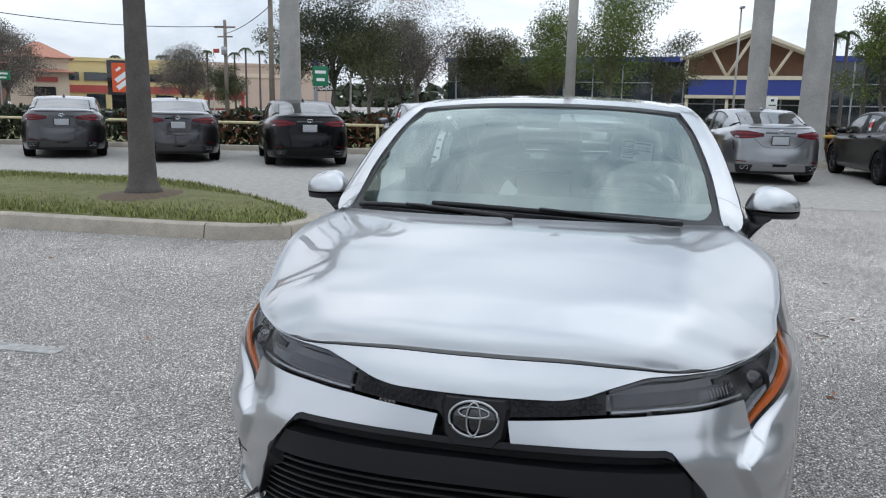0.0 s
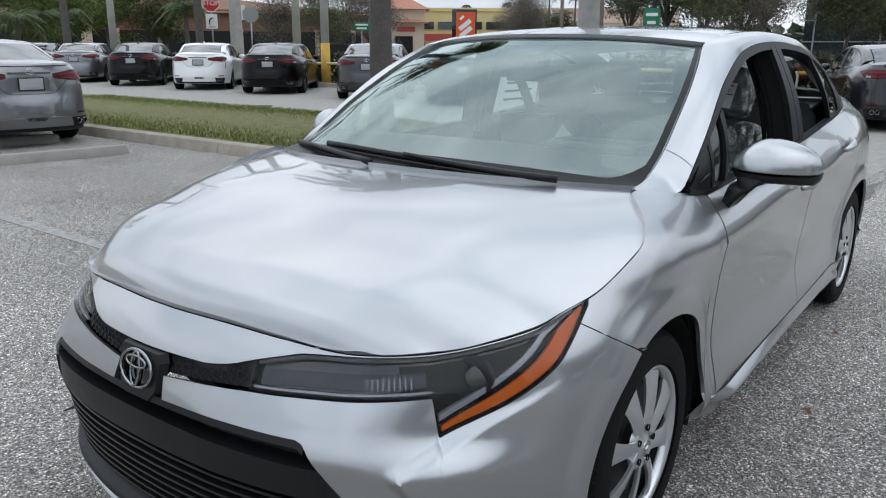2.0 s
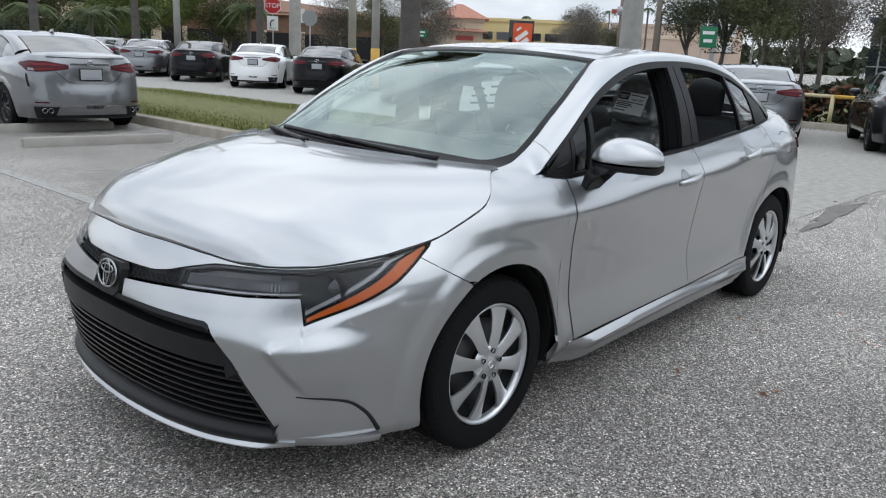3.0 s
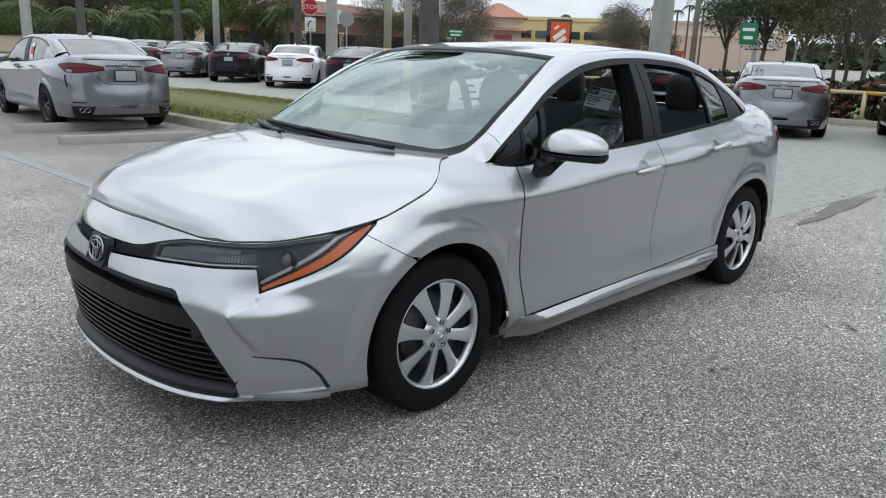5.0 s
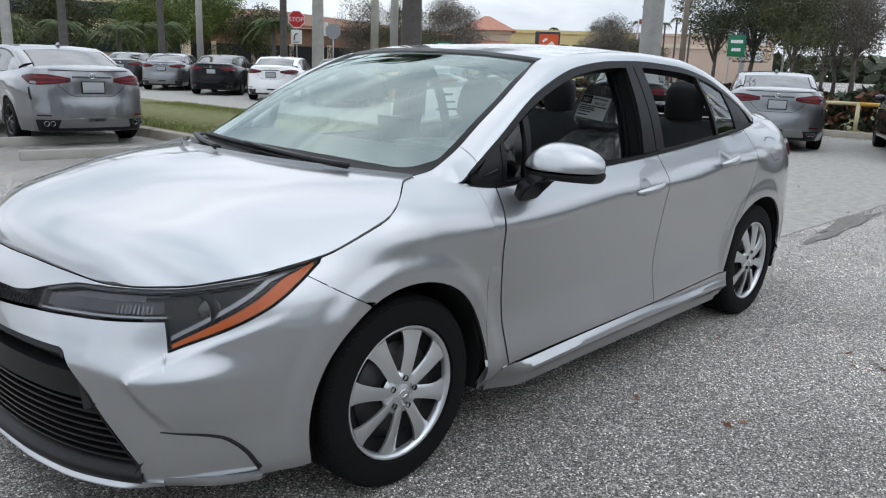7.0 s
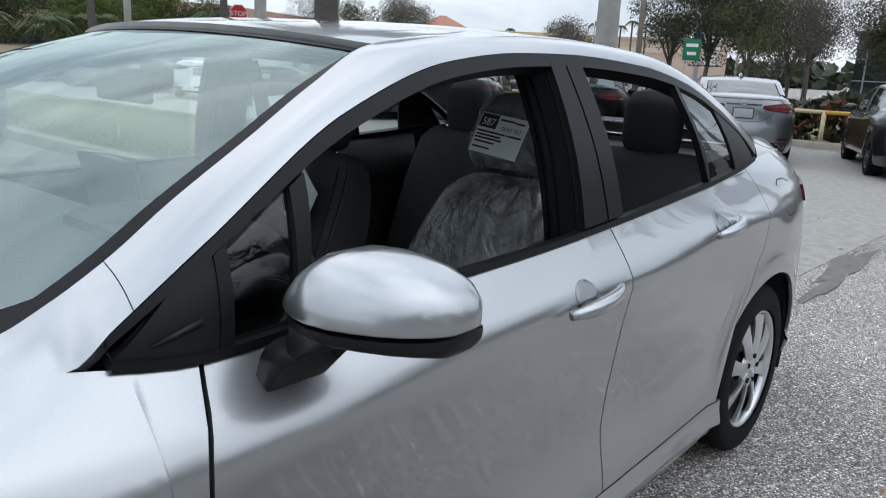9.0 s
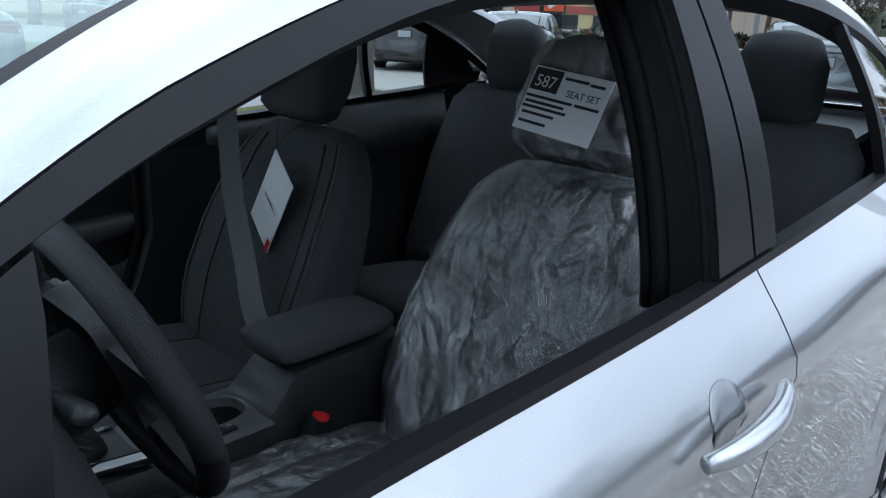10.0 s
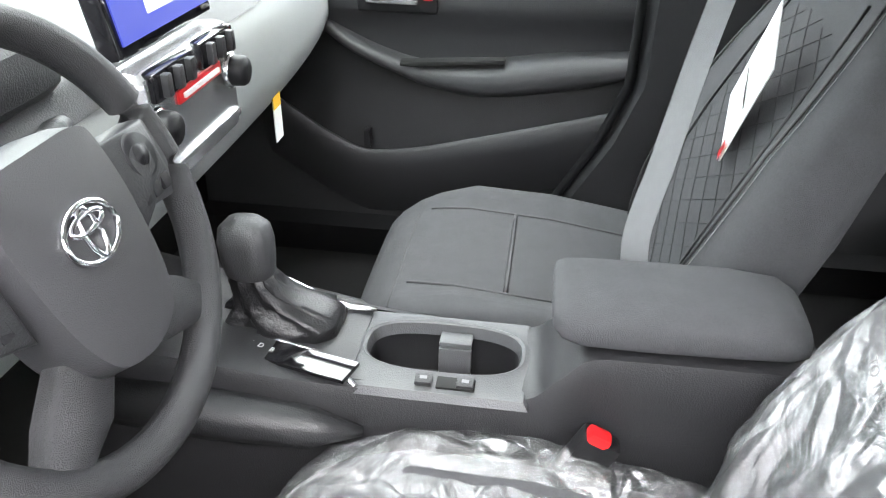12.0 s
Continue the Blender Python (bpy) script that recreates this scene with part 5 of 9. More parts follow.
# dashboard
sec = np.array([(-0.14, 0.955), (-0.30, 0.985), (-0.52, 1.005), (-0.64, 0.998), (-0.715, 0.965), (-0.745, 0.91), (-0.752, 0.84), (-0.735, 0.785), (-0.70, 0.745), (-0.62, 0.69), (-0.52, 0.60), (-0.46, 0.50), (-0.30, 0.45)])
sp_x, sp_z = spline(range(13), sec[:, 0]), spline(range(13), sec[:, 1])
q = np.linspace(0, 12, 60)
ys = np.linspace(-0.73, 0.73, 41)
D_ = np.zeros((41, 60, 3))
for i, y in enumerate(ys):
    bulge = 0.035 * (1 - (abs(y) / 0.73) ** 3)
    D_[i, :, 0] = sp_x(q) - bulge * np.clip((0.95 - sp_x(q) * 0 - 0) * 0 + np.clip(-sp_x(q) - 0.4, 0, 0.3) / 0.3, 0, 1)
    D_[i, :, 1] = y
    D_[i, :, 2] = sp_z(q)
dash = sheet("dashboard", D_, INNERG, sedan, "grey moulded dashboard")
sheet("dash_top", D_[:, :23] + np.array([-0.002, 0, 0.004]), INNER, dash, "dark soft dashboard top", angle=40)
part("cluster_hood", box_bm(0.20, 0.36, 0.07, (-0.66, 0.37, 1.005), 0.03, 3), INNER, dash)
part("cluster_glass", box_bm(0.02, 0.30, 0.10, (-0.735, 0.37, 0.965), 0.008), GLOSSB, dash)
scr_m = Matrix.Translation((-0.755, 0.015, 1.045)) @ Matrix.Rotation(radians(10), 4, "Y")
tab = part("touch_screen", box_bm(0.025, 0.235, 0.135, (0, 0, 0), 0.006), GLOSSB, dash, "tablet-like touch screen", m=scr_m)


def glow(name, color, strength):
    m, n, l, b = nodes_of(name)
    b.inputs["Base Color"].default_value = (0.01, 0.01, 0.01, 1)
    b.inputs["Emission Color"].default_value, b.inputs["Emission Strength"].default_value = (*color, 1), strength
    return m


SCREENB, SCREENW, SCREENC = glow("screen_blue", (0.03, 0.05, 0.42), 0.10), glow("screen_panel", (0.62, 0.66, 0.75), 0.13), glow("screen_button", (0.06, 0.22, 0.85), 0.16)
part("screen_face", box_bm(0.002, 0.215, 0.112, (-0.0142, 0, 0.002)), SCREENB, tab, m=scr_m)
part("screen_panel", box_bm(0.002, 0.085, 0.085, (-0.0155, 0.0, 0.008)), SCREENW, tab, m=scr_m)
part("screen_button", box_bm(0.002, 0.038, 0.030, (-0.0168, -0.018, 0.016)), SCREENC, tab, m=scr_m)
stack = part("centre_panel", box_bm(0.05, 0.25, 0.15, (-0.775, 0.015, 0.895), 0.02, 3), SATIN, dash, "satin silver centre panel")
for k_ in range(2):
    part("vent", box_bm(0.02, 0.10, 0.035, (-0.797, 0.075 - 0.12 * k_, 0.950), 0.006), GLOSSB, stack)
    for j_ in range(3):
        part("vent_vane", box_bm(0.016, 0.012, 0.026, (-0.807, 0.045 + 0.03 * j_ - 0.12 * k_, 0.950), 0.002), INNER, stack)
part("red_strip", box_bm(0.004, 0.12, 0.016, (-0.802, 0.01, 0.922), 0.001), REDP, stack)
part("white_strip", box_bm(0.004, 0.10, 0.006, (-0.805, 0.01, 0.922), 0.001), PAPER, stack)
V, Fc = lathe([(0.0, -0.022), (0.017, -0.022), (0.020, -0.018), (0.021, 0.0)], 28, axis="x")
for yk in (-0.09, 0.12):
    kn = solid("climate_knob", V + np.array([-0.80, yk, 0.905]), Fc, PLASTIC, stack)
    V2, F2 = lathe([(0.020, -0.004), (0.024, -0.002), (0.024, 0.004)], 28, axis="x")
    solid("knob_ring", V2 + np.array([-0.80, yk, 0.905]), F2, CHROME, kn)
part("lower_strip", box_bm(0.012, 0.22, 0.012, (-0.80, 0.015, 0.848), 0.004), SATIN, stack)
# tag that hangs at the glove box
tg = thing("glove_box_tag", "white and yellow paper tag hanging from the dashboard", "tag")
part("tag_paper", box_bm(0.002, 0.035, 0.075, (-0.765, -0.335, 0.74), 0.0), PAPER, tg)
part("tag_band", box_bm(0.0026, 0.035, 0.022, (-0.765, -0.335, 0.772), 0.0), plain("yellow_ink", (0.75, 0.42, 0.02), 0.6), tg)

# steering wheel
sw_c = np.array([-0.861, 0.410, 0.925])
tl = 0.375
sn = np.array([-math.cos(tl), 0, math.sin(tl)])
sa, sb = np.array([0, -1.0, 0]), np.array([math.sin(tl), 0, math.cos(tl)])
w = np.linspace(0, 2 * math.pi, 73)[:-1]
rim_pts = sw_c + 0.178 * (np.outer(np.cos(w), sa) + np.outer(np.sin(w), sb))
V, Fc = tube(rim_pts, 0.0175, 14, close=True)
SWM = plain("black_wheel_rim", (0.015, 0.015, 0.0165), 0.42, bump=0.6, bump_scale=900)
SWG = plain("grey_wheel_hub", (0.028, 0.028, 0.030), 0.42, bump=0.2, bump_scale=800)
swh = solid("steering_wheel", V, Fc, SWM, sedan, "black three-spoke steering wheel")
mw = Matrix(((sa[0], sb[0], sn[0], sw_c[0]), (sa[1], sb[1], sn[1], sw_c[1]), (sa[2], sb[2], sn[2], sw_c[2]), (0, 0, 0, 1)))


def sw_part(name, outline, z0, z1, mat, parent, inset=0.012, label=""):
    """A cushion-like plate in the wheel's own plane."""
    n_ = len(outline)
    o = np.array(outline, float)
    c_ = o.mean(0)
    rings = [(o, z0), (o, (z0 + z1) / 2 + 0.002), (c_ + (o - c_) * (1 - inset * 4), z1 - 0.002), (c_ + (o - c_) * (1 - inset * 14), z1), (c_ + (o - c_) * 0.3, z1 + 0.004)]
    V = [tuple(mw @ Vector((p[0], p[1], z))) for r, z in rings for p in r]
    F = []
    for i in range(len(rings) - 1):
        for j in range(n_):
            F.append((i * n_ + j, i * n_ + (j + 1) % n_, (i + 1) * n_ + (j + 1) % n_, (i + 1) * n_ + j))
    F.append(tuple(range((len(rings) - 1) * n_, len(rings) * n_)))
    return fix_normals(solid(name, V, F, mat, parent, label, angle=50))


def smooth_loop(pts, n=48):
    p = np.array(pts + pts[:3], float)
    k_ = len(pts)
    q_ = np.linspace(1, k_ + 1, n + 1)[:-1]
    fx, fy = spline(range(len(p)), p[:, 0]), spline(range(len(p)), p[:, 1])
    return np.stack([fx(q_), fy(q_)], 1)


hub = sw_part("hub_pad", smooth_loop([(-0.066, 0.072), (-0.035, 0.080), (0.035, 0.080), (0.066, 0.072), (0.073, 0.02), (0.064, -0.055), (0.040, -0.096), (0.0, -0.106), (-0.040, -0.096), (-0.064, -0.055), (-0.073, 0.02)], 66), -0.02, 0.035, SWG, swh)
for sg in (1, -1):
    sw_part("spoke", [(sg * a, b) for a, b in ((0.07, 0.05), (0.165, 0.045), (0.168, 0.0), (0.15, -0.03), (0.07, -0.02))], -0.014, 0.014, SWG, swh)
    pad = sw_part("switch_pad", [(sg * a, b) for a, b in ((0.078, 0.048), (0.150, 0.046), (0.150, -0.006), (0.078, -0.034))], 0.008, 0.022, INNER, swh)
    V, Fc = lathe([(0.0, 0.028), (0.009, 0.027), (0.010, 0.024), (0.020, 0.026), (0.0215, 0.021)], 28, axis="z")
    solid("switch_ring", [tuple(mw @ Vector((p[0] + sg * 0.117, p[1] + 0.022, p[2]))) for p in V], Fc, PLASTIC, pad)
    for bx in (0.098, 0.116, 0.134):
        part("switch", box_bm(0.013, 0.014, 0.006, (sg * bx, -0.010, 0.021), 0.002), PLASTIC, pad, m=mw)
for sg in (1, -1):
    sw_part("lower_spoke", [(sg * a_, b_) for a_, b_ in ((0.014, -0.092), (0.056, -0.060), (0.100, -0.088), (0.130, -0.118), (0.106, -0.142), (0.050, -0.125))], -0.014, 0.008, SWM, swh)
mb = mw @ Matrix.Translation((0, 0.006, 0.040))
for ra, rb, cz in ((0.031, 0.022, 0.0), (0.009, 0.020, 0.0), (0.020, 0.0065, 0.008)):
    P = np.array([tuple(mb @ Vector((ra * math.cos(a), rb * math.sin(a) + cz, 0.0))) for a in np.linspace(0, 2 * math.pi, 33)[:-1]])
    V, Fc = tube(P, 0.0026, 8, close=True)
    solid("wheel_badge", V, Fc, CHROME, hub)
V, Fc = tube([tuple(mw @ Vector((0, 0, z))) for z in (-0.02, -0.12, -0.30)], [0.05, 0.06, 0.07], 16)
solid("steering_column", V, Fc, INNER, sedan)
for sg in (1, -1):
    V, Fc = tube([tuple(mw @ Vector((sg * x, y, -0.075))) for x, y in ((0.04, 0.02), (0.10, 0.045), (0.16, 0.06), (0.175, 0.062))], [0.011, 0.010, 0.014, 0.010], 10, flat=0.7)
    solid("stalk", V, Fc, INNER, sedan)

# centre console: body, cup holder, selector, arm rest
CY = 0.076
cz = 0.598
xs = np.array([-0.66, -0.80, -0.95, -1.04, -1.13, -1.225, -1.265, -1.31, -1.56])
topz = np.array([0.65, 0.63, 0.608, 0.601, 0.598, 0.602, 0.635, 0.668, 0.672])
half = np.array([0.110, 0.10, 0.092, 0.085, 0.080, 0.074, 0.070, 0.066, 0.066])
G = np.zeros((9, 10, 3))
for i in range(9):
    prof_ = [(1.16, 0.27), (1.14, topz[i] - 0.06), (1.08, topz[i] - 0.018), (1.0, topz[i] - 0.004), (0.86, topz[i])]
    row = [(CY + half[i] * a, b) for a, b in prof_] + [(CY - half[i] * a, b) for a, b in prof_[::-1]]
    G[i] = [(xs[i], y, z) for y, z in row]
q = np.linspace(0, 8, 50)
G = np.stack([np.stack([spline(range(9), G[:, j, k_])(q) for k_ in range(3)], 1) for j in range(10)], 1)
console = sheet("centre_console", G, CONSOLED, sedan, "dark centre console between the seats", angle=40)
# cup holder with a dark well and a divider
w = np.linspace(0, 2 * math.pi, 41)[:-1]
f_ = lambda c: np.sign(c) * np.abs(c) ** 0.7
ring = lambda k1, k2, z: np.stack([-1.116 + 0.102 * k1 * f_(np.cos(w)), CY - 0.004 + 0.050 * k2 * f_(np.sin(w)), np.full(40, z)], 1)
rect = lambda z, g: np.stack([-1.116 + (0.108 + g) * np.clip(1.3 * f_(np.cos(w)), -1, 1), CY + 0.006 + (0.078 + g) * np.clip(1.3 * f_(np.sin(w)), -1, 1), np.full(40, z)], 1)
bm_c = bmesh.new()
bm_c.from_mesh(console.data)
bmesh.ops.delete(bm_c, geom=[f for f in bm_c.faces if -1.222 < f.calc_center_median().x < -1.010 and abs(f.calc_center_median().y - CY) < 0.01 and f.calc_center_median().z > 0.5], context="FACES")
bm_c.to_mesh(console.data)
bm_c.free()
sheet("cup_rim", np.stack([rect(cz - 0.006, 0.006), rect(cz + 0.0035, 0.0), ring(1.10, 1.14, cz + 0.0045), ring(1.04, 1.05, cz + 0.0075), ring(1, 1, cz + 0.005), ring(0.97, 0.95, cz - 0.012)], 1), CONSOLEG, console, closed_u=True, flip=True, angle=35)
sheet("cup_well", np.stack([ring(0.97, 0.95, cz - 0.012), ring(0.94, 0.90, cz - 0.07), ring(0.85, 0.8, cz - 0.075), ring(0.05, 0.05, cz - 0.075)], 1), PLASTIC, console, closed_u=True, flip=True)
part("cup_divider", box_bm(0.044, 0.026, 0.008, (-1.128, CY - 0.036, cz - 0.006), 0.003, 2), CONSOLEG, console)
part("cup_divider", box_bm(0.044, 0.012, 0.055, (-1.128, CY - 0.026, cz - 0.038), 0.003), CONSOLEG, console)
part("cup_step", box_bm(0.060, 0.040, 0.020, (-1.140, CY + 0.022, cz - 0.046), 0.008, 3), CONSOLEG, console)
for xk in (-1.100, -1.152):
    sw_ = part("console_switch", box_bm(0.022, 0.019, 0.007, (xk, CY + 0.066, cz + 0.008), 0.003, 2), CONSOLED, console)
    part("switch_mark", box_bm(0.009, 0.006, 0.0006, (xk, CY + 0.066, cz + 0.0118)), THREAD, sw_)
# flat black plate that draws the shade of a recess by the switches
part("switch_recess", box_bm(0.048, 0.021, 0.004, (-1.140, CY + 0.066, cz + 0.0055), 0.0018), SHADOW, console)
# selector with gaiter
secs = []
for k_, (x, y_, z, a, b) in enumerate([(-0.895, 0.050, 0.608, 0.080, 0.056), (-0.895, 0.050, 0.624, 0.076, 0.052), (-0.890, 0.052, 0.634, 0.060, 0.044), (-0.880, 0.056, 0.646, 0.046, 0.036), (-0.872, 0.062, 0.662, 0.034, 0.030), (-0.866, 0.066, 0.680, 0.026, 0.026), (-0.862, 0.068, 0.700, 0.022, 0.022)]):
    R = ring_sec((x, y_, z), (1, 0, 0), (0, 1, 0), a, b, 2.8, 48)
    fold = np.sin(np.arange(48) * 2.2 / 2 + 0.9 * k_) + 0.6 * np.sin(np.arange(48) * 0.9 + 2.1 * k_)
    R += (0.0045 if 0 < k_ < 6 else 0.001) * fold[:, None] * np.array([1, 1, 0.8])
    secs.append(R)
V, Fc = loft(secs)
fix_normals(solid("selector_gaiter", V, Fc, GAITER, console, "black leatherette gaiter"))
secs = [ring_sec((-0.862 + dx, 0.069, z), (1, 0, 0), (0, 1, 0), a, a * 0.86, 2.6, 28) for dx, z, a in ((0, 0.688, 0.024), (0, 0.694, 0.031), (0.001, 0.715, 0.034), (0.002, 0.740, 0.035), (0.002, 0.758, 0.032), (0.002, 0.768, 0.022), (0.002, 0.771, 0.006))]
V, Fc = loft(secs)
fix_normals(solid("selector_knob", V, Fc, DOORPAD, console))
turn_p = Matrix.Rotation(radians(-17), 4, "Z")
ind = part("selector_panel", box_bm(0.23, 0.040, 0.006, (-0.905, 0.128, 0.612), 0.002, rot=turn_p @ Matrix.Rotation(radians(4), 4, "Y")), GLOSSB, console, "gloss black selector panel with letters")
for line_ in (((-0.80, 0.092, 0.622), (-0.90, 0.104, 0.614), (-0.958, 0.120, 0.611), (-0.990, 0.140, 0.609), (-1.020, 0.168, 0.606)), ((-0.80, -0.055, 0.625), (-0.88, -0.030, 0.616), (-0.945, 0.002, 0.611), (-0.975, 0.012, 0.609), (-1.012, 0.008, 0.607))):
    V, Fc = tube(line_, [0.003, 0.0035, 0.0045, 0.006, 0.004], 8, flat=0.7)
    solid("selector_trim", V, Fc, SATIN, console)
for sg in (1, -1):
    V, Fc = tube([(-0.66, CY + sg * 0.125, 0.575), (-0.85, CY + sg * 0.125, 0.565), (-0.97, CY + sg * 0.118, 0.555), (-1.03, CY + sg * 0.105, 0.545)], [0.03, 0.032, 0.026, 0.006], 12)
    solid("knee_pad", V, Fc, INNER, console)


def words(text, size, m, mat, parent, name="lettering", label=""):
    cu = bpy.data.curves.new("lettering", "FONT")
    cu.body, cu.size, cu.align_x, cu.align_y, cu.extrude = text, size, "CENTER", "CENTER", 0.0002
    tmp = bpy.data.objects.new("tmp", cu)
    scene.collection.objects.link(tmp)
    me = bpy.data.meshes.new_from_object(tmp)
    bpy.data.objects.remove(tmp)
    me.transform(m)
    me.materials.clear()
    me.materials.append(mat)
    ob = new(name, me)
    if parent is not None:
        ob.parent = parent
    if label:
        ob["label"] = label
    return ob


LETTER = plain("white_lettering", (0.7, 0.7, 0.7), 0.5)
for k_, ch in enumerate("PRNDB"):
    mt = Matrix.Translation((-0.838 - 0.016 * k_, 0.109 + 0.0049 * k_, 0.6205 - 0.0011 * k_)) @ Matrix.Rotation(radians(163), 4, "Z")
    words(ch, 0.011, mt, SCREENC if ch == "P" else LETTER, ind)
# arm rest lid
secs = []
for x, z, a, b in ((-1.248, 0.716, 0.046, 0.006), (-1.251, 0.713, 0.060, 0.018), (-1.262, 0.708, 0.068, 0.027), (-1.285, 0.705, 0.072, 0.031), (-1.36, 0.706, 0.073, 0.032), (-1.46, 0.708, 0.072, 0.031), (-1.515, 0.706, 0.068, 0.028), (-1.535, 0.702, 0.058, 0.020), (-1.541, 0.700, 0.04, 0.010)):
    secs.append(ring_sec((x, CY + 0.006, z), (0, 1, 0), (0, 0, 1), a, b, 3.0, 40))
V, Fc = loft(secs)
arm = fix_normals(solid("arm_rest_lid", V, Fc, FABRIC, console, "padded fabric arm rest"))

# seats
def seat(cy, name, label, kc=1.0, kb=1.0, lean=((-1.485, 0.47), (-1.73, 1.03))):
    root = None
    secs = []
    for x, z, wd, h in ((-0.935, 0.460, 0.13, 0.018), (-0.94, 0.463, 0.185, 0.036), (-0.958, 0.467, 0.215, 0.052), (-0.99, 0.472, 0.232, 0.064), (-1.03, 0.476, 0.244, 0.071), (-1.10, 0.478, 0.25, 0.075), (-1.25, 0.462, 0.255, 0.080), (-1.40, 0.44, 0.25, 0.08), (-1.50, 0.435, 0.24, 0.06)):
        wd *= kc
        R = ring_sec((x, cy, z), (0, 1, 0), (0, 0, 1), wd, h, 3.0, 48)
        side = np.abs(R[:, 1] - cy) / wd
        up = R[:, 2] > z
        R[:, 2] += np.where(up, 0.042 * smooth01((side - 0.55) / 0.35) - 0.008, 0) * min(1, abs(x + 0.95) * 6)
        secs.append(R)
    V, Fc = loft(secs)
    root = fix_normals(solid(name, V, Fc, FABRIC, sedan, label))
    cush = secs
    base, topv = np.array([lean[0][0], cy, lean[0][1]]), np.array([lean[1][0], cy, lean[1][1]])
    axis = (topv - base) / np.linalg.norm(topv - base)
    fwd = np.cross(np.array([0, 1.0, 0]), axis)
    if fwd[0] < 0:
        fwd = -fwd
    secs = []
    for t_, wd, h in ((-0.02, 0.20, 0.05), (0.0, 0.225, 0.066), (0.10, 0.245, 0.075), (0.3, 0.268, 0.080), (0.5, 0.268, 0.076), (0.7, 0.252, 0.068), (0.85, 0.226, 0.060), (0.95, 0.190, 0.050), (1.0, 0.150, 0.038), (1.012, 0.11, 0.02)):
        wd *= kb
        R = ring_sec(base + (topv - base) * t_, (0, 1, 0), fwd, wd, h, 3.4, 48)
        rel = (R - (base + (topv - base) * t_)) @ fwd
        side = np.abs(R[:, 1] - cy) / wd
        bol = 0.038 * np.interp(t_, [0, 0.2, 0.6, 1], [0.5, 1, 0.8, 0.1])
        R = R + np.outer(np.where(rel > 0, bol * smooth01((side - 0.5) / 0.35) - 0.01, 0), fwd)
        secs.append(R)
    V, Fc = loft(secs)
    fix_normals(solid("backrest", V, Fc, FABRIC, root))
    back = secs
    hb = base + (topv - base) * 1.04
    secs = []
    for t_, wd, h in ((-0.02, 0.09, 0.03), (0.0, 0.122, 0.048), (0.07, 0.135, 0.056), (0.14, 0.130, 0.052), (0.19, 0.110, 0.042), (0.205, 0.08, 0.025)):
        secs.append(ring_sec(hb + axis * t_ + fwd * 0.058, (0, 1, 0), fwd, wd, h, 3.2, 36))
    V, Fc = loft(secs)
    fix_normals(solid("headrest", V, Fc, FABRIC, root))
    for sg in (1, -1):
        V, Fc = tube([topv + np.array([0.0, sg * 0.06, -0.04]), hb + np.array([0.045, sg * 0.06, 0.03])], 0.006, 8)
        solid("headrest_post", V, Fc, CHROME, root)
    return root, cush, back, secs, base, topv, axis, fwd


p_seat, p_cush, p_back, p_hr, p_base, p_top, p_axis, p_fwd = seat(-0.300, "passenger_seat", "dark fabric passenger seat with quilted insert", 0.93, 1.0, ((-1.455, 0.47), (-1.665, 1.03)))
d_seat, d_cush, d_back, d_hr, d_base, d_top, d_axis, d_fwd = seat(0.44, "driver_seat", "dark fabric driver's seat under plastic film")


def on_back(secs, t_, side, lift=0.002, base=None, topv=None, cy=0.0, fwd=None):
    """A point on the front of a backrest: t_ along its height, side from -1 to 1."""
    ts = np.array([-0.02, 0.0, 0.10, 0.3, 0.5, 0.7, 0.85, 0.95, 1.0, 1.012])
    wd = np.interp(t_, ts, [0.20, 0.225, 0.245, 0.268, 0.268, 0.252, 0.226, 0.190, 0.150, 0.11])
    h = np.interp(t_, ts, [0.05, 0.066, 0.075, 0.080, 0.076, 0.068, 0.060, 0.05, 0.038, 0.02])
    s_ = abs(side)
    bol = 0.038 * np.interp(t_, [0, 0.2, 0.6, 1], [0.5, 1, 0.8, 0.1])
    d = h * max(0, 1 - s_ ** 3.4) ** (1 / 3.4) + bol * float(smooth01((s_ - 0.5) / 0.35)) - 0.01 + lift
    return base + (topv - base) * t_ + np.array([0, side * wd, 0]) + fwd * d


pb = lambda t_, s_, lift=0.002: on_back(p_back, t_, s_, lift, p_base, p_top, -0.300, p_fwd)
# insert of the backrest with stitched lozenges, seams along the bolsters
G = np.array([[pb(t_, s_, 0.0012) for s_ in np.linspace(-0.56, 0.56, 15)] for t_ in np.linspace(0.06, 0.92, 24)])
ins = sheet("backrest_insert", G.transpose(1, 0, 2), MESHFAB, p_seat, "quilted seat insert")
for sg in (1, -1):
    V, Fc = tube([pb(t_, sg * 0.58, 0.002) for t_ in np.linspace(0.04, 0.93, 24)], 0.0026, 6)
    solid("seam", V, Fc, PIPING, p_seat)
    V, Fc = tube([pb(t_, sg * 0.80, 0.003) for t_ in np.linspace(0.06, 0.95, 24)], 0.0022, 6)
    solid("seam", V, Fc, PIPING, p_seat)
    V, Fc = tube([pb(t_, sg * 0.835, 0.002) for t_ in np.linspace(0.06, 0.95, 24)], 0.0009, 4)
    solid("stitch_line", V, Fc, THREAD, p_seat)
for k_ in range(-3, 12):
    for sl in (1, -1):
        a_ = [pb(t_, sl * s_, 0.0022) for t_, s_ in ((0.08 + 0.075 * k_ + 0.26 * (s_ + 0.55), s_) for s_ in np.linspace(-0.55, 0.55, 14)) if 0.06 < t_ < 0.86]
        if len(a_) > 2:
            V, Fc = tube(a_, 0.0006, 4)
            solid("quilt_stitch", V, Fc, QUILT, ins)
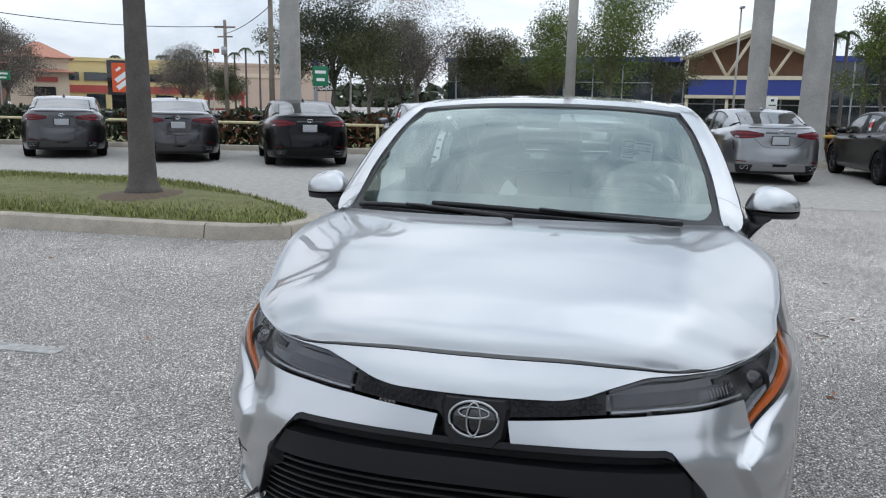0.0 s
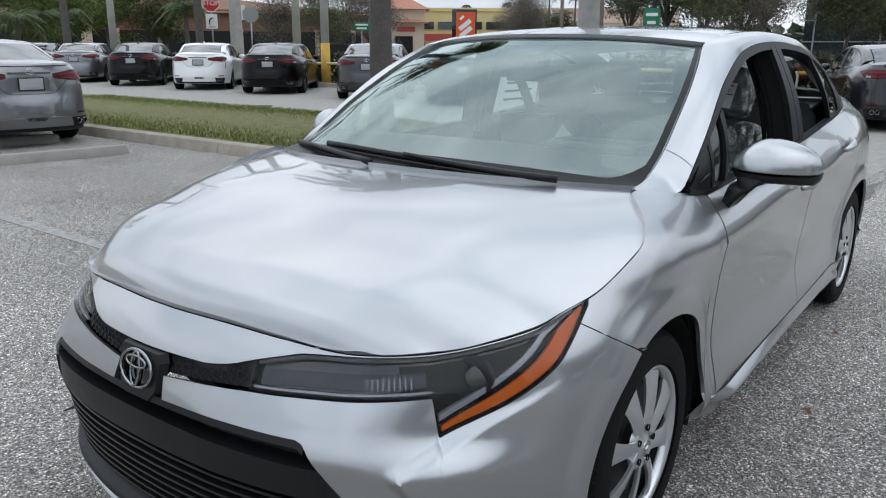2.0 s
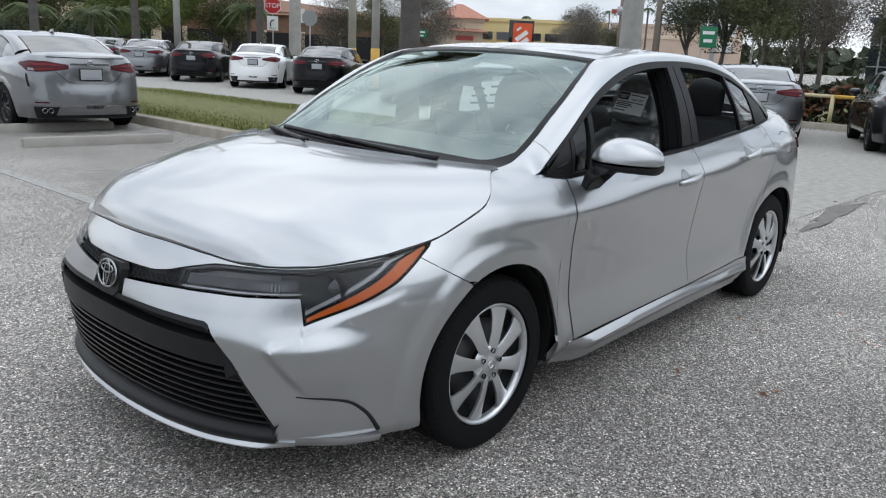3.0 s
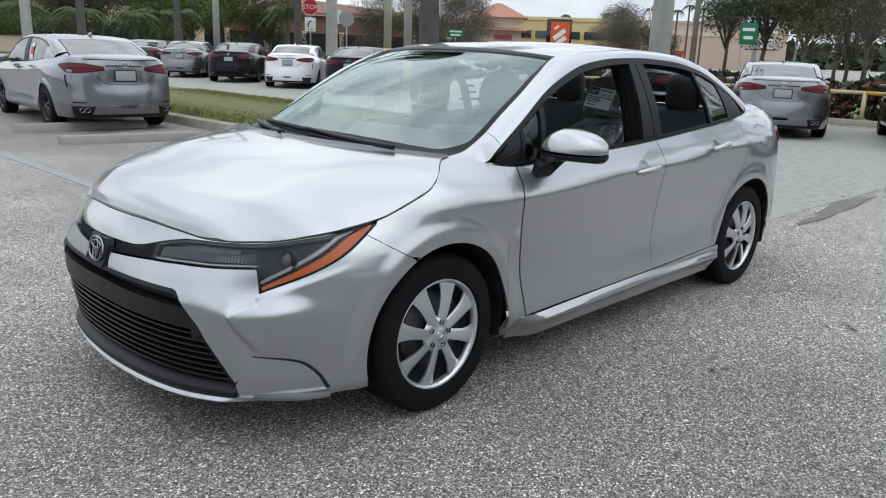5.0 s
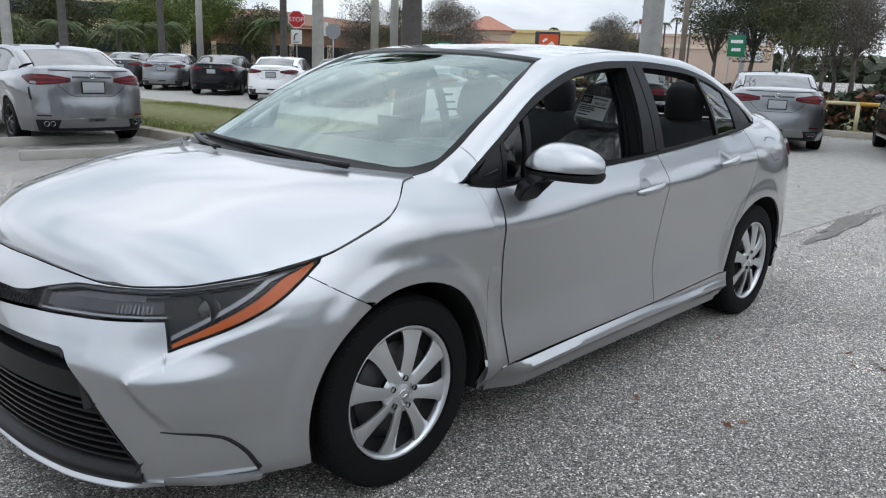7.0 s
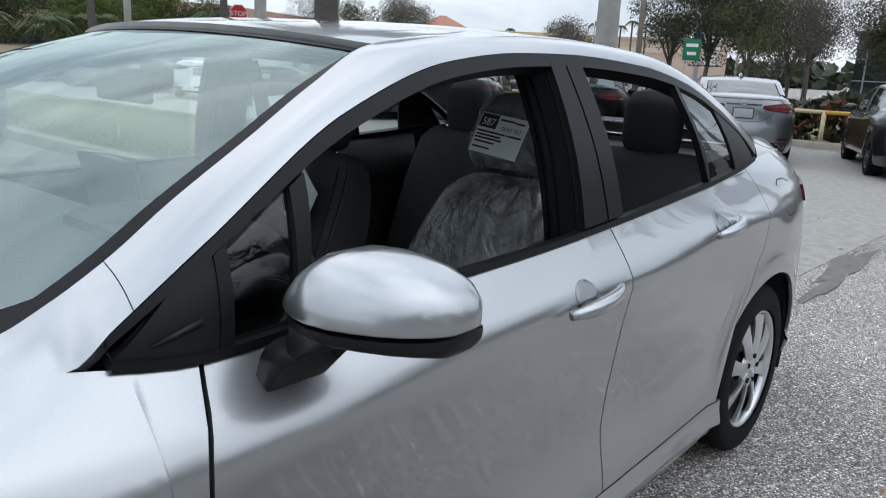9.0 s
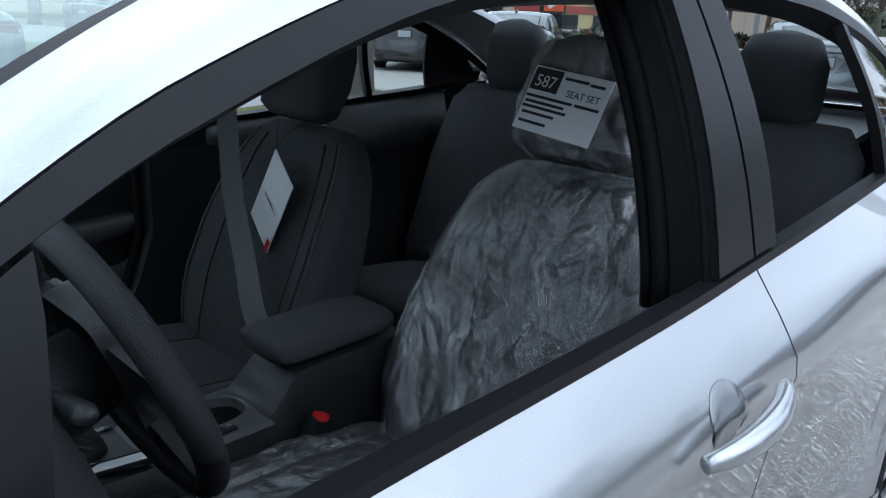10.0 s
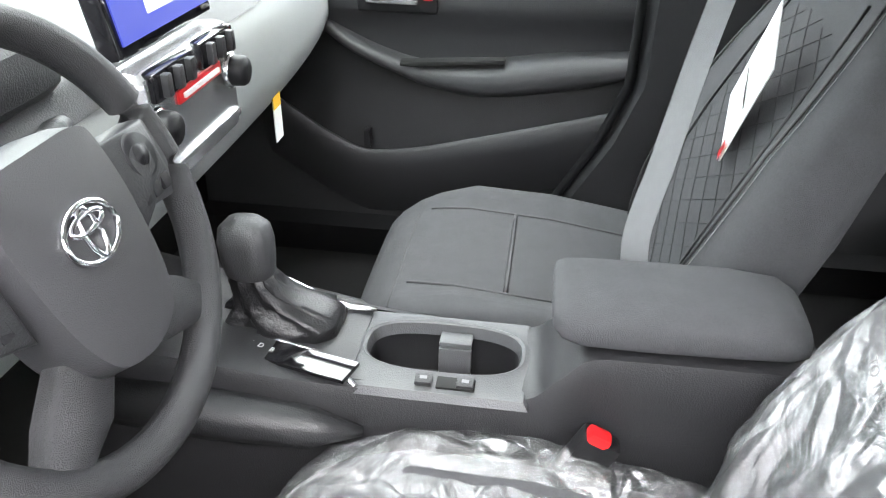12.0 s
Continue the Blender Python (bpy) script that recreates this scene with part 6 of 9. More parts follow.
# cushion insert and seams
def pc(x, s_, lift=0.002, cy=-0.300):
    xs_ = [-1.50, -1.40, -1.25, -1.10, -1.03, -0.99, -0.958]
    wd = 0.93 * np.interp(x, xs_, [0.24, 0.25, 0.255, 0.25, 0.244, 0.232, 0.215])
    h = np.interp(x, xs_, [0.06, 0.08, 0.08, 0.075, 0.071, 0.064, 0.052])
    z = np.interp(x, xs_, [0.435, 0.44, 0.462, 0.478, 0.476, 0.472, 0.467])
    b = (0.042 * float(smooth01((abs(s_) - 0.55) / 0.35)) - 0.008) * min(1, abs(x + 0.95) * 6)
    return np.array([x, cy + s_ * wd, z + h * max(0, 1 - abs(s_) ** 3.0) ** (1 / 3.0) + b + lift])


G = np.array([[pc(x, s_, 0.0012) for s_ in np.linspace(-0.56, 0.56, 13)] for x in np.linspace(-1.05, -1.40, 16)])
sheet("cushion_insert", G, MESHFAB, p_seat, flip=False)
for sg in (1, -1):
    V, Fc = tube([pc(x, sg * 0.58) for x in np.linspace(-1.02, -1.40, 16)], 0.0026, 6)
    solid("seam", V, Fc, PIPING, p_seat)
V, Fc = tube([pc(-1.182, s_, 0.001) for s_ in np.linspace(-0.57, 0.57, 13)], 0.0045, 6)
solid("seam", V, Fc, PIPING, p_seat)
V, Fc = tube([pc(-1.0, s_, -0.001) for s_ in np.linspace(-0.88, 0.88, 17)], 0.002, 6)
solid("seam", V, Fc, PIPING, p_seat)
# hip cover and floor mat
part("seat_side_cover", box_bm(0.45, 0.03, 0.10, (-1.27, -0.075, 0.40), 0.012, 2), PLASTIC, p_seat)
part("seat_side_cover", box_bm(0.45, 0.03, 0.10, (-1.27, 0.145, 0.40), 0.012, 2), PLASTIC, d_seat)
fm = thing("floor_mat", "black carpet floor mat with white label", "mat")
part("mat", box_bm(0.60, 0.46, 0.014, (-0.66, -0.40, 0.268), 0.005), CARPET, fm)
part("mat_label", box_bm(0.02, 0.09, 0.003, (-0.945, -0.22, 0.277)), PAPER, fm)
fm2 = thing("floor_mat", "black carpet floor mat in the driver's footwell", "mat")
part("mat", box_bm(0.60, 0.46, 0.014, (-0.66, 0.40, 0.268), 0.005), CARPET, fm2)

# belts and buckles
pts = [(-1.60, -0.64, 1.32), (-1.54, -0.49, 1.165), (-1.483, -0.385, 1.02), (-1.437, -0.295, 0.893), (-1.394, -0.186, 0.775), (-1.362, -0.10, 0.68), (-1.37, -0.05, 0.58)]
P = np.array(pts)
sp = [spline(range(7), P[:, k_]) for k_ in range(3)]
q = np.linspace(0, 6, 40)
L_ = np.stack([f(q) for f in sp], 1)
T_ = np.gradient(L_, axis=0)
S_ = np.cross(T_, p_fwd + np.array([0, 0.9, 0]))
S_ /= np.linalg.norm(S_, axis=1, keepdims=True)
sheet("seat_belt", np.stack([L_ - S_ * 0.024, L_ + S_ * 0.024], 1), BELT, sedan, "grey seat belt webbing", rim=0.001)
for yb, xb in ((0.180, -1.300), (-0.045, -1.41)):
    bk = part("belt_buckle", box_bm(0.050, 0.030, 0.10, (xb, yb, 0.535), 0.008, 2, rot=Matrix.Rotation(radians(-25), 4, "Y")), PLASTIC, sedan)
    part("buckle_button", box_bm(0.030, 0.021, 0.030, (xb - 0.012, yb + 0.004, 0.577), 0.006, 2, rot=Matrix.Rotation(radians(-25), 4, "Y")), REDP, bk, "red release button")

# rear bench
secs = [ring_sec((x, 0, z), (0, 1, 0), (0, 0, 1), wd, h, 4, 40) for x, z, wd, h in ((-1.93, 0.46, 0.60, 0.03), (-1.95, 0.46, 0.64, 0.06), (-2.02, 0.455, 0.66, 0.08), (-2.25, 0.43, 0.66, 0.085), (-2.42, 0.42, 0.65, 0.07))]
V, Fc = loft(secs)
bench = fix_normals(solid("rear_bench", V, Fc, FABRIC, sedan, "dark fabric rear bench"))
for yc, wd in ((-0.43, 0.26), (0.43, 0.26), (0.0, 0.17)):
    b0, b1 = np.array([-2.36, yc, 0.46]), np.array([-2.58, yc, 1.07])
    fw = np.array([0.917, 0, 0.40])
    secs = [ring_sec(b0 + (b1 - b0) * t_, (0, 1, 0), fw, wd * k_, h, 3.4, 32) for t_, k_, h in ((0, 0.92, 0.06), (0.1, 1, 0.08), (0.6, 1, 0.075), (0.9, 0.92, 0.06), (1.0, 0.75, 0.03))]
    V, Fc = loft(secs)
    fix_normals(solid("rear_backrest", V, Fc, FABRIC, bench))
    secs = [ring_sec(b1 + np.array([-0.06 * t_, 0, 0.02 + t_]), (0, 1, 0), fw, 0.112 * k_, 0.052 * k_, 3, 28) for t_, k_ in ((-0.03, 0.8), (0, 0.95), (0.03, 1), (0.13, 1), (0.18, 0.8), (0.20, 0.3))]
    V, Fc = loft(secs)
    fix_normals(solid("rear_headrest", V, Fc, FABRIC, bench))
sheet("parcel_shelf", np.array([[(-2.60, -0.62, 1.02), (-2.60, 0.62, 1.02)], [(-3.12, -0.58, 1.05), (-3.12, 0.58, 1.05)]]), INNER, sedan, rim=0.02)
# rear-view mirror
part("inside_mirror", box_bm(0.025, 0.22, 0.06, (-0.80, 0.0, 1.255), 0.01, 3), PLASTIC, sedan)

# plastic film over the driver's seat
rng = np.random.default_rng(3)


def film_skin(secs, lift, rough, seed, n_long=220, folds=70, creases=260):
    """A loose skin over rings of points: slack, long folds and short sharp creases."""
    k_ = len(secs)
    A = np.stack(secs)
    c_ = A.mean(1, keepdims=True)
    q_ = np.linspace(0, k_ - 1, n_long)
    i_ = np.clip(q_.astype(int), 0, k_ - 2)
    t_ = (q_ - i_)[:, None, None]
    B = A[i_] * (1 - t_) + A[i_ + 1] * t_
    C = c_[i_] * (1 - t_) + c_[i_ + 1] * t_
    n_ = B.shape[1]
    jj = np.linspace(0, n_, n_ * 8 + 1)[:-1]
    j0 = jj.astype(int) % n_
    tj = (jj - jj.astype(int))[None, :, None]
    B = B[:, j0] * (1 - tj) + B[:, (j0 + 1) % n_] * tj
    out_ = B - C
    out_ /= np.maximum(np.linalg.norm(out_, axis=2, keepdims=True), 1e-6)
    long_ = np.r_[0, np.cumsum(np.linalg.norm(np.diff(C[:, 0], axis=0), axis=1))]
    mid_ = B[n_long // 2]
    round_ = np.r_[0, np.cumsum(np.linalg.norm(np.diff(mid_, axis=0), axis=1))]
    vv_, uu_ = np.meshgrid(long_, round_, indexing="ij")
    d = np.full(B.shape[:2], lift)
    fr_ = np.random.default_rng(seed)
    for kind in range(folds + creases):
        big = kind < folds
        u0, v0 = fr_.uniform(0, round_[-1]), fr_.uniform(0, long_[-1])
        th = fr_.normal(1.15, 0.45) * (1 if fr_.random() < 0.7 else -1)
        L_ = fr_.uniform(0.12, 0.40) if big else fr_.uniform(0.04, 0.13)
        w_ = fr_.uniform(0.018, 0.050) if big else fr_.uniform(0.007, 0.018)
        h_ = fr_.uniform(0.10, 0.26) * w_ * (rough / 0.009)
        sel = (np.abs(uu_ - u0) < L_ + w_) & (np.abs(vv_ - v0) < L_ + w_)
        du, dv = uu_[sel] - u0, vv_[sel] - v0
        al, ac = du * math.cos(th) + dv * math.sin(th), -du * math.sin(th) + dv * math.cos(th)
        ac = ac + fr_.normal(0, 0.8) * al ** 2
        d[sel] += h_ * np.clip(1 - np.abs(ac) / w_, 0, 1) * np.clip(1 - (al / L_) ** 2, 0, 1)
    return B + out_ * d[..., None]


cover = thing("seat_cover_film", "wrinkled clear plastic film over the driver's seat", "seat cover")
V, Fc = loft(list(film_skin(d_back, 0.006, 0.009, 1)))
fix_normals(solid("back_film", V, Fc, FILM, cover))
V, Fc = loft(list(film_skin(d_cush, 0.024, 0.011, 5)))
fix_normals(solid("cushion_film", V, Fc, FILM, cover))
V, Fc = loft(list(film_skin(d_hr, 0.004, 0.008, 9, 90, 16, 80)))
fix_normals(solid("headrest_film", V, Fc, FILM, cover))
# printed lines on the film
db = lambda t_, s_, lift: on_back(d_back, t_, s_, lift, d_base, d_top, 0.44, d_fwd)
PRINT = plain("black_print", (0.05, 0.05, 0.05), 0.6)


def print_frame(t_, s_, spin):
    o = db(t_, s_, 0.026)
    m_ = Matrix(((0, d_axis[0], d_fwd[0], o[0]), (1, d_axis[1], d_fwd[1], o[1]), (0, d_axis[2], d_fwd[2], o[2]), (0, 0, 0, 1)))
    return m_ @ Matrix.Rotation(radians(spin), 4, "Z")


for k_, tx in enumerate(("TO COMPLY WITH CANADIAN", "SAFETY STANDARDS.", "BY THE", "TO THE")):
    words(tx, 0.016, print_frame(0.60, -0.52, -14) @ Matrix.Translation((0, -0.020 * k_, 0)), PRINT, cover)
for k_, tx in enumerate(("TO COMPLY WITH THE", "CANADIAN SAFETY", "MUST BE", "BEFORE")):
    words(tx, 0.016, print_frame(0.50, 0.46, -14) @ Matrix.Translation((0, -0.020 * k_, 0)), PRINT, cover)

# white label under the headrest film, and the card on the passenger seat
lab = thing("paper_label", "white printed paper label on the driver's headrest", "label")
lo = np.array([-1.655, 0.440, 1.150])
ml = Matrix(((0, d_axis[0], d_fwd[0], lo[0]), (1, d_axis[1], d_fwd[1], lo[1]), (0, d_axis[2], d_fwd[2], lo[2]), (0, 0, 0, 1))) @ Matrix.Translation((0, 0, 0.028)) @ Matrix.Rotation(radians(-6), 4, "Z")
part("label_sheet", box_bm(0.165, 0.115, 0.0012), PAPER, lab, m=ml)
part("label_block", box_bm(0.060, 0.040, 0.0006, (-0.05, 0.035, 0.0009)), INK, lab, m=ml)
words("587", 0.030, ml @ Matrix.Translation((-0.05, 0.031, 0.0016)), PAPER, lab)
words("SEAT SET", 0.017, ml @ Matrix.Translation((0.035, 0.020, 0.0012)), INK, lab)
for k_, (x, y, wd) in enumerate(((0.012, 0.045, 0.05), (0.055, 0.043, 0.03), (-0.03, 0.004, 0.10), (-0.035, -0.006, 0.085), (-0.032, -0.015, 0.095), (-0.04, -0.026, 0.07), (-0.045, -0.042, 0.06), (0.05, 0.004, 0.05))):
    part("print_bar", box_bm(wd, 0.005, 0.0004, (x, y, 0.0010)), INK, lab, m=ml)
card = thing("hang_tag", "white folded card with red corner hanging on the passenger seat", "tag")
CA = np.array([[(-1.523, -0.252, 0.996), (-1.508, -0.166, 0.925)], [(-1.500, -0.327, 0.835), (-1.482, -0.236, 0.762)]])
sheet("card", CA, PAPER, card, rim=0.002)
tip = CA[1, 1]
RT = np.array([[tip + (CA[1, 0] - tip) * 0.13, tip + (CA[0, 1] - tip) * 0.0 + (CA[1, 0] - tip) * 0.0], [tip + (CA[1, 0] - tip) * 0.13 + (CA[0, 1] - tip) * 0.16, tip + (CA[0, 1] - tip) * 0.16]]) + np.array([0.003, 0, 0.001])
sheet("red_corner", RT, REDP, card)
mid = CA.mean((0, 1)) + np.array([0.0035, 0, 0.0])
e1, e2 = (CA[1, 1] - CA[0, 0]), (CA[0, 1] - CA[1, 0])
e1, e2 = e1 / np.linalg.norm(e1), e2 / np.linalg.norm(e2)
ex = (CA[0, 1] - CA[0, 0]) / np.linalg.norm(CA[0, 1] - CA[0, 0])
for k_, wd in enumerate((0.07, 0.03)):
    c_ = mid + np.array([0, 0, -0.006 - 0.012 * k_])
    a_, b_ = ex * wd / 2, np.array([0.0008, 0, 0.003])
    sheet("print_bar", np.array([[c_ - a_ - b_, c_ + a_ - b_], [c_ - a_ + b_, c_ + a_ + b_]]), INK, card)
V, Fc = tube([(-1.56, -0.30, 1.07), (-1.54, -0.27, 1.03), CA[0, 0], (-1.54, -0.235, 1.03), (-1.565, -0.20, 1.06)], 0.0012, 4)
solid("cord", V, Fc, INK, card)
THINPAPER, tn, tl_, tb_ = nodes_of("thin_white_paper")
t_lu, t_mx = tn.new("ShaderNodeBsdfTranslucent"), tn.new("ShaderNodeMixShader")
t_no = tn.new("ShaderNodeTexNoise")
t_no.inputs["Scale"].default_value = 30
t_rp = tn.new("ShaderNodeMapRange")
t_rp.inputs["To Min"].default_value, t_rp.inputs["To Max"].default_value = 0.72, 0.84
t_cb = tn.new("ShaderNodeCombineColor")
tl_.new(t_no.outputs["Fac"], t_rp.inputs["Value"])
for ch_ in ("Red", "Green", "Blue"):
    tl_.new(t_rp.outputs["Result"], t_cb.inputs[ch_])
tl_.new(t_cb.outputs["Color"], t_lu.inputs["Color"])
tl_.new(t_cb.outputs["Color"], tb_.inputs["Base Color"])
t_mx.inputs["Fac"].default_value = 0.6
tl_.new(tb_.outputs["BSDF"], t_mx.inputs[1])
tl_.new(t_lu.outputs["BSDF"], t_mx.inputs[2])
tl_.new(t_mx.outputs["Shader"], tn["Material Output"].inputs["Surface"])
# sheet of paper stuck inside the far rear window
st = thing("window_sticker", "white printed price sheet on the far rear window", "sticker")
G = side_quad(slanted(-1.72, -1.66, 1.0, 1.3), slanted(-2.16, -2.10, 1.0, 1.3), lambda x: bot_z(x) + 0.03, lambda x: bot_z(x) + 0.21, -0.022, 4, 4)
sheet("sticker_sheet", G, THINPAPER, st, mirror=True, rim=0.001, flip=False)
for k_, (u_, v_, wd) in enumerate(((0.3, 0.8, 0.3), (0.7, 0.8, 0.2), (0.35, 0.55, 0.4), (0.75, 0.5, 0.25), (0.4, 0.3, 0.5), (0.7, 0.2, 0.2))):
    x0_ = -1.74 - 0.38 * (u_ - wd / 2)
    x1_ = x0_ - 0.38 * wd
    z_ = float(bot_z(np.array([x0_]))[0]) + 0.03 + 0.18 * v_
    P = side_z(np.array([x0_, x1_]), np.array([z_, z_]), -0.026)
    sheet("print_bar", np.stack([P - np.array([0, 0, 0.006]), P + np.array([0, 0, 0.006])], 1), INK, st, mirror=True)

# ---- ground ----
def asphalt_material():
    m, n, l, b = nodes_of("worn_asphalt")
    tc, v1, v2, nz, big, patch_ = (n.new("ShaderNodeTexCoord"), n.new("ShaderNodeTexVoronoi"), n.new("ShaderNodeTexVoronoi"), n.new("ShaderNodeTexNoise"), n.new("ShaderNodeTexNoise"), n.new("ShaderNodeTexNoise"))
    v1.inputs["Scale"].default_value, v2.inputs["Scale"].default_value = 165, 340
    nz.inputs["Scale"].default_value, nz.inputs["Detail"].default_value = 30, 6
    big.inputs["Scale"].default_value, big.inputs["Detail"].default_value = 0.8, 6
    patch_.inputs["Scale"].default_value, patch_.inputs["Detail"].default_value, patch_.inputs["Distortion"].default_value = 0.16, 4, 0.6
    for q in (v1, v2, nz, big, patch_):
        l.new(tc.outputs["Object"], q.inputs["Vector"])
    sep, sep2 = n.new("ShaderNodeSeparateColor"), n.new("ShaderNodeSeparateColor")
    l.new(v1.outputs["Color"], sep.inputs["Color"])
    l.new(v2.outputs["Color"], sep2.inputs["Color"])
    r1 = n.new("ShaderNodeValToRGB")
    e = r1.color_ramp.elements
    e[0].position, e[0].color = 0.0, (0.055, 0.052, 0.048, 1)
    e[1].position, e[1].color = 1.0, (0.98, 0.94, 0.87, 1)
    for p_, c_ in ((0.25, 0.13), (0.60, 0.26), (0.84, 0.38), (0.93, 0.62)):
        k = e.new(p_)
        k.color = (c_, c_ * 0.935, c_ * 0.86, 1)
    l.new(sep.outputs["Red"], r1.inputs["Fac"])
    r2 = n.new("ShaderNodeMapRange")
    r2.inputs["To Min"].default_value, r2.inputs["To Max"].default_value = 0.40, 1.75
    l.new(sep2.outputs["Green"], r2.inputs["Value"])
    r3 = n.new("ShaderNodeMapRange")
    r3.inputs["From Min"].default_value, r3.inputs["From Max"].default_value = 0.3, 0.7
    r3.inputs["To Min"].default_value, r3.inputs["To Max"].default_value = 0.92, 1.30
    l.new(big.outputs["Fac"], r3.inputs["Value"])
    r4 = n.new("ShaderNodeMapRange")
    r4.inputs["From Min"].default_value, r4.inputs["From Max"].default_value = 0.42, 0.58
    r4.inputs["To Min"].default_value, r4.inputs["To Max"].default_value = 0.80, 1.10
    l.new(patch_.outputs["Fac"], r4.inputs["Value"])
    m1, m2, m3 = n.new("ShaderNodeMath"), n.new("ShaderNodeMath"), n.new("ShaderNodeVectorMath")
    m1.operation = m2.operation = "MULTIPLY"
    m3.operation = "SCALE"
    l.new(r2.outputs["Result"], m1.inputs[0])
    l.new(r3.outputs["Result"], m1.inputs[1])
    l.new(m1.outputs[0], m2.inputs[0])
    l.new(r4.outputs["Result"], m2.inputs[1])
    l.new(r1.outputs["Color"], m3.inputs[0])
    l.new(m2.outputs[0], m3.inputs["Scale"])
    l.new(m3.outputs["Vector"], b.inputs["Base Color"])
    bp = n.new("ShaderNodeBump")
    bp.inputs["Strength"].default_value, bp.inputs["Distance"].default_value = 0.9, 0.006
    l.new(v1.outputs["Distance"], bp.inputs["Height"])
    bp.invert = True
    l.new(bp.outputs["Normal"], b.inputs["Normal"])
    b.inputs["Roughness"].default_value = 0.82
    b.inputs["Specular IOR Level"].default_value = 0.3
    return m


ASPHALT = asphalt_material()
SMOOTHPAVE = plain("pale_lane_surface", (0.30, 0.288, 0.262), 0.85, var=0.34, scale=9.0, bump=0.6, bump_scale=70)
CONCRETE = plain("weathered_concrete", (0.31, 0.275, 0.225), 0.85, var=0.3, scale=5, bump=0.6, bump_scale=90, random_tint=0.06)
STOPCON = plain("pale_concrete", (0.30, 0.285, 0.255), 0.85, var=0.2, scale=6, bump=0.5, bump_scale=90)
LINEPAINT = plain("worn_white_line", (0.30, 0.295, 0.28), 0.85, var=0.6, scale=22, bump=0.4, bump_scale=80)
SOIL = plain("brown_mulch", (0.10, 0.07, 0.045), 0.95, var=0.5, scale=14, bump=1.0, bump_scale=50)
TURF = plain("turf", (0.13, 0.13, 0.045), 0.95, var=0.5, scale=5, bump=1.0, bump_scale=70)


def leafy(name, color, spread=0.5, rough=0.6):
    """Leaves: the tint differs from leaf to leaf."""
    m, n, l, b = nodes_of(name)
    g_, mr, sc = n.new("ShaderNodeNewGeometry"), n.new("ShaderNodeMapRange"), n.new("ShaderNodeVectorMath")
    mr.inputs["To Min"].default_value, mr.inputs["To Max"].default_value = 1 - spread, 1 + spread
    sc.operation = "SCALE"
    sc.inputs[0].default_value = color
    l.new(g_.outputs["Random Per Island"], mr.inputs["Value"])
    l.new(mr.outputs["Result"], sc.inputs["Scale"])
    l.new(sc.outputs["Vector"], b.inputs["Base Color"])
    b.inputs["Roughness"].default_value = rough
    b.inputs["Specular IOR Level"].default_value = 0.3
    return m


GRASS = leafy("grass_blades", (0.17, 0.185, 0.055), 0.5)
LEAF = leafy("oak_leaves", (0.075, 0.082, 0.035))
LEAFG = leafy("bright_leaves", (0.10, 0.13, 0.03))
LEAFD = leafy("dark_leaves", (0.04, 0.05, 0.025))
LEAFB = leafy("bare_twigs", (0.12, 0.105, 0.085), 0.3)
LEAFR = leafy("red_hedge_leaves", (0.14, 0.055, 0.03), 0.6)
FROND = leafy("palm_fronds", (0.07, 0.095, 0.03), 0.4)
DEADLEAF = leafy("dead_leaves", (0.22, 0.09, 0.035), 0.6)
BARK = plain("grey_bark", (0.13, 0.115, 0.10), 0.95, var=0.4, scale=5, bump=1.0, bump_scale=25)
PALMBARK = plain("palm_bark", (0.095, 0.085, 0.078), 0.95, var=0.35, scale=4, bump=0.8, bump_scale=40)
PALEBARK = plain("pale_palm_trunk", (0.34, 0.33, 0.31), 0.9, var=0.25, scale=2.5, bump=0.5, bump_scale=30)

ground = solid("ground", [(-900, -900, 0), (900, -900, 0), (900, 900, 0), (-900, 900, 0)], [(0, 1, 2, 3)], ASPHALT, smooth=False)
tagged(ground, "worn grey asphalt of the car park with pale aggregate", "ground", kind="structure")
lane = solid("road", [(-17.0, -70, 0.004), (-8.9, -70, 0.004), (-8.9, -6.8, 0.004), (-6.0, -3.6, 0.004), (-4.75, -2.6, 0.004), (-4.85, 0.18, 0.004), (-8.3, 0.30, 0.004), (-9.3, 0.9, 0.004), (-9.6, 60, 0.004), (-18.0, 60, 0.004)], [tuple(range(10))], SMOOTHPAVE, smooth=False)
tagged(lane, "paler smooth lane behind the planted island", "road", kind="structure")
verge = solid("verge", [(-44, -160, 0.05), (-18.35, -160, 0.05), (-18.35, 80, 0.05), (-44, 80, 0.05)], [(0, 1, 2, 3)], TURF, smooth=False)
tagged(verge, "grass verge behind the hedge", "grass", kind="structure")
pl = part("parking_line", box_bm(0.11, 5.2, 0.004, (-0.86, -5.22, 0.003)), LINEPAINT)
tagged(pl, "worn white parking line on the asphalt", "line", kind="structure")

DAMP = plain("dark_damp_asphalt", (0.15, 0.142, 0.128), 0.85, var=0.45, scale=9, bump=0.8, bump_scale=110)
st_r = np.random.default_rng(5)
ang_ = np.linspace(0, 2 * math.pi, 61)[:-1]
for cx_, cy_, ra_, rb_ in ((-6.15, 0.38, 0.95, 0.10),):
    wob = 1 + 0.22 * np.sin(3 * ang_ + 1) + 0.16 * np.sin(7 * ang_ + 2) + 0.10 * np.sin(13 * ang_) + 0.06 * st_r.normal(size=60)
    pv_ = np.c_[cx_ + ra_ * wob * np.cos(ang_), cy_ + rb_ * wob * np.sin(ang_) + 0.05 * np.cos(ang_), np.full(60, 0.008)]
    tagged(solid("damp_stain", pv_, [tuple(range(60))], DAMP, smooth=False), "dark damp stain where asphalt meets pale concrete", "stain", kind="structure")

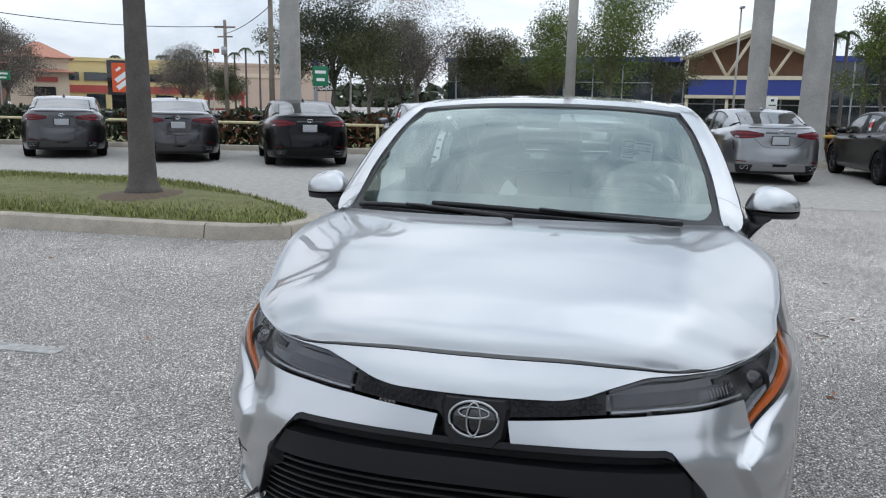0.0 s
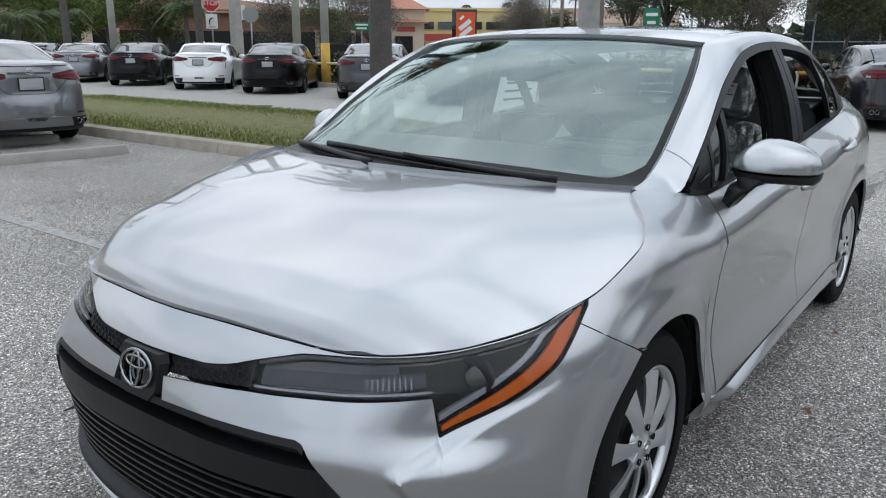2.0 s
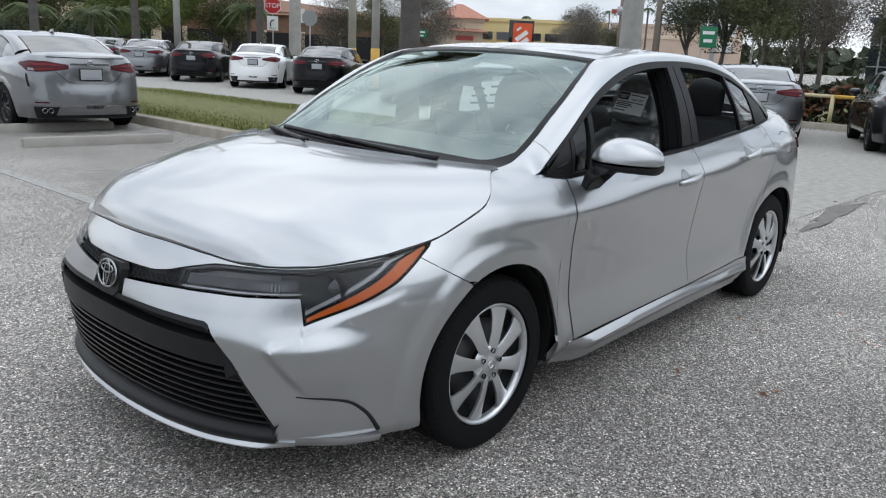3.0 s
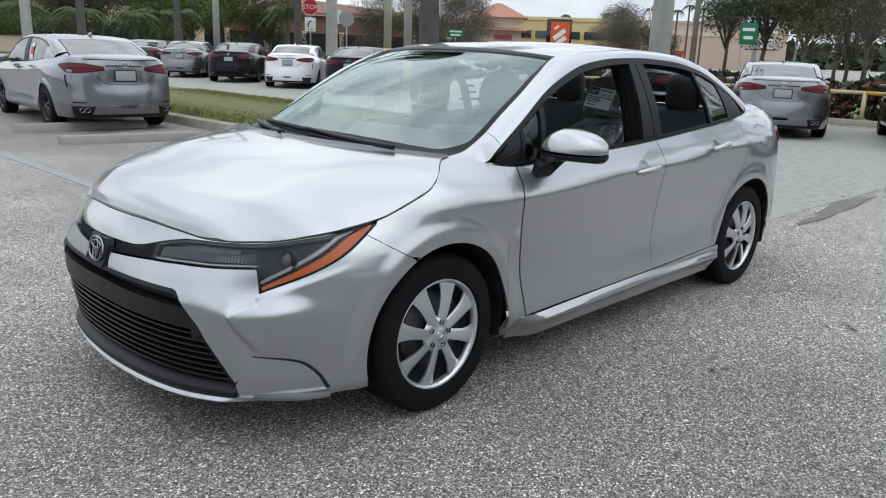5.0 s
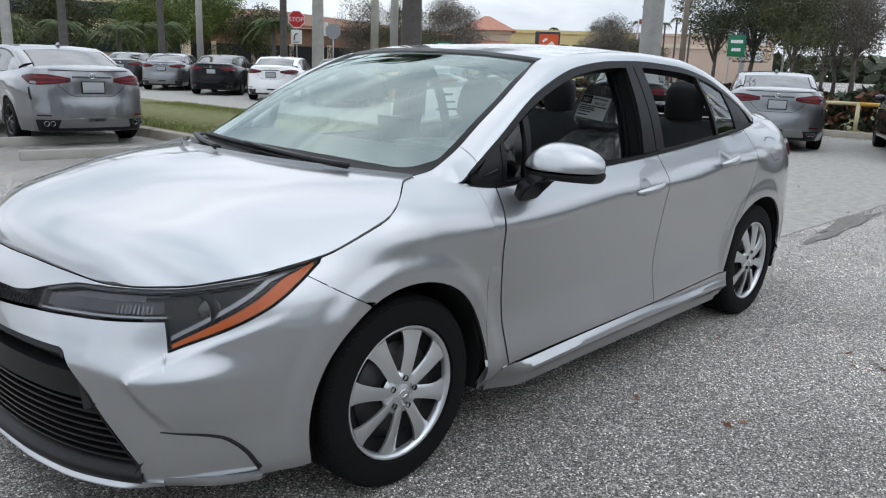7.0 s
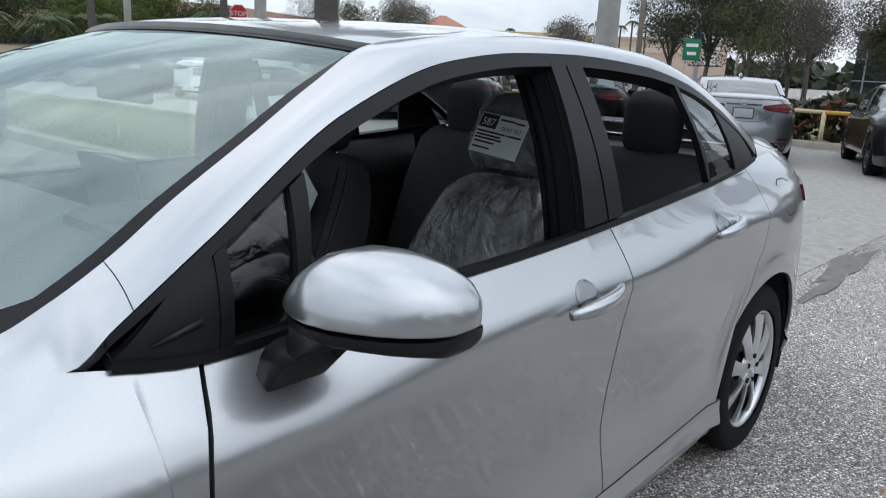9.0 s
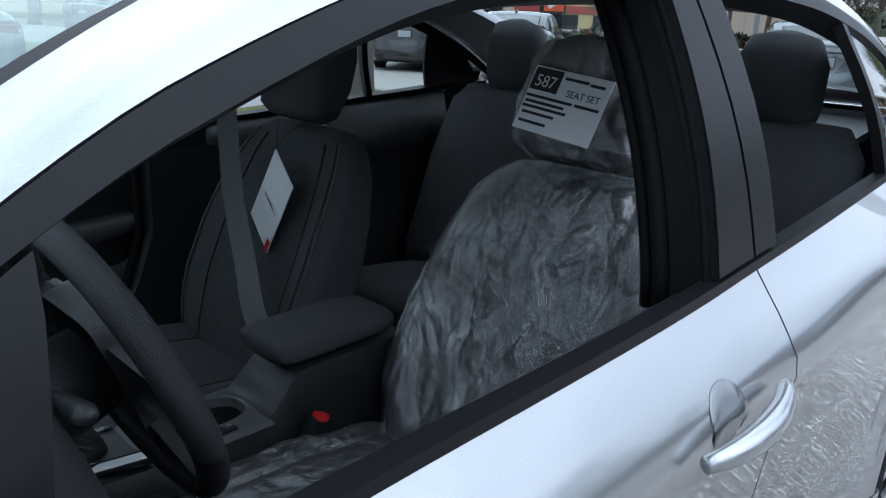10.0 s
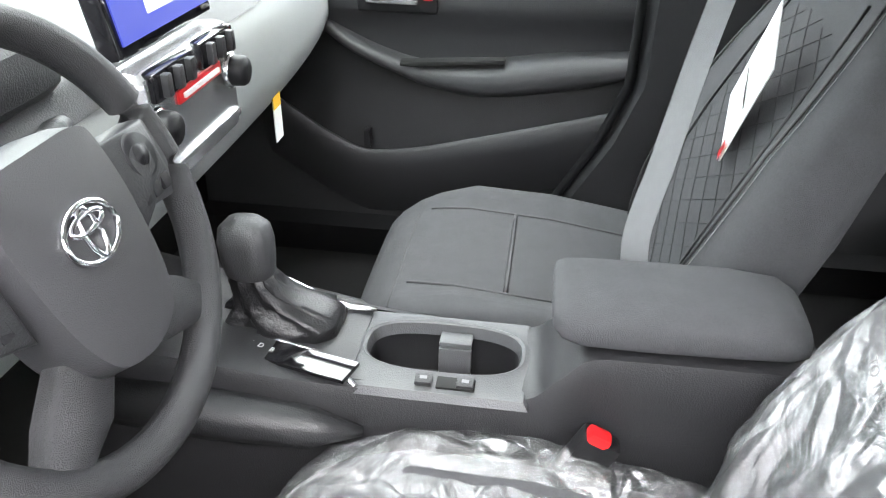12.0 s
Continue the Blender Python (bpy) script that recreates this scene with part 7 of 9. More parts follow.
# wheel stops
def wheel_stop(a, b):
    a, b = Vector((*a, 0)), Vector((*b, 0))
    d = b - a
    bm = bmesh.new()
    prof = [(-0.085, 0.0), (-0.080, 0.07), (-0.055, 0.115), (0.055, 0.115), (0.080, 0.07), (0.085, 0.0)]
    ring = []
    for t_ in (0.0, 0.01, 0.99, 1.0):
        k_ = 0.9 if t_ in (0.0, 1.0) else 1.0
        ring.append([bm.verts.new((t_ * d.length, p[0] * k_, p[1] * k_)) for p in prof])
    for r0, r1 in zip(ring, ring[1:]):
        for j in range(5):
            bm.faces.new((r0[j], r0[j + 1], r1[j + 1], r1[j]))
    bm.faces.new(ring[0][::-1])
    bm.faces.new(ring[-1])
    bmesh.ops.recalc_face_normals(bm, faces=bm.faces)
    ob = part("wheel_stop", bm, STOPCON, angle=25)
    ob.matrix_world = Matrix.Translation(a) @ Matrix.Rotation(math.atan2(d.y, d.x), 4, "Z")
    return tagged(ob, "pale concrete wheel stop lying on the asphalt", "wheel stop", "wheel stops")


wheel_stop((-1.72, -7.93), (-3.58, -7.66))
wheel_stop((-1.70, -9.68), (-3.66, -9.58))

# planted island: kerb pieces round a low mound of grass
edge = [(-4.33, -22.0), (-4.33, -4.0), (-4.40, -3.25), (-4.62, -2.88), (-5.0, -2.72), (-5.4, -2.80), (-5.85, -3.25), (-7.0, -4.45), (-8.1, -5.9), (-8.5, -7.2), (-8.6, -9.0), (-8.6, -22.0)]
E_ = np.array(edge)
seg = np.r_[0, np.cumsum(np.linalg.norm(np.diff(E_, axis=0), axis=1))]
walk_at = lambda q: np.stack([np.interp(q, seg, E_[:, 0]), np.interp(q, seg, E_[:, 1])], -1)
island = thing("grass_island", "planted island with grass inside a concrete kerb", "island", kind="structure")
cuts = [0.0]
while cuts[-1] < seg[-1] - 0.5:
    s_ = cuts[-1]
    cuts.append(min(seg[-1], s_ + (0.9 if 17.6 < s_ < 26 else 3.05)))
for a_, b_ in zip(cuts, cuts[1:]):
    q = np.linspace(a_ + 0.006, b_ - 0.006, max(3, int((b_ - a_) / 0.3)))
    C = walk_at(q)
    T_ = np.gradient(C, axis=0)
    T_ /= np.maximum(np.linalg.norm(T_, axis=1, keepdims=True), 1e-9)
    Nn = np.stack([T_[:, 1], -T_[:, 0]], 1)
    rows_ = []
    for d_, z_ in ((0.02, 0.0), (0.0, 0.10), (-0.012, 0.135), (-0.04, 0.150), (-0.14, 0.152), (-0.155, 0.14), (-0.16, 0.05)):
        rows_.append(np.c_[C + Nn * d_, np.full(len(C), z_)])
    sheet("kerb_piece", np.stack(rows_, 1), CONCRETE, island, rim=0.03, angle=30)
q = np.linspace(0, seg[-1], 160)
C = walk_at(q)
T_ = np.gradient(C, axis=0)
T_ /= np.linalg.norm(T_, axis=1, keepdims=True)
Nn = np.stack([T_[:, 1], -T_[:, 0]], 1)
inner_ = C - Nn * 0.155
rows_ = []
for k_ in (1.0, 0.8, 0.5, 0.2, 0.0):
    mid_ = np.c_[np.full(len(C), -6.3), np.clip(inner_[:, 1], -22, -4.3)]
    P2 = mid_ * (1 - k_) + inner_ * k_
    rows_.append(np.c_[P2, np.full(len(C), 0.13 + 0.07 * (1 - k_ ** 2))])
sheet("turf", np.stack(rows_, 1), TURF, island, flip=False)
rng = np.random.default_rng(11)


def inside(x, y):
    back = np.interp(y, [-22, -9, -7.2, -5.9, -4.45, -3.25, -2.9], [-8.4, -8.4, -8.3, -7.95, -6.8, -5.7, -5.2])
    return (x < -4.55) & (x > back) & (y < -2.95)


gx, gy = rng.uniform(-8.5, -4.45, 60000), -rng.power(1.0, 60000) * 0 - rng.uniform(2.8, 16.5, 60000)
ok = inside(gx, gy) & (np.hypot(gx + 6.1, gy + 5.5) > 0.55 + 0.35 * rng.random(60000))
gx, gy = gx[ok], gy[ok]
gn = len(gx)
h = rng.uniform(0.012, 0.05, gn)
ang = rng.uniform(0, 6.28, gn)
lean = rng.uniform(0.0, 0.05, gn)
gz = np.full(gn, 0.150)
wv = np.c_[np.cos(ang), np.sin(ang), 0 * ang] * 0.009
basep = np.c_[gx, gy, gz]
tipp = basep + np.c_[-np.sin(ang) * lean, np.cos(ang) * lean, h + 0.02]
V = np.stack([basep - wv, basep + wv, tipp], 1).reshape(-1, 3)
gr = solid("grass_blades", V, np.arange(3 * gn).reshape(-1, 3), GRASS, None, smooth=False)
tagged(gr, "short patchy lawn grass on the island", "grass", kind="stuff")
dk = np.array([(math.cos(a) * r_, math.sin(a) * r_ * 0.9) for a in np.linspace(0, 6.283, 25)[:-1] for r_ in (0.001, 0.5, 0.85)]).reshape(24, 3, 2)
dk = np.concatenate([dk, np.full((24, 3, 1), 0.0)], 2) + np.array([-6.1, -5.5, 0])
dk[..., 2] = np.array([0.215, 0.20, 0.168])[None]
tagged(sheet("mulch_ring", dk, SOIL, None, closed_u=True), "brown mulch round the palm's foot", "mulch", kind="structure")

# fallen leaves on the asphalt
V, F = [], []
for k_ in range(150):
    x, y = (rng.uniform(-4, 2.4), rng.uniform(0.95, 4.2)) if k_ < 95 else (rng.uniform(-12, -1), rng.uniform(-10, 8))
    if -4.0 < x < 1.0 and abs(y) < 0.9:
        continue
    a, L, wd = rng.uniform(0, 6.28), rng.uniform(0.015, 0.035), rng.uniform(0.006, 0.012)
    c_, s_ = math.cos(a), math.sin(a)
    b0 = len(V)
    for u_, v_, z_ in ((-L, 0, 0.004), (0, wd, 0.012), (L, 0, 0.004), (0, -wd, 0.006)):
        V.append((x + u_ * c_ - v_ * s_, y + u_ * s_ + v_ * c_, z_))
    F += [(b0, b0 + 1, b0 + 2), (b0, b0 + 2, b0 + 3)]
tagged(solid("fallen_leaves", V, F, DEADLEAF, None, smooth=False), "dry brown leaves scattered on the asphalt", "leaves", kind="stuff")


# ---- plants ----
def quads(centres, size, rng, flat=0.0, aspect=0.45):
    """Loose leaf quads at the given centres."""
    n_ = len(centres)
    u = rng.normal(size=(n_, 3))
    u[:, 2] *= 1 - flat
    u /= np.linalg.norm(u, axis=1, keepdims=True)
    w_ = np.cross(u, rng.normal(size=(n_, 3)))
    w_ /= np.linalg.norm(w_, axis=1, keepdims=True)
    s_ = (size * rng.uniform(0.6, 1.3, n_))[:, None]
    V = np.stack([centres - u * s_, centres + w_ * s_ * aspect, centres + u * s_, centres - w_ * s_ * aspect], 1).reshape(-1, 3)
    return V, np.arange(4 * n_).reshape(-1, 4)


def tree(at, height, radius, leaf_mat, n_leaf=3500, seed=0, trunk_h=0.35, leaf=0.16, name="tree", label="", squash=0.75, bark=None, radius_t=None):
    r_ = np.random.default_rng(seed)
    root = thing(name, label or "broad green tree behind the car park", "tree", "trees round the car park", at=Matrix.Translation(at))
    th = height * trunk_h
    rt = radius_t or 0.021 * height
    limbs = []
    V, Fc = tube([(0, 0, 0), (r_.normal() * 0.05, r_.normal() * 0.05, th * 0.5), (r_.normal() * 0.15, r_.normal() * 0.15, th), (r_.normal() * 0.3, r_.normal() * 0.3, height * 0.75)], [rt, rt * 0.8, rt * 0.65, rt * 0.2], 8)
    solid("trunk", V, Fc, bark or BARK, root)
    clumps = []
    for k_ in range(11):
        a = 2 * math.pi * k_ / 11 + r_.uniform(-0.3, 0.3)
        rr = radius * r_.uniform(0.35, 0.95)
        z1 = th + (height - th) * r_.uniform(0.15, 0.92)
        rr *= math.sqrt(max(0.15, 1 - ((z1 - th) / (height - th) - 0.4) ** 2 * 1.6))
        end = np.array([rr * math.cos(a), rr * math.sin(a), z1])
        st = np.array([0, 0, th * r_.uniform(0.8, 1.1)])
        mid_ = st * 0.5 + end * 0.5 + np.array([0, 0, 0.06 * height])
        V, Fc = tube([st, mid_, end], [rt * 0.38, rt * 0.22, rt * 0.06], 5)
        solid("limb", V, Fc, bark or BARK, root)
        clumps.append(end)
        clumps.append(mid_ + r_.normal(size=3) * radius * 0.2)
    for _ in range(10):
        a = r_.uniform(0, 6.28)
        clumps.append(np.array([radius * 0.6 * math.cos(a) * r_.random(), radius * 0.6 * math.sin(a) * r_.random(), th + (height - th) * r_.uniform(0.35, 1.0)]))
    clumps = np.array(clumps)
    idx = r_.integers(0, len(clumps), n_leaf)
    off = r_.normal(size=(n_leaf, 3))
    off /= np.linalg.norm(off, axis=1, keepdims=True)
    off *= (r_.random(n_leaf) ** 0.45)[:, None] * radius * 0.36
    off[:, 2] *= squash
    C_ = clumps[idx] + off
    C_[:, 2] = np.maximum(C_[:, 2], th * 0.75)
    V, Fc = quads(C_, leaf, r_)
    solid("crown", V, Fc, leaf_mat, root, smooth=False)
    return root


def palm(at, height, rb, rt, seed=0, fronds=18, length=2.6, leaflets=26, bark=None, label="", lean=(0, 0), drop=1.0, name="palm_tree"):
    r_ = np.random.default_rng(seed)
    root = thing(name, label or "palm tree with a ringed trunk", "palm", "palms", at=Matrix.Translation(at))
    q_ = np.linspace(0, 1, 40)
    pts = np.c_[lean[0] * q_ ** 1.5, lean[1] * q_ ** 1.5, height * q_]
    rad = rt + (rb - rt) * (1 - q_) ** 1.6 + 0.55 * rb * np.exp(-q_ * 42)
    rad = rad * (1 + 0.012 * np.sin(np.arange(40) * 2.4))
    V, Fc = tube(pts, rad, 16)
    solid("trunk", V, Fc, bark or PALMBARK, root)
    top = pts[-1]
    VV, FF = [], []
    n0 = 0
    for k_ in range(fronds):
        a = 2 * math.pi * k_ / fronds + r_.uniform(-0.15, 0.15)
        up = r_.uniform(-0.15, 1.1)
        L = length * r_.uniform(0.85, 1.1)
        d_ = np.array([math.cos(a), math.sin(a), 0])
        s_ = np.linspace(0, 1, 10)
        spine = top + np.outer(s_ * L * (0.95 - 0.2 * up), d_) + np.outer(up * L * 0.5 * s_ - (0.55 + 0.25 * drop) * L * s_ ** 2.2, [0, 0, 1])
        V, Fc = tube(spine, np.linspace(0.03, 0.006, 10), 4)
        VV.append(V)
        FF += [tuple(i + n0 for i in f) for f in Fc]
        n0 += len(V)
        side = np.cross(d_, [0, 0, 1])
        for j in range(leaflets):
            t_ = 0.12 + 0.86 * j / leaflets
            p = np.array([np.interp(t_, s_, spine[:, c]) for c in range(3)])
            ll = length * 0.26 * math.sin(math.pi * min(1, 0.15 + t_ * 0.85)) + 0.05
            for sg in (1, -1):
                tip_ = p + side * sg * ll * 0.8 + d_ * ll * 0.45 - np.array([0, 0, ll * (0.35 + 0.3 * r_.random())])
                wv_ = d_ * 0.034 * (length / 2.6)
                VV.append(np.array([p - wv_, p + wv_, tip_]))
                FF.append((n0, n0 + 1, n0 + 2))
                n0 += 3
    solid("crown", np.vstack(VV), FF, FROND, root, smooth=False)
    return root


palm((-6.22, -5.6, 0.16), 4.5, 0.175, 0.115, 1, 19, 2.1, 44, label="slender grey palm standing on the grass island")
palm((-19.3, -9.15, 0), 9.5, 0.34, 0.26, 2, 18, 3.0, 30, PALEBARK, "thick pale royal palm behind the hedge")
palm((-18.9, 3.95, 0), 9.5, 0.27, 0.24, 3, 16, 3.0, 28, PALEBARK, "thick pale royal palm behind the parked row")
palm((-18.9, 5.35, 0), 9.5, 0.36, 0.27, 4, 16, 3.0, 28, PALEBARK, "thick pale royal palm behind the parked row")
palm((-24.4, -31.7, 0), 9.5, 0.34, 0.27, 5, 14, 3.0, 22, PALEBARK, "thick pale royal palm near the exit")
palm((-23.6, -33.7, 0), 9.0, 0.22, 0.17, 6, 14, 2.6, 22, label="dark slender palm near the exit")

# ---- parked sedans: the same skin, stretched to a larger car ----
def warp(P):
    P = np.array(P, float)
    x, y, z = P[..., 0], P[..., 1], P[..., 2]
    X = np.interp(x, [-3.69, -2.70, 0.0, 0.955], [-3.90, -2.825, 0.0, 0.985])
    tail = np.clip((-x - 2.9) / 0.8, 0, 1)
    return np.stack([X, y * 1.02, np.where(z > 0.9, z + 0.055 * tail * np.clip((z - 0.9) / 0.15, 0, 1), z)], -1)


def parked_sedan(paint_mat, plate=True):
    root = thing("parked_sedan", "x y z w", "car", "parked sedans")

    def add(name, P, mat, label="", flip=False, two=True, rim=0.0, parent=None):
        o = sheet(name, warp(P), mat, parent or root, label, rim=rim, flip=flip)
        if two:
            sheet(name, warp(P), mat, parent or root, label, rim=rim, flip=flip, mirror=True)
        return o
    us = np.unique(np.r_[np.linspace(0, 1, 60), (sX(np.linspace(0.39, -0.39, 24)) / 18), (sX(np.linspace(-2.31, -3.09, 24)) / 18)])
    low = lambda s: np.maximum(np.maximum(0.21 + 0 * s, arch_z(s, 0, 0.2)), arch_z(s, -2.70, 0.2))
    P = body.patch(0, 18, low, lambda s: ztop(s) - 0.001, us=us, nv=16)
    o = sheet("body", np.concatenate([P, (P[::-1] * np.array([1, -1, 1]))[1:]]), paint_mat, root, rim=0.02)
    o.data.vertices.foreach_set("co", warp(np.array([v.co[:] for v in o.data.vertices])).ravel())
    o.data.update()
    add("hood", HOOD[::3, ::2].transpose(1, 0, 2)[::-1], paint_mat, two=False)
    add("roof", ROOF, paint_mat, flip=True, two=False)
    add("boot_lid", BOOT, paint_mat, two=False)
    add("boot_side", BOOTSIDE, paint_mat)
    add("roof_rail", PILLAR[::2], paint_mat)
    add("rear_pillar", CPILLAR, paint_mat)
    add("windscreen", WS[::2, ::2], PRIVACY, flip=True, two=False)
    add("rear_window", REARWIN, DARKGLASS, two=False)
    add("quarter_cover", side_band(np.linspace(-2.46, -2.84, 12), lambda x: bot_z(x) - 0.004, lambda x: top_z(x) - 0.002, 0.001, 4), paint_mat)
    xs = np.linspace(-0.45, -2.50, 40)
    add("side_window", side_band(xs, lambda x: bot_z(x) + 0.01, lambda x: top_z(x) - 0.012, -0.004, 4), DARKGLASS)
    add("window_surround", side_band(np.linspace(-0.32, -2.50, 40), lambda x: top_z(x) - 0.018, lambda x: top_z(x) - 0.001, 0.003, 2), TRIM)
    zb, zt = 0.98, 1.36
    add("centre_pillar", side_quad(slanted(-1.46, -1.42, zb, zt), slanted(-1.66, -1.58, zb, zt), lambda x: bot_z(x), lambda x: top_z(x) - 0.01, 0.002), TRIM)
    # black sheet added as shade, so windows show no sky through an empty shell
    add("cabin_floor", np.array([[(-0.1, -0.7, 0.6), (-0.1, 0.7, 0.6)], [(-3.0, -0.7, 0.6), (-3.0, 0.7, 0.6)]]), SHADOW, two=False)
    for xs_ in (-1.62, -2.5):
        part("seat_back", box_bm(0.16, 1.2, 0.62, (xs_ * 1.04, 0, 0.86), 0.05, 2), INNER, root)
    # tail: lamps, boot seam, plate, lower bumper, tips
    for mir in (False, True):
        z_lo = lambda s: np.interp(s, [13.65, 14.4, 15.2, 16.0, 16.8], [0.962, 0.880, 0.872, 0.888, 0.915])
        z_hi = lambda s: np.interp(s, [13.65, 14.4, 15.6, 16.8], [0.985, 1.002, 0.995, 0.958])
        L = sheet("tail_lamp", warp(body.patch(13.65, 16.8, z_lo, z_hi, 34, 7, off=0.012)), REDLENS, root, "red wrap-round tail lamp", rim=0.02, mirror=mir)
        sheet("lamp_bar", warp(body.patch(14.7, 16.5, lambda s: z_lo(s) + 0.62 * (z_hi(s) - z_lo(s)), lambda s: z_lo(s) + 0.78 * (z_hi(s) - z_lo(s)), 20, 2, off=0.016)), REDBRIGHT, L, mirror=mir)
        sheet("lamp_bar", warp(body.patch(14.9, 16.3, lambda s: z_lo(s) + 0.20 * (z_hi(s) - z_lo(s)), lambda s: z_lo(s) + 0.32 * (z_hi(s) - z_lo(s)), 20, 2, off=0.016)), REDBRIGHT, L, mirror=mir)
        sheet("reversing_lamp", warp(body.patch(14.45, 14.95, lambda s: z_lo(s) + 0.10 * (z_hi(s) - z_lo(s)), lambda s: z_lo(s) + 0.34 * (z_hi(s) - z_lo(s)), 6, 3, off=0.016)), LAMPCLEAR, L, mirror=mir)
        sheet("bumper_vent", warp(body.patch(lambda z: 14.25 + (0.83 - z) * 0.55 + 2.4 * (0.83 - z) ** 2, lambda z: 14.36 + (0.83 - z) * 0.9 + 2.4 * (0.83 - z) ** 2, lambda s: 0.66 + 0 * s, lambda s: 0.84 + 0 * s, 3, 8, off=0.004)), SHADOW, root, mirror=mir)
        sheet("bumper_reflector", warp(body.patch(14.9, 15.7, 0.435, 0.455, 8, 2, off=0.008)), REDLENS, root, mirror=mir)
        sg = -1 if mir else 1
        for dy in (0.58, 0.66):
            V, Fc = lathe([(0.030, 0.05), (0.036, 0.0), (0.032, -0.002), (0.028, 0.02), (0.027, 0.06)], 20, axis="x")
            solid("exhaust_tip", V + np.array([-3.84, sg * dy, 0.335]), Fc, STEELDARK, root)
    P = body.patch(14.8, 18, 0.215, lambda s: 0.385 + 0.02 * np.clip(s - 16, 0, 1), 22, 5, off=0.010)
    o = sheet("rear_diffuser", np.concatenate([P, (P[::-1] * np.array([1, -1, 1]))[1:]]), PLASTIC, root, "black lower bumper", rim=0.03)
    o.data.vertices.foreach_set("co", warp(np.array([v.co[:] for v in o.data.vertices])).ravel())
    P = body.patch(16.9, 18, lambda s: 0.955 - 0.003 * s * 0, lambda s: 0.975 + 0 * s, 10, 2, off=0.006)
    o = sheet("boot_strip", np.concatenate([P, (P[::-1] * np.array([1, -1, 1]))[1:]]), GLOSSB, root, "gloss black strip between the tail lamps")
    o.data.vertices.foreach_set("co", warp(np.array([v.co[:] for v in o.data.vertices])).ravel())
    P = body.patch(lambda z: 16.0 + (z - 0.27) * 1.6, 18, lambda s: 0.268 + 0.0 * s, lambda s: 0.405 - 0.015 * np.clip(17 - s, 0, 1), 16, 3, off=0.024)
    o = sheet("diffuser_trim", np.concatenate([P, (P[::-1] * np.array([1, -1, 1]))[1:]]), paint_mat, root, rim=0.02)
    o.data.vertices.foreach_set("co", warp(np.array([v.co[:] for v in o.data.vertices])).ravel())
    P = body.patch(15.6, 18, lambda s: ztop(s) - 0.012, lambda s: ztop(s) + 0.012, 16, 3, off=0.02)
    o = sheet("boot_spoiler", np.concatenate([P, (P[::-1] * np.array([1, -1, 1]))[1:]]), paint_mat, root, rim=0.05)
    o.data.vertices.foreach_set("co", warp(np.array([v.co[:] for v in o.data.vertices])).ravel())
    seam = np.array([(16.1, 0.88), (16.45, 0.80), (16.75, 0.735), (17.0, 0.715), (17.3, 0.712), (18.0, 0.712)])
    for mir in (False, True):
        P_ = warp(body.F(seam[:, 0], seam[:, 1]))
        N_ = body.N(np.minimum(seam[:, 0], 17.9), seam[:, 1])
        ribbon("boot_seam", P_, 0.007, SHADOW, root, N_, mirror=mir, lift=0.003)
    cR = warp(body.F(np.array([18.0]), np.array([0.84])))[0]
    if plate:
        pf = part("plate_frame", box_bm(0.02, 0.33, 0.18, (cR[0] - 0.012, 0, 0.845), 0.006), GLOSSB, root)
        part("number_plate", box_bm(0.006, 0.30, 0.145, (cR[0] - 0.024, 0, 0.845), 0.003), PLATEGREY, pf, "pale dealer plate")
        part("plate_bar", box_bm(0.003, 0.20, 0.03, (cR[0] - 0.029, 0, 0.82)), plain("pale_print", (0.35, 0.37, 0.42), 0.6), pf)
    w_ = np.linspace(0, 6.2832, 25)[:-1]
    V, Fc = tube(np.stack([0 * w_ + cR[0] - 0.012, 0.055 * np.cos(w_), 1.005 + 0.036 * np.sin(w_)], 1), 0.005, 6, close=True)
    bd = solid("tail_badge", V, Fc, CHROME, root)
    V, Fc = tube(np.stack([0 * w_ + cR[0] - 0.012, 0.016 * np.cos(w_), 1.005 + 0.034 * np.sin(w_)], 1), 0.004, 6, close=True)
    solid("badge_oval", V, Fc, CHROME, bd)
    V, Fc = loft([ring_sec((-2.32 - dx, 0, z), (1, 0, 0), (0, 1, 0), a, b, 2.4, 16) for dx, z, a, b in ((0, 1.425, 0.09, 0.03), (0.01, 1.445, 0.075, 0.022), (0.04, 1.475, 0.03, 0.010), (0.05, 1.48, 0.01, 0.004))])
    fix_normals(solid("roof_fin", V, Fc, paint_mat, root))
    for cx in (0.0, -2.825):
        for sg in (1, -1):
            build_wheel(root, (cx, sg * 0.79, 0.335), sg, cover=False, r=0.335, width=0.22, spokes=10, spoke_mat=ALLOYDARK)
            q_ = np.linspace(-0.2, math.pi + 0.2, 16)
            G = np.stack([np.stack([cx + (R_ARCH + 0.004) * np.cos(q_), 0 * q_ + sg * y, 0.312 + (R_ARCH + 0.004) * np.sin(q_)], 1) for y in (0.50, 0.88)], 1)
            sheet("wheel_liner", G, SHADOW, root)
            sheet("liner_wall", np.stack([np.stack([cx + 0 * q_, 0 * q_ + sg * 0.5, 0.312 + 0 * q_], 1), G[:, 0]], 1), SHADOW, root)
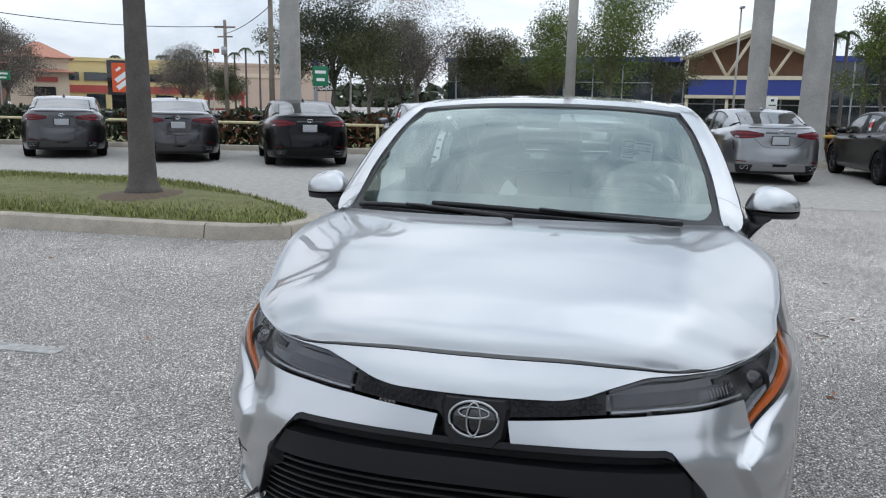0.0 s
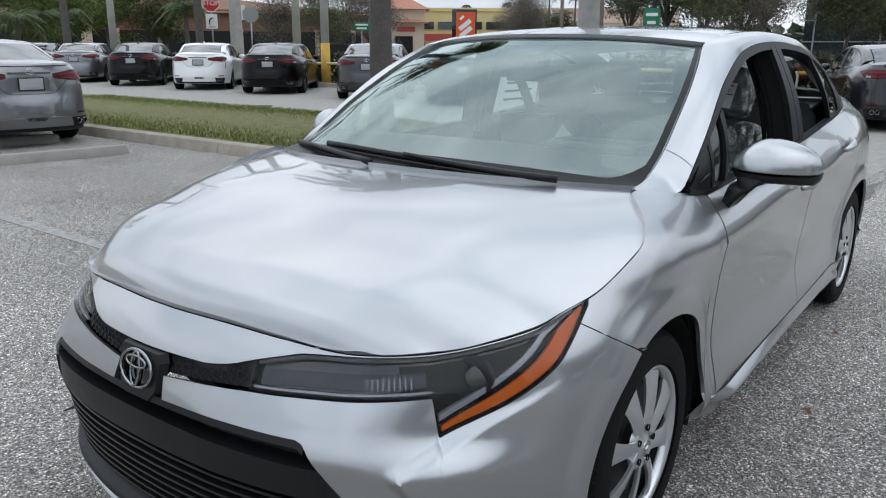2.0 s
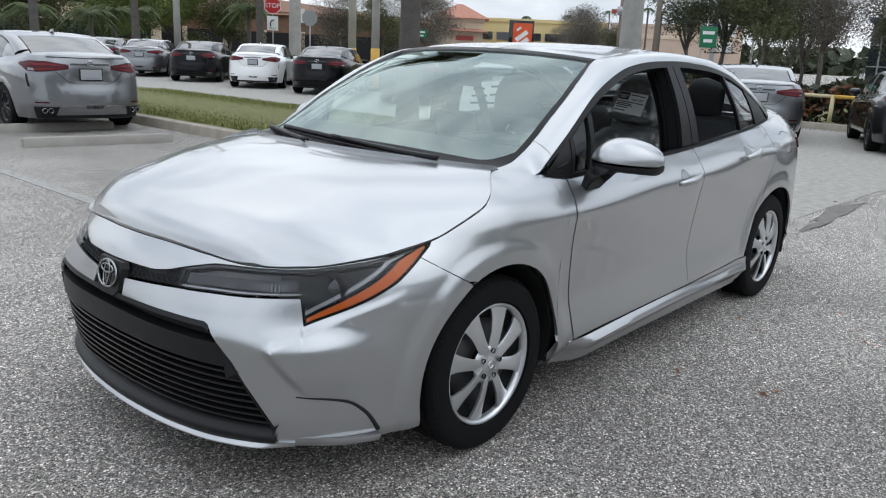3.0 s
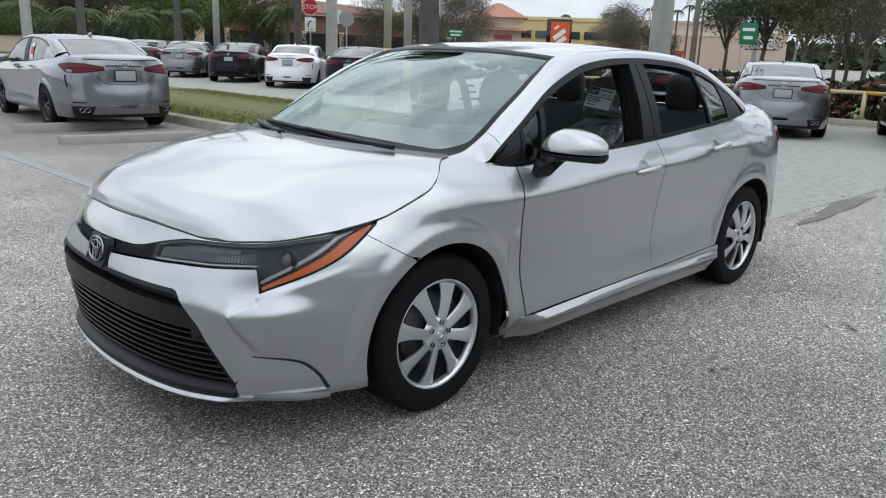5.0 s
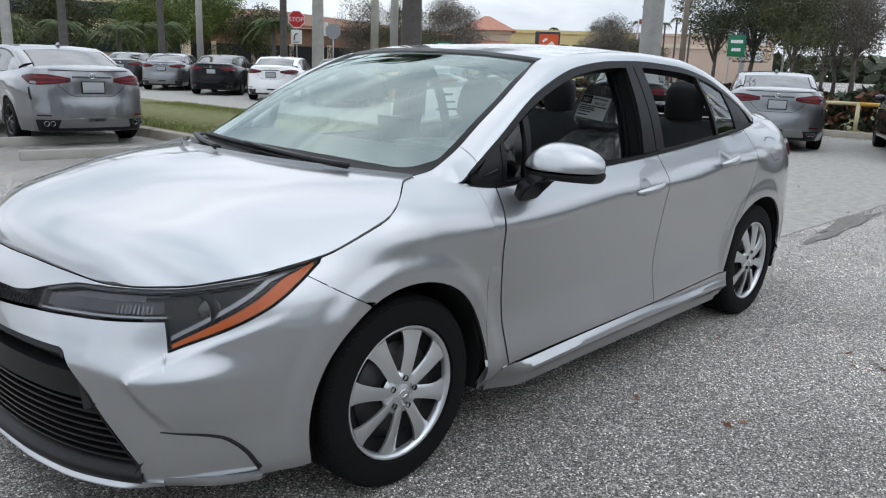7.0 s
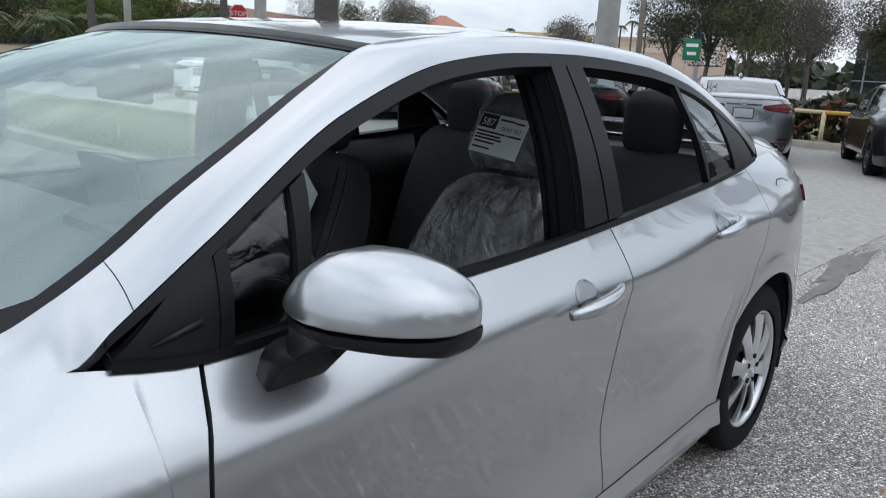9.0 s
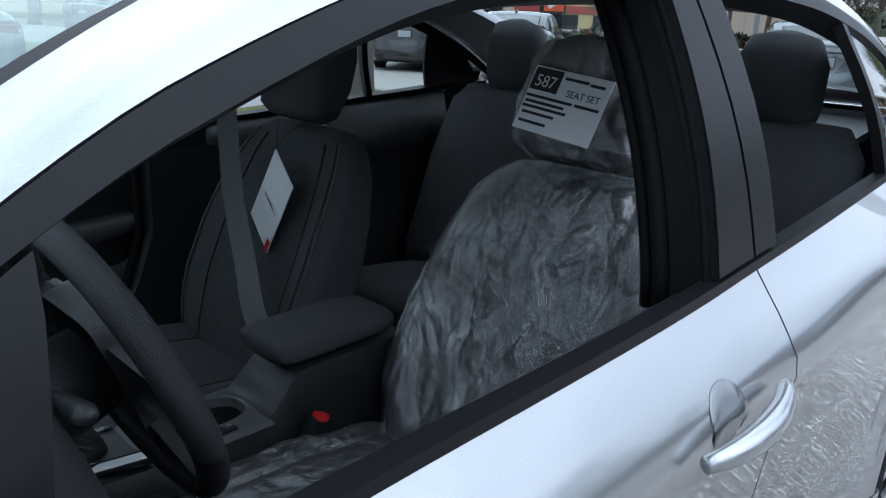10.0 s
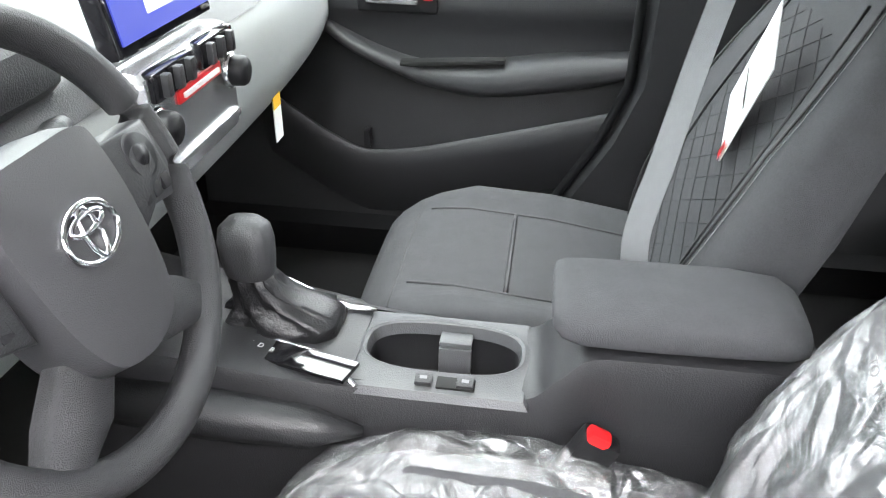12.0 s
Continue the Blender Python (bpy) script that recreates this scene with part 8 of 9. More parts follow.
    for sg in (1, -1):
        V, Fc = loft([ring_sec((-0.70, sg * y, 1.0), (1, 0, 0), (0, 0, 1), a, b, 2.5, 18) for y, a, b in ((0.88, 0.03, 0.03), (0.91, 0.07, 0.06), (1.0, 0.075, 0.065), (1.06, 0.05, 0.045), (1.08, 0.01, 0.01))])
        fix_normals(solid("door_mirror", V, Fc, paint_mat, root))
        for x0, x1, z in ((-1.30, -1.52, 0.875), (-2.15, -2.36, 0.92)):
            V, Fc = tube([(x0, sg * 0.92, z), ((x0 + x1) / 2, sg * 0.945, z + 0.006), (x1, sg * 0.925, z + 0.012)], 0.014, 8)
            solid("door_pull", V, Fc, paint_mat, root)
    sheet("underbody", np.array([[(0.8, -0.6, 0.2), (0.8, 0.6, 0.2)], [(-3.8, -0.6, 0.24), (-3.8, 0.6, 0.24)]]), SHADOW, root)
    return root


DARKGLASS = plain("dark_window_glass", (0.012, 0.014, 0.014), 0.03)
DARKGLASS.node_tree.nodes["Principled BSDF"].inputs["IOR"].default_value = 2.5
STEELDARK = plain("dark_chrome", (0.30, 0.30, 0.31), 0.2, 1.0, var=0.03)
REDBRIGHT = plain("bright_red_lens", (0.17, 0.008, 0.014), 0.25, spec=0.3)
ALLOYDARK = plain("dark_alloy", (0.03, 0.03, 0.032), 0.3, 0.6)
PLATEGREY = plain("pale_plate", (0.34, 0.35, 0.36), 0.5)
SILVER2 = paint("cool_silver_paint", (0.20, 0.205, 0.215), 0.85, 0.3)
first = parked_sedan(SILVER2)
first["label"] = "silver sports sedan parked tail-on behind wheel stops"
first.matrix_world = Matrix.Translation((-3.15, -9.02, 0)) @ Matrix.Rotation(radians(-94), 4, "Z") @ Matrix.Translation((3.9, 0, 0))


def repaint(root, mat):
    for o in root.children_recursive:
        if o.type == "MESH" and o.material_slots and o.material_slots[0].material == SILVER2:
            o.material_slots[0].link = "OBJECT"
            o.material_slots[0].material = mat


XR = -12.85
rows_of_cars = [
    (-30.0, 53, GREY, "grey sedan at the far end of the parked row"), (-26.4, 50, SILVER2, "silver sedan parked in the long row"), (-22.7, 47, BLACKP, "black sedan parked in the long row"), (-19.0, 45, WHITEP, "white sedan parked between two black ones"),
    (-15.8, 39, BLACKP, "black sedan parked beside the white one"), (-12.0, 35, GREY, "dark grey sedan parked against the hedge"), (-9.05, 31, GREY, "dark grey sedan parked against the hedge"), (-5.95, 28, BLACKP, "black sedan parked against the hedge"),
    (-2.88, 24, SILVER2, "silver sedan parked against the hedge"), (0.1, 20, DARKGREY, "charcoal sedan parked beside the yellow rail"), (3.45, 5, SILVER2, "silver sedan parked before pale palms"), (6.4, 2, BLACKP, "black sedan with red sticker parked before pale palms"),
]
for y, turn, mat, lab_ in rows_of_cars:
    c_ = copy_thing(first, Matrix.Translation((XR, y, 0)) @ Matrix.Rotation(radians(180 + turn), 4, "Z") @ Matrix.Translation((3.9, 0, 0)))
    c_["label"] = lab_
    repaint(c_, mat)

STICKRED = plain("red_sticker", (0.6, 0.03, 0.03), 0.5)
for car_ in [o for o in scene.objects if o.get("label", "").startswith(("silver sports sedan parked tail", "black sedan with red sticker", "silver sedan parked against the hedge"))]:
    for mir in (False, True):
        for z0_, z1_, m_ in ((1.04, 1.10, PAPER), (1.10, 1.22, STICKRED), (1.22, 1.27, PAPER)):
            G = side_quad(slanted(-1.80, -1.76, 1.0, 1.3), slanted(-1.93, -1.89, 1.0, 1.3), lambda x: z0_ + 0 * x, lambda x: z1_ + 0 * x, 0.004, 3, 3)
            st_ = sheet("window_sticker", warp(G), m_, car_, mirror=mir)

# ---- behind the car park: kerb, hedge, rail, posts, signs, trees, buildings ----
KB = np.array([(-18.3, 16), (-18.3, 2), (-18.1, -3), (-17.9, -8.5), (-17.3, -14.5), (-16.7, -18.7), (-16.1, -23), (-15.0, -40)], float)
kd = np.r_[0, np.cumsum(np.linalg.norm(np.diff(KB, axis=0), axis=1))]
kfx, kfy = spline(kd, KB[:, 0]), spline(kd, KB[:, 1])


def along(q, off=0.0):
    """Points beside the curved kerb; off is the distance behind it."""
    q = np.asarray(q, float)
    tx, ty = kfx(q + 0.05) - kfx(q - 0.05), kfy(q + 0.05) - kfy(q - 0.05)
    L_ = np.maximum(np.hypot(tx, ty), 1e-9)
    return np.stack([kfx(q) + ty / L_ * off, kfy(q) - tx / L_ * off], -1)


q = np.linspace(0.1, kd[-1] - 0.1, 90)
rows_ = [np.c_[along(q, o_), np.full(90, z_)] for o_, z_ in ((-0.02, 0.0), (0.0, 0.11), (0.02, 0.14), (0.13, 0.15), (0.16, 0.13), (0.16, 0.0))]
tagged(sheet("kerb", np.stack(rows_, 1), CONCRETE, None, angle=40), "long concrete kerb in front of the hedge", "kerb", kind="structure")
YELLOW = plain("yellow_paint", (0.55, 0.33, 0.05), 0.55, var=0.2, scale=8)
CREAM = plain("cream_rail_paint", (0.55, 0.48, 0.28), 0.6, var=0.2, scale=8)
POSTC = plain("concrete_post", (0.40, 0.385, 0.35), 0.85, var=0.2, scale=2, bump=0.3, bump_scale=40)
WOODP = plain("grey_wood_pole", (0.20, 0.17, 0.14), 0.9, var=0.3, scale=3, bump=0.4, bump_scale=30)
STEEL = plain("grey_steel", (0.35, 0.36, 0.37), 0.4, 0.6)
rail_t = thing("guard_rail", "cream and yellow steel guard rail before the hedge", "rail")
for k_ in range(11):
    a_, b_ = along(0.8 + 3.05 * k_, 0.42), along(0.8 + 3.05 * (k_ + 1), 0.42)
    mt_ = YELLOW if k_ < 6 else CREAM
    V, Fc = tube([(*a_, 0.78), (*b_, 0.78)], 0.045, 10)
    solid("rail_bar", V, Fc, mt_, rail_t)
    V, Fc = tube([(*a_, 0.0), (*a_, 0.82)], 0.05, 10)
    solid("rail_post", V, Fc, mt_, rail_t)


def hedge(y0, y1, x, h, mat, n, seed, label):
    r_ = np.random.default_rng(seed)
    q_ = r_.uniform(y0, y1, n)
    o_ = x + r_.uniform(-0.55, 0.55, n)
    C_ = np.c_[along(q_, 0.0) + (along(q_, 1.0) - along(q_, 0.0)) * o_[:, None], h * r_.random(n) ** 0.6]
    C_[:, 2] *= 1 + 0.10 * np.sin(C_[:, 1] * 1.7) + 0.06 * np.sin(C_[:, 1] * 4.1 + 1)
    V, Fc = quads(C_, 0.11, r_, aspect=0.55)
    o = solid("hedge", V, Fc, mat, None, smooth=False)
    return tagged(o, label, "hedge", kind="stuff")


hedge(0.2, kd[-1] - 0.2, 1.4, 1.05, LEAFD, 26000, 21, "dense dark green clipped hedge")
hedge(0.2, 30, 1.15, 0.98, LEAFR, 4500, 22, "reddish new growth on the hedge")


def lamp_post(x, y, h, r, label, base=None, arm=True):
    root = thing("lamp_post", label, "lamp post", "lamp posts")
    V, Fc = tube([(x, y, 0), (x, y, h)], [r, r * 0.72], 12)
    solid("post", V, Fc, POSTC, root)
    if base:
        V, Fc = tube([(x, y, 0.0), (x, y, 1.45)], [r * 1.06, r * 1.04], 12)
        solid("yellow_base", V, Fc, YELLOW, root, "yellow painted base")
    if arm:
        part("lamp_head", box_bm(0.7, 0.35, 0.14, (x + 0.4, y, h), 0.03), STEEL, root)
    return root


lamp_post(-18.9, -0.85, 8.5, 0.15, "pale concrete lamp post behind the parked row")
lamp_post(-17.3, -18.0, 8.5, 0.155, "pale concrete lamp post with yellow base", True)
lamp_post(-15.6, -28.3, 8.5, 0.15, "pale concrete lamp post in the far corner")
lamp_post(-25.6, -28.5, 11.0, 0.22, "thick square concrete pole near the exit", True, False)
lamp_post(-63.2, 9.8, 9.3, 0.10, "thin dark lamp post before the showroom")
lamp_post(-84.9, -29.8, 10.5, 0.13, "thin street lamp post by the road")
for x, y, h in ((-50.7, -24.1, 12.0), (-68.8, -37.2, 9.2)):
    up = thing("utility_pole", "grey wooden utility pole with cross arms", "utility pole", "utility poles")
    V, Fc = tube([(x, y, 0), (x, y, h)], [0.22, 0.15], 10)
    solid("pole", V, Fc, WOODP, up)
    part("cross_arm", box_bm(0.15, 2.2, 0.16, (x, y, h - 0.7), 0.02), WOODP, up)
    part("cross_arm", box_bm(0.15, 1.6, 0.14, (x, y, h - 1.6), 0.02), WOODP, up)
    V, Fc = lathe([(0.0, 0.0), (0.25, 0.05), (0.27, 0.8), (0.0, 0.9)], 14, axis="z")
    solid("transformer", V + np.array([x + 0.35, y, h - 3.4]), Fc, STEEL, up)
WIRE = plain("black_wire", (0.02, 0.02, 0.02), 0.6)
for k_, (a, b, sag) in enumerate((((-68.8, -37.2, 8.6), (-20, -62, 14.0), 3.0), ((-50.7, -24.1, 11.4), (-20, -58, 12.0), 1.8), ((-50.7, -24.1, 8.2), (-68.8, -37.2, 7.9), 0.3), ((-50.7, -24.1, 11.5), (-55, 60, 12.8), 1.5))):
    a, b = np.array(a, float), np.array(b, float)
    q = np.linspace(0, 1, 24)[:, None]
    P = a * (1 - q) + b * q
    P[:, 2] -= sag * 4 * q[:, 0] * (1 - q[:, 0])
    V, Fc = tube(P, 0.035, 5)
    tagged(solid("overhead_wire", V, Fc, WIRE), "black overhead wire sagging between poles", "wire", "overhead wires")

# signs
SIGNRED = plain("sign_red", (0.45, 0.015, 0.02), 0.4)
SIGNWHITE = plain("sign_white", (0.75, 0.75, 0.75), 0.45)
SIGNGREEN = plain("sign_green", (0.01, 0.16, 0.075), 0.45)
SIGNORANGE = plain("sign_orange", (0.62, 0.09, 0.02), 0.45)
SIGNBLUE = plain("sign_blue", (0.03, 0.05, 0.25), 0.45)


def face_frame(at, toward):
    """A frame whose z looks from at towards a point on the ground plan, y up."""
    d = Vector((toward[0] - at[0], toward[1] - at[1], 0)).normalized()
    up = Vector((0, 0, 1))
    right = up.cross(d)
    return Matrix(((right.x, up.x, d.x, at[0]), (right.y, up.y, d.y, at[1]), (right.z, up.z, d.z, at[2]), (0, 0, 0, 1)))


def octagon(r, t):
    V = [(r * math.cos(math.pi / 8 + math.pi / 4 * k_), r * math.sin(math.pi / 8 + math.pi / 4 * k_), z) for z in (-t, t) for k_ in range(8)]
    F = [tuple(range(8))[::-1], tuple(range(8, 16))] + [(k_, (k_ + 1) % 8, 8 + (k_ + 1) % 8, 8 + k_) for k_ in range(8)]
    bm = bmesh.new()
    vs = [bm.verts.new(v) for v in V]
    for f in F:
        bm.faces.new([vs[i] for i in f])
    return bm


CAMP = (1.8, 2.0)
sx, sy = -25.6, -35.3
ss_ = thing("stop_sign", "red octagonal stop sign above a white arrow sign", "stop sign")
mf = face_frame((sx, sy, 3.62), CAMP)
part("sign_border", octagon(0.50, 0.008), SIGNWHITE, ss_, m=mf, smooth=False)
part("sign_face", octagon(0.465, 0.012), SIGNRED, ss_, m=mf, smooth=False)
words("STOP", 0.36, mf @ Matrix.Translation((0, -0.02, 0.016)), SIGNWHITE, ss_)
part("arrow_plate", box_bm(0.62, 0.78, 0.02, (0, -0.98, 0.0), 0.004), SIGNWHITE, ss_, m=mf)
V, Fc = tube([tuple(mf @ Vector(p)) for p in ((-0.12, -1.15, 0.02), (-0.12, -0.95, 0.02), (-0.04, -0.82, 0.02), (0.10, -0.80, 0.02))], 0.035, 6)
solid("arrow", V, Fc, INK, ss_)
words("ONLY", 0.14, mf @ Matrix.Translation((0, -1.27, 0.016)), INK, ss_)
V, Fc = tube([(sx - 0.05, sy - 0.05, 0), (sx - 0.05, sy - 0.05, 3.9)], 0.04, 8)
solid("sign_post", V, Fc, STEEL, ss_)
b2 = thing("back_of_sign", "grey backs of two road signs on a post", "sign")
mf = face_frame((-26.6, -33.2, 3.0), CAMP)
part("sign_panel", octagon(0.45, 0.01), STEEL, b2, m=mf, smooth=False)
part("sign_stripes", box_bm(0.45, 0.75, 0.015, (-0.5, 0.1, 0.0)), SIGNWHITE, b2, m=mf)
V, Fc = tube([(-26.65, -33.25, 0), (-26.65, -33.25, 3.3)], 0.04, 8)
solid("sign_post", V, Fc, STEEL, b2)

gs = thing("street_name_sign", "green street name sign on two posts by the road", "road sign")
mf = face_frame((-52.7, -21.1, 3.35), CAMP)
part("sign_panel", box_bm(1.15, 1.45, 0.04, (0, 0, 0), 0.01), SIGNGREEN, gs, m=mf)
for k_, (wd, yy) in enumerate(((0.8, 0.30), (0.6, -0.25))):
    part("legend_bar", box_bm(wd, 0.22, 0.01, (0, yy, 0.026)), SIGNWHITE, gs, m=mf)
for dx in (-0.4, 0.4):
    part("sign_post", box_bm(0.07, 3.4, 0.05, (dx, -1.7, -0.05)), STEEL, gs, m=mf)
gs2 = thing("street_name_sign", "small green road sign far along the street", "road sign")
mf = face_frame((-45.7, -42.8, 2.9), CAMP)
part("sign_panel", box_bm(1.3, 0.65, 0.04, (0, 0, 0), 0.01), SIGNGREEN, gs2, m=mf)
part("legend_bar", box_bm(1.0, 0.13, 0.01, (0, 0.14, 0.026)), SIGNWHITE, gs2, m=mf)
part("legend_bar", box_bm(0.8, 0.13, 0.01, (0, -0.14, 0.026)), SIGNWHITE, gs2, m=mf)
part("sign_post", box_bm(0.1, 2.9, 0.08, (0, -1.45, -0.08)), STEEL, gs2, m=mf)
bb = thing("pylon_sign", "tall pylon sign with white face and blue edge", "sign")
mf = face_frame((-82, -32, 6.0), CAMP)
part("sign_box", box_bm(1.9, 3.0, 0.5, (0.25, 0, 0), 0.03), SIGNWHITE, bb, m=mf)
part("sign_edge", box_bm(0.5, 3.3, 0.55, (-0.95, 0.1, 0), 0.03), SIGNBLUE, bb, m=mf)
part("lower_box", box_bm(1.5, 1.1, 0.5, (0.25, -2.6, 0), 0.03), SIGNWHITE, bb, m=mf)
part("sign_post", box_bm(0.5, 6.4, 0.4, (-0.95, -3.0, 0)), STEEL, bb, m=mf)
og = thing("store_pylon", "orange square store sign in a dark frame", "sign")
mf = face_frame((-61.1, -43.6, 3.3), CAMP)
part("sign_frame", box_bm(2.4, 3.1, 0.6, (0, 0, 0), 0.03), GLOSSB, og, m=mf)
part("sign_face", box_bm(1.85, 2.6, 0.06, (0.12, 0, 0.31)), SIGNORANGE, og, m=mf)
for k_, (wd, hh, xx, yy) in enumerate(((0.5, 0.22, -0.25, 0.75), (1.35, 0.42, 0.05, 0.1), (1.35, 0.42, 0.15, -0.55))):
    part("legend_bar", box_bm(wd, hh, 0.02, (xx, yy, 0.35), rot=Matrix.Rotation(radians(38), 4, "Z")), SIGNWHITE, og, m=mf)
part("sign_base", box_bm(1.8, 2.0, 0.5, (0, -2.5, 0)), GLOSSB, og, m=mf)
ds = thing("parking_sign", "white twin-panel notice sign on posts", "sign")
mf = face_frame((-40, 8.1, 1.75), CAMP)
part("sign_panel", box_bm(0.95, 0.72, 0.03, (0, 0, 0), 0.01), SIGNWHITE, ds, m=mf)
for dx in (-0.24, 0.24):
    part("legend_bar", box_bm(0.16, 0.12, 0.01, (dx, 0.2, 0.018)), INK, ds, m=mf)
    part("legend_bar", box_bm(0.34, 0.05, 0.01, (dx, -0.05, 0.018)), INK, ds, m=mf)
    part("sign_post", box_bm(0.05, 1.8, 0.05, (dx * 1.5, -0.9, -0.04)), STEEL, ds, m=mf)

# buildings
STUCCO = plain("yellow_stucco", (0.62, 0.50, 0.24), 0.9, var=0.08, scale=0.6)
BEIGE = plain("beige_stucco", (0.60, 0.50, 0.38), 0.9, var=0.08, scale=0.6)
PEACH = plain("peach_stucco", (0.52, 0.40, 0.32), 0.9, var=0.08, scale=0.4)
TILE = plain("orange_roof_tile", (0.40, 0.19, 0.13), 0.85, var=0.25, scale=3, bump=0.6, bump_scale=8)
BROWNROOF = plain("brown_roof", (0.20, 0.11, 0.07), 0.85, var=0.2, scale=2)
TRUSS = plain("cream_truss", (0.62, 0.55, 0.40), 0.6)
DGLASS = plain("dark_building_glass", (0.02, 0.026, 0.03), 0.08, coat=0.8)
REDBAND = plain("red_awning", (0.38, 0.07, 0.055), 0.6)


def building(name, at, toward, w, d, h, mat, label, parts_=(), roof=None):
    root = thing(name, label, "building", "buildings beyond the road")
    mf_ = face_frame((at[0], at[1], 0), toward)
    part("wall", box_bm(w, h, d, (0, h / 2, -d / 2)), mat, root, m=mf_, smooth=False)
    part("parapet", box_bm(w + 0.4, 0.5, d + 0.4, (0, h + 0.1, -d / 2)), mat, root, m=mf_, smooth=False)
    for nm, sx_, sy_, x_, y_, mt in parts_:
        part(nm, box_bm(sx_, sy_, 0.3, (x_, y_, 0.05)), mt, root, m=mf_, smooth=False)
    return root, mf_


def hip_roof(root, mf_, w, d, z0, h, x=0.0, mat=None, over=0.8, zoff=0.0):
    a, b = w / 2 + over, d / 2 + over
    V = [(x - a, z0, zoff + over), (x + a, z0, zoff + over), (x + a, z0, zoff - d - over), (x - a, z0, zoff - d - over), (x - w * 0.06, z0 + h, zoff - d / 2), (x + w * 0.06, z0 + h, zoff - d / 2)]
    F = [(0, 1, 5, 4), (1, 2, 5), (2, 3, 4, 5), (3, 0, 4), (0, 3, 2, 1)]
    o = solid("roof", [tuple(mf_ @ Vector(v)) for v in V], F, mat or TILE, root, smooth=False)
    return fix_normals(o)


store, mf = building("store", (-95, -68), CAMP, 24, 20, 6.6, STUCCO, "yellow stucco store with red awning and tiled tower",
                     [("window", 3.0, 1.1, -6 + 3.6 * k_, 4.4, DGLASS) for k_ in range(5)] + [("awning", 22, 1.0, 0, 2.7, REDBAND)] + [("doorway", 2.4, 2.0, -7 + 4.5 * k_, 1.0, DGLASS) for k_ in range(4)])
tower, mf = building("store_tower", (-80.5, -68.2), CAMP, 6.5, 6.5, 5.9, BEIGE, "beige corner tower with orange tiled hip roof", [("arch", 2.4, 2.6, 0.5, 1.4, SHADOW), ("red_letter_band", 2.4, 0.6, 0.8, 3.6, REDBAND)])
hip_roof(tower, mf, 6.5, 6.5, 6.2, 2.0)
hip_roof(tower, mf, 9, 7, 4.5, 1.1, -1.0, TILE, 0.5, 0.8)
building("far_hall", (-142, -71), CAMP, 34, 30, 8.5, PEACH, "long peach hall in the distance", [("band", 34, 0.8, 0, 6.5, BEIGE)])
building("red_canopy", (-100, -62), CAMP, 20, 4, 2.4, REDBAND, "low red canopy along the far street", [("pillar_band", 19, 1.2, 0, 0.9, BEIGE)])
arc, mf = building("arcade", (-45, -70), CAMP, 44, 14, 4.6, BROWNROOF, "low arcade building with brown roof and pale posts", [("shade", 42, 2.6, 0, 1.5, SHADOW)] + [("arcade_post", 0.5, 3.0, -20 + 4.0 * k_, 1.5, BEIGE) for k_ in range(11)])
hip_roof(arc, mf, 44, 14, 4.6, 2.2, 0, BROWNROOF)
building("office", (-20, -74), CAMP, 36, 14, 7.5, BEIGE, "beige office with dark window bands behind trees", [("window_band", 34, 1.4, 0, 2.2, DGLASS), ("window_band", 34, 1.4, 0, 5.2, DGLASS)])

show = thing("showroom", "dark glass car showroom with cream trussed gable", "building")
mf = face_frame((-75.5, 12.8, 0), (2.6, 1.0))
part("glass_wall", box_bm(78, 6.2, 20, (8, 3.1, -12)), DGLASS, show, m=mf, smooth=False)
part("roof_edge", box_bm(78.6, 0.5, 20.6, (8, 6.3, -12)), SIGNBLUE, show, m=mf, smooth=False)
for k_ in range(27):
    part("mullion", box_bm(0.14, 6.0, 0.12, (-30 + 3.0 * k_, 3.1, -1.95)), STEEL, show, m=mf, smooth=False)
for yy in (2.0, 4.0):
    part("transom", box_bm(78, 0.10, 0.12, (8, yy, -1.94)), STEEL, show, m=mf, smooth=False)
part("blue_fascia", box_bm(10.6, 1.5, 3.0, (0, 3.5, 0.2)), SIGNBLUE, show, "blue fascia band", m=mf, smooth=False)
part("fascia_beam", box_bm(11.2, 0.35, 3.2, (0, 4.4, 0.2)), TRUSS, show, m=mf, smooth=False)
part("fascia_beam", box_bm(11.2, 0.30, 3.2, (0, 2.65, 0.2)), TRUSS, show, m=mf, smooth=False)
for a, b in (((-5.6, 6.1), (0.0, 8.3)), ((5.6, 6.1), (0.0, 8.3)), ((-5.6, 4.5), (-5.6, 6.1)), ((5.6, 4.5), (5.6, 6.1)), ((-3.4, 6.9), (-2.0, 4.5)), ((-2.0, 4.5), (0.0, 8.0)), ((3.4, 6.9), (2.0, 4.5)), ((2.0, 4.5), (0.0, 8.0)), ((-5.4, 0.0), (-5.4, 2.6)), ((5.4, 0.0), (5.4, 2.6)), ((-1.8, 0.0), (-1.8, 2.6)), ((1.8, 0.0), (1.8, 2.6))):
    V, Fc = tube([tuple(mf @ Vector((*a, 1.5))), tuple(mf @ Vector((*b, 1.5)))], 0.16, 6)
    solid("truss_bar", V, Fc, TRUSS, show)
V = [(-6.2, 6.2, 2.0), (0, 8.75, 2.0), (6.2, 6.2, 2.0), (-6.2, 6.2, -8), (0, 8.75, -8), (6.2, 6.2, -8), (-6.2, 5.9, 2.0), (0, 8.4, 2.0), (6.2, 5.9, 2.0)]
fix_normals(solid("gable_roof", [tuple(mf @ Vector(v)) for v in V], [(0, 1, 4, 3), (1, 2, 5, 4), (0, 1, 7, 6), (1, 2, 8, 7)], TRUSS, show, smooth=False))
